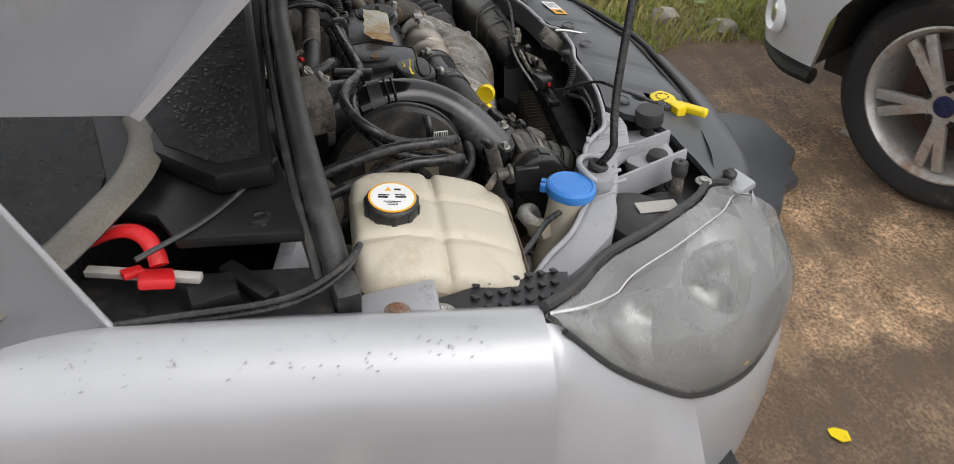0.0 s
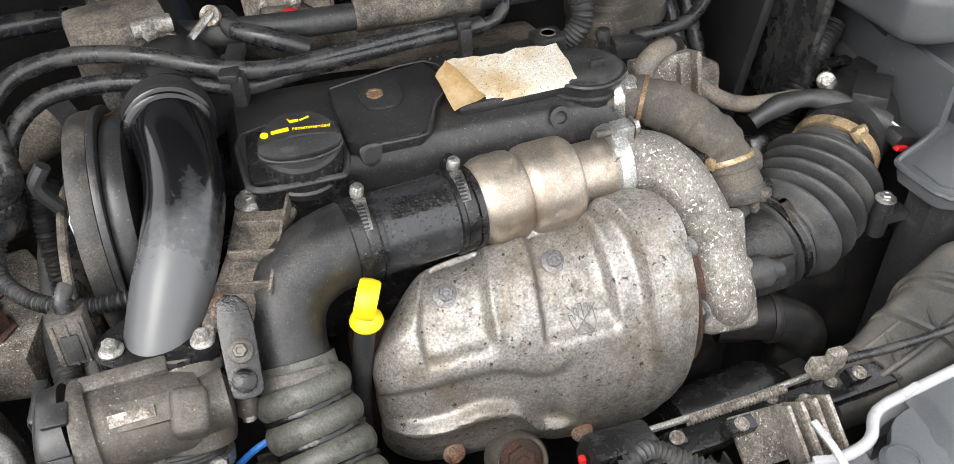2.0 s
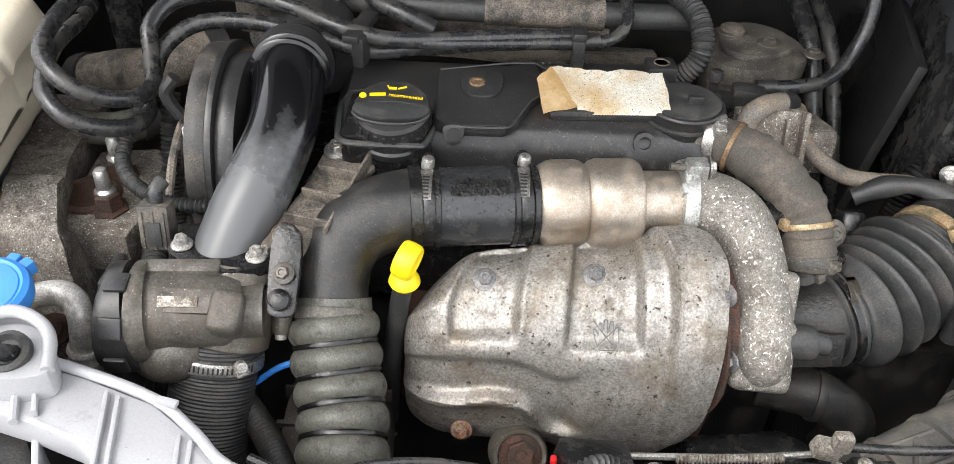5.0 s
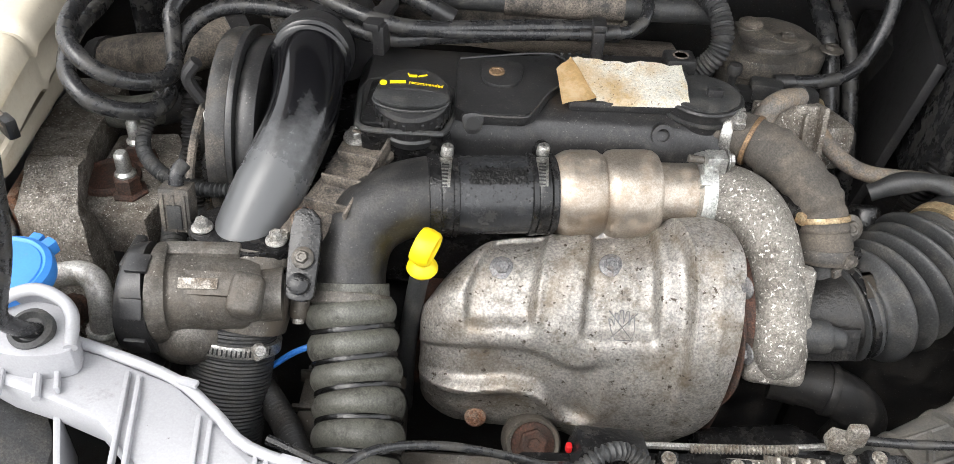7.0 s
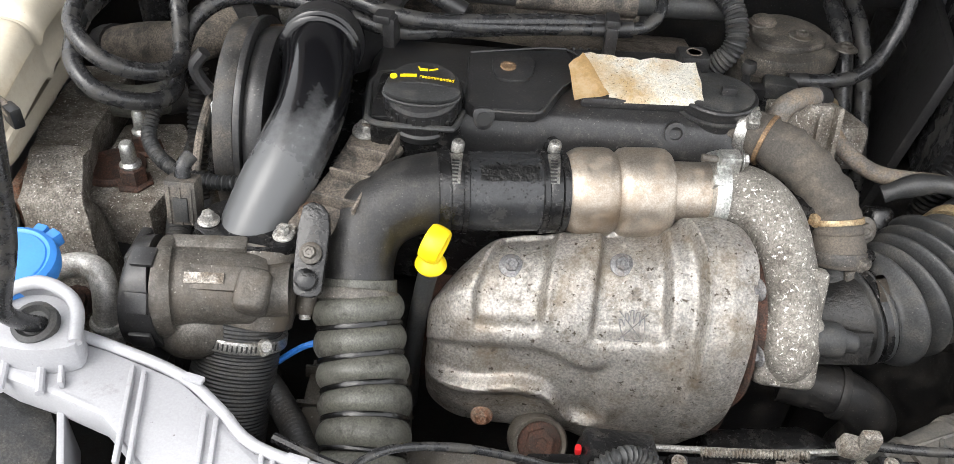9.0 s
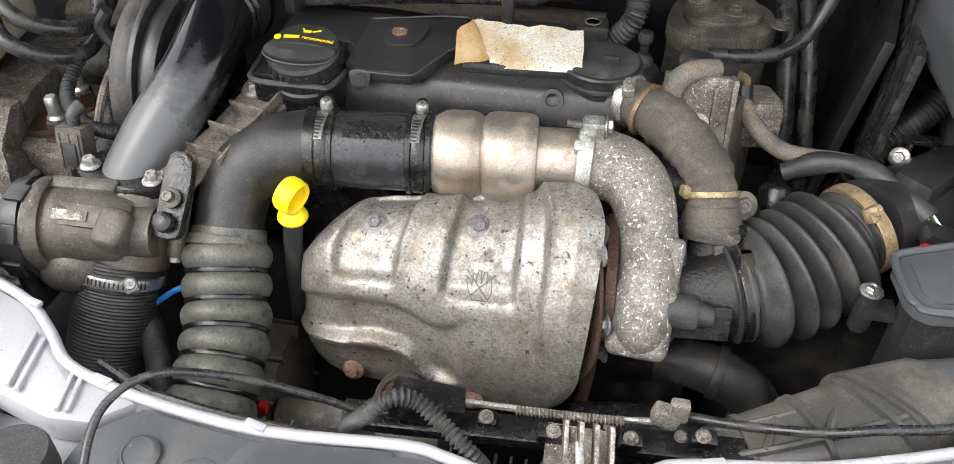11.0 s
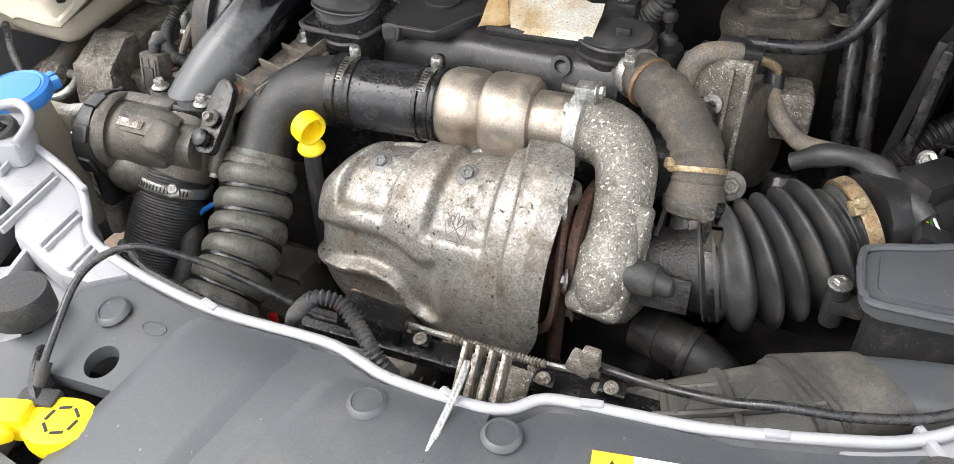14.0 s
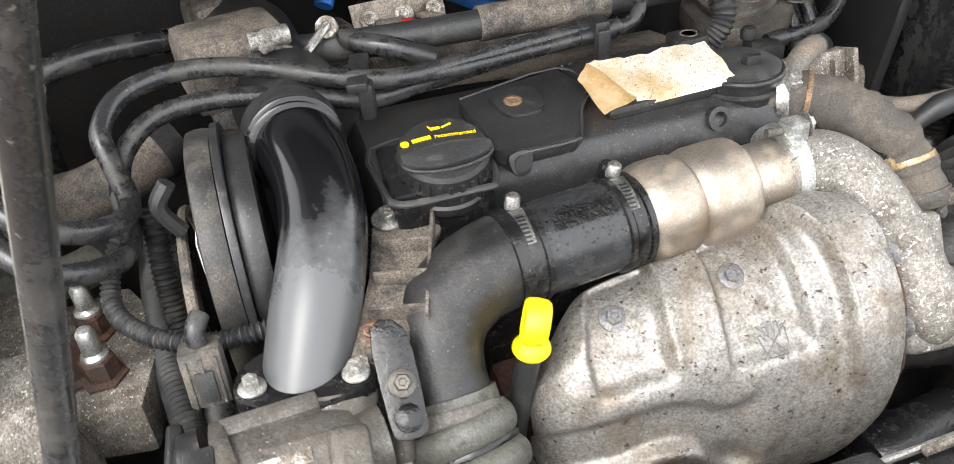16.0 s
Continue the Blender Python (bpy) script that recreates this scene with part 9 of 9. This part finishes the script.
    for x, y, w, h in ((-0.010, 0.003, 0.013, 0.0018), (-0.011, -0.001, 0.012, 0.003), (0.009, 0.004, 0.012, 0.0018), (0.010, 0.000, 0.013, 0.003), (0.0, -0.009, 0.020, 0.0012), (0.0, -0.012, 0.014, 0.0010), (0.001, -0.015, 0.012, 0.0010), (0.006, 0.014, 0.008, 0.003)):
        part("symbol_bar", block((w, h, 0.0004), rot @ Matrix.Translation((x, y, 0.0296)), 0), "black_ink", cap)
    part("triangle", prism([(-0.004, -0.003), (0.004, -0.003), (0, 0.004)], 0.0292, 0.0297, 0, rot @ Matrix.Translation((-0.005, 0.014, 0))), "label_yellow", cap)
    part("outlet", tube([(-0.645, 0.560, 0.806), (-0.622, 0.548, 0.803), (-0.602, 0.536, 0.798)], 0.0050, 14, 4), "pale_hose", t)
    part("outlet_clip", block((0.018, 0.010, 0.018), pose(-0.606, 0.539, 0.796, 0, 0, -40), 0.003), "deep_black", t)
    part("rear_clip", block((0.026, 0.012, 0.010), pose(-0.628, 0.531, 0.808, 0, 0, 10), 0.003), "deep_black", t)
    part("rear_spigot", lathe([(0.008, 0), (0.008, 0.014), (0.012, 0.016), (0.012, 0.020), (0, 0.020)], 18, aim((-0.630, 0.545, 0.812), (0.1, -1, 0.1))), "alloy_dirty", t)
    o = thing("tan_pipe", "rust-stained tan pipe running below the coolant tank", "pipe")
    part("pipe", tube([(-0.732, 0.76, 0.712), (-0.734, 0.72, 0.699), (-0.738, 0.64, 0.678), (-0.743, 0.58, 0.663)], 0.017, 18, 6), "pale_hose", o)
    part("fitting", lathe([(0.010, -0.02), (0.020, -0.018), (0.022, -0.004), (0.022, 0.012), (0.017, 0.018), (0, 0.018)], 22, aim((-0.744, 0.568, 0.660), (-0.07, -1, -0.24))), "cast_alloy", o)
    bolt(o, (-0.729, 0.560, 0.672), (0.3, -0.6, 0.7), 0.006)
    # washer bottle neck and cap
    w = thing("washer_filler", "blue washer filler cap on a translucent neck", "washer cap", base=(0.008, -0.018, 0.008))
    part("neck", tube([(-0.592, 0.432, 0.742, 0.027), (-0.594, 0.440, 0.70, 0.026), (-0.600, 0.455, 0.64, 0.026), (-0.61, 0.47, 0.56, 0.03)], 0.026, 24, 5), "tank_plastic", w)
    cm = pose(-0.584, 0.427, 0.738, 6, 0, 0)
    part("cap", lathe([(0, 0.004), (0.030, 0.004), (0.034, 0.0), (0.0365, 0.001), (0.0375, 0.008), (0.036, 0.013), (0.032, 0.0155), (0.0295, 0.0140), (0.0285, 0.0150), (0.012, 0.0165), (0, 0.0168)], 48, cm), "blue_cap", w)
    for a in (60, 78):
        part("hinge_tab", block((0.010, 0.010, 0.012), cm @ Matrix.Rotation(radians(a), 4, "Z") @ Matrix.Translation((0.040, 0, 0.004)), 0.002), "blue_cap", w)
    # bright refrigerant pipe
    a = thing("refrigerant_pipe", "bright metal refrigerant pipe bent by the washer neck", "pipe")
    part("pipe", tube([(-0.588, 0.458, 0.699), (-0.574, 0.467, 0.700), (-0.558, 0.472, 0.700), (-0.544, 0.467, 0.698), (-0.536, 0.456, 0.690), (-0.536, 0.450, 0.672), (-0.540, 0.450, 0.650), (-0.545, 0.449, 0.62), (-0.55, 0.45, 0.56)], 0.0108, 18, 7), "bare_alloy", a)
    part("ferrule", tube([(-0.538, 0.450, 0.660), (-0.545, 0.449, 0.618)], 0.0130, 18, 5, wave=lambda s: 0.0015 * math.sin(s * 500), step=0.0012), "bare_alloy", a)
    part("fitting", block((0.034, 0.024, 0.024), pose(-0.592, 0.456, 0.698, 0, 20, 30), 0.004), "tank_plastic", a)
    part("second_pipe", tube([(-0.66, 0.50, 0.64), (-0.63, 0.485, 0.655), (-0.60, 0.480, 0.65)], 0.009, 14, 5), "bright_clamp", a)
    part("rusty_bolt", lathe([(0, 0), (0.016, 0), (0.016, 0.003), (0.011, 0.004), (0.011, 0.012), (0, 0.013)], 12, aim((-0.574, 0.470, 0.655), (0.1, -0.5, 0.9))), "rust", a)
    solo("cable", tube([(-0.735, 0.53, 0.75), (-0.68, 0.49, 0.745), (-0.62, 0.45, 0.735), (-0.585, 0.40, 0.735), (-0.56, 0.385, 0.735)], 0.0045, 10, 6), "hose_black", "black cable clipped below the washer cap", "cable")
    # lower coolant hose from the tank
    solo("hose", tube([(-0.665, 0.575, 0.64), (-0.65, 0.55, 0.60), (-0.63, 0.54, 0.54)], 0.020, 18, 5), "dusty_black", "thick dusty hose below the coolant tank", "hose", "coolant hoses")
    # engine mount
    e = thing("engine_mount", "rough cast alloy engine mount with rusty studs", "engine mount")
    sec = [(0.750, 0.727, -0.668, -0.612), (0.64, 0.727, -0.664, -0.607), (0.594, 0.727, -0.649, -0.597), (0.588, 0.738, -0.643, -0.592), (0.572, 0.739, -0.640, -0.590), (0.545, 0.729, -0.634, -0.582), (0.524, 0.721, -0.632, -0.574), (0.512, 0.690, -0.628, -0.568), (0.505, 0.64, -0.624, -0.560), (0.500, 0.56, -0.622, -0.552)]
    bm = bmesh.new()
    rings = []
    for y, z, xl, xr in sec:
        back = 0.045 * min(1, max(0, (0.56 - y) / 0.05))
        rings.append([bm.verts.new(p) for p in ((xl, y, z), (xr, y, z), (xr - 0.004, y + back, z - 0.045 + back * 0.6), (xl + 0.004, y + back, z - 0.045 + back * 0.6))])
    for a, b in zip(rings, rings[1:]):
        for k in range(4):
            bm.faces.new((a[k], a[(k + 1) % 4], b[(k + 1) % 4], b[k]))
    bm.faces.new(rings[0][::-1])
    bm.faces.new(rings[-1])
    bmesh.ops.recalc_face_normals(bm, faces=bm.faces)
    bevel_all(bm, 0.004, 2)
    bmesh.ops.subdivide_edges(bm, edges=[q for q in bm.edges if q.calc_length() > 0.012], cuts=3, use_grid_fill=True)
    for v in bm.verts:
        v.co += V((noise.noise(v.co * 60), noise.noise(v.co * 60 + V((3, 0, 0))), noise.noise(v.co * 60 + V((7, 0, 0))))) * 0.0016
    part("arm", bm, "cast_alloy", e)
    part("web", block((0.010, 0.10, 0.05), pose(-0.655, 0.60, 0.69, 0, 0, 6), 0.004), "rust_bolt", e)
    part("plate", prism([(-0.600, 0.560), (-0.530, 0.550), (-0.515, 0.640), (-0.545, 0.700), (-0.605, 0.690)], 0.650, 0.698, 0.006), "cast_alloy", e)
    part("pocket", lathe([(0.030, 0), (0.030, 0.003), (0.026, 0.006), (0.024, 0.002), (0, 0.002)], 28, pose(-0.585, 0.610, 0.698)), "rust", e)
    for x, y in ((-0.558, 0.591), (-0.567, 0.647)):
        part("stud_nut", lathe([(0, 0), (0.018, 0), (0.018, 0.003), (0.013, 0.005), (0.013, 0.020), (0.011, 0.022), (0, 0.022)], 6, pose(x, y, 0.697)), "rust", e)
        part("stud", lathe([(0.010, 0.016), (0.010, 0.024), (0.0072, 0.027), (0.0068, 0.044), (0.005, 0.047), (0, 0.047)], 18, pose(x, y, 0.697)), "bright_clamp", e)
    cp = thing("coolant_pipe", "brown-stained coolant pipe with a union under the tank", "pipe")
    part("hose", tube([(-0.690, 0.700, 0.735), (-0.697, 0.670, 0.728), (-0.716, 0.620, 0.706), (-0.708, 0.570, 0.690), (-0.700, 0.548, 0.682)], 0.0145, 18, 6), "pale_hose", cp)
    part("union", lathe([(0, -0.016), (0.017, -0.016), (0.0185, -0.012), (0.0185, 0.004), (0.016, 0.008), (0.016, 0.020), (0, 0.020)], 8, aim((-0.700, 0.540, 0.680), (0.05, -0.7, -0.5))), "latch_steel", cp)
    part("bright_tube", tube([(-0.672, 0.545, 0.690), (-0.655, 0.540, 0.692), (-0.645, 0.525, 0.690), (-0.650, 0.508, 0.684), (-0.664, 0.500, 0.680)], 0.0055, 12, 6), "bright_clamp", cp)
    # low dark clutter
    pw = thing("belt_pulley", "dark belt pulley below the timing cover", "pulley")
    part("wheel", lathe([(0.02, -0.012), (0.055, -0.012), (0.06, -0.008), (0.054, -0.004), (0.06, 0), (0.054, 0.004), (0.06, 0.008), (0.055, 0.012), (0.02, 0.012), (0.02, -0.012)], 40, aim((-0.50, 0.52, 0.55), (1, 0, 0))), "deep_black", pw)
    pw2 = thing("power_steering_bottle", "bottle with white collar behind the tank, body painted black as shade", "bottle")
    # body is black to paint in the shade behind the tank
    part("bottle", lathe([(0, -0.10), (0.018, -0.10), (0.019, -0.02), (0.024, -0.010), (0.024, 0.006), (0.020, 0.009), (0, 0.009)], 30, pose(-0.604, 0.822, 0.832)), "hose_black", pw2)
    part("collar", lathe([(0.019, 0), (0.0255, 0), (0.026, 0.006), (0.0245, 0.010), (0.019, 0.010)], 30, pose(-0.604, 0.822, 0.828)), "tank_plastic", pw2)
    part("cap", lathe([(0, 0), (0.026, 0), (0.027, 0.004), (0.020, 0.012), (0.014, 0.015), (0, 0.015)], 30, pose(-0.604, 0.822, 0.840) @ Matrix.Diagonal((0.85, 0.85, 1, 1))), "cover_black", pw2)


build_carrier()
build_slam_panel()
build_latch()
build_block()
build_rocker_cover()
build_charge_pipes()
build_heat_shield()
build_air_intake()
build_throttle_side()
build_hoses()
build_pump_side()
build_tank_side()
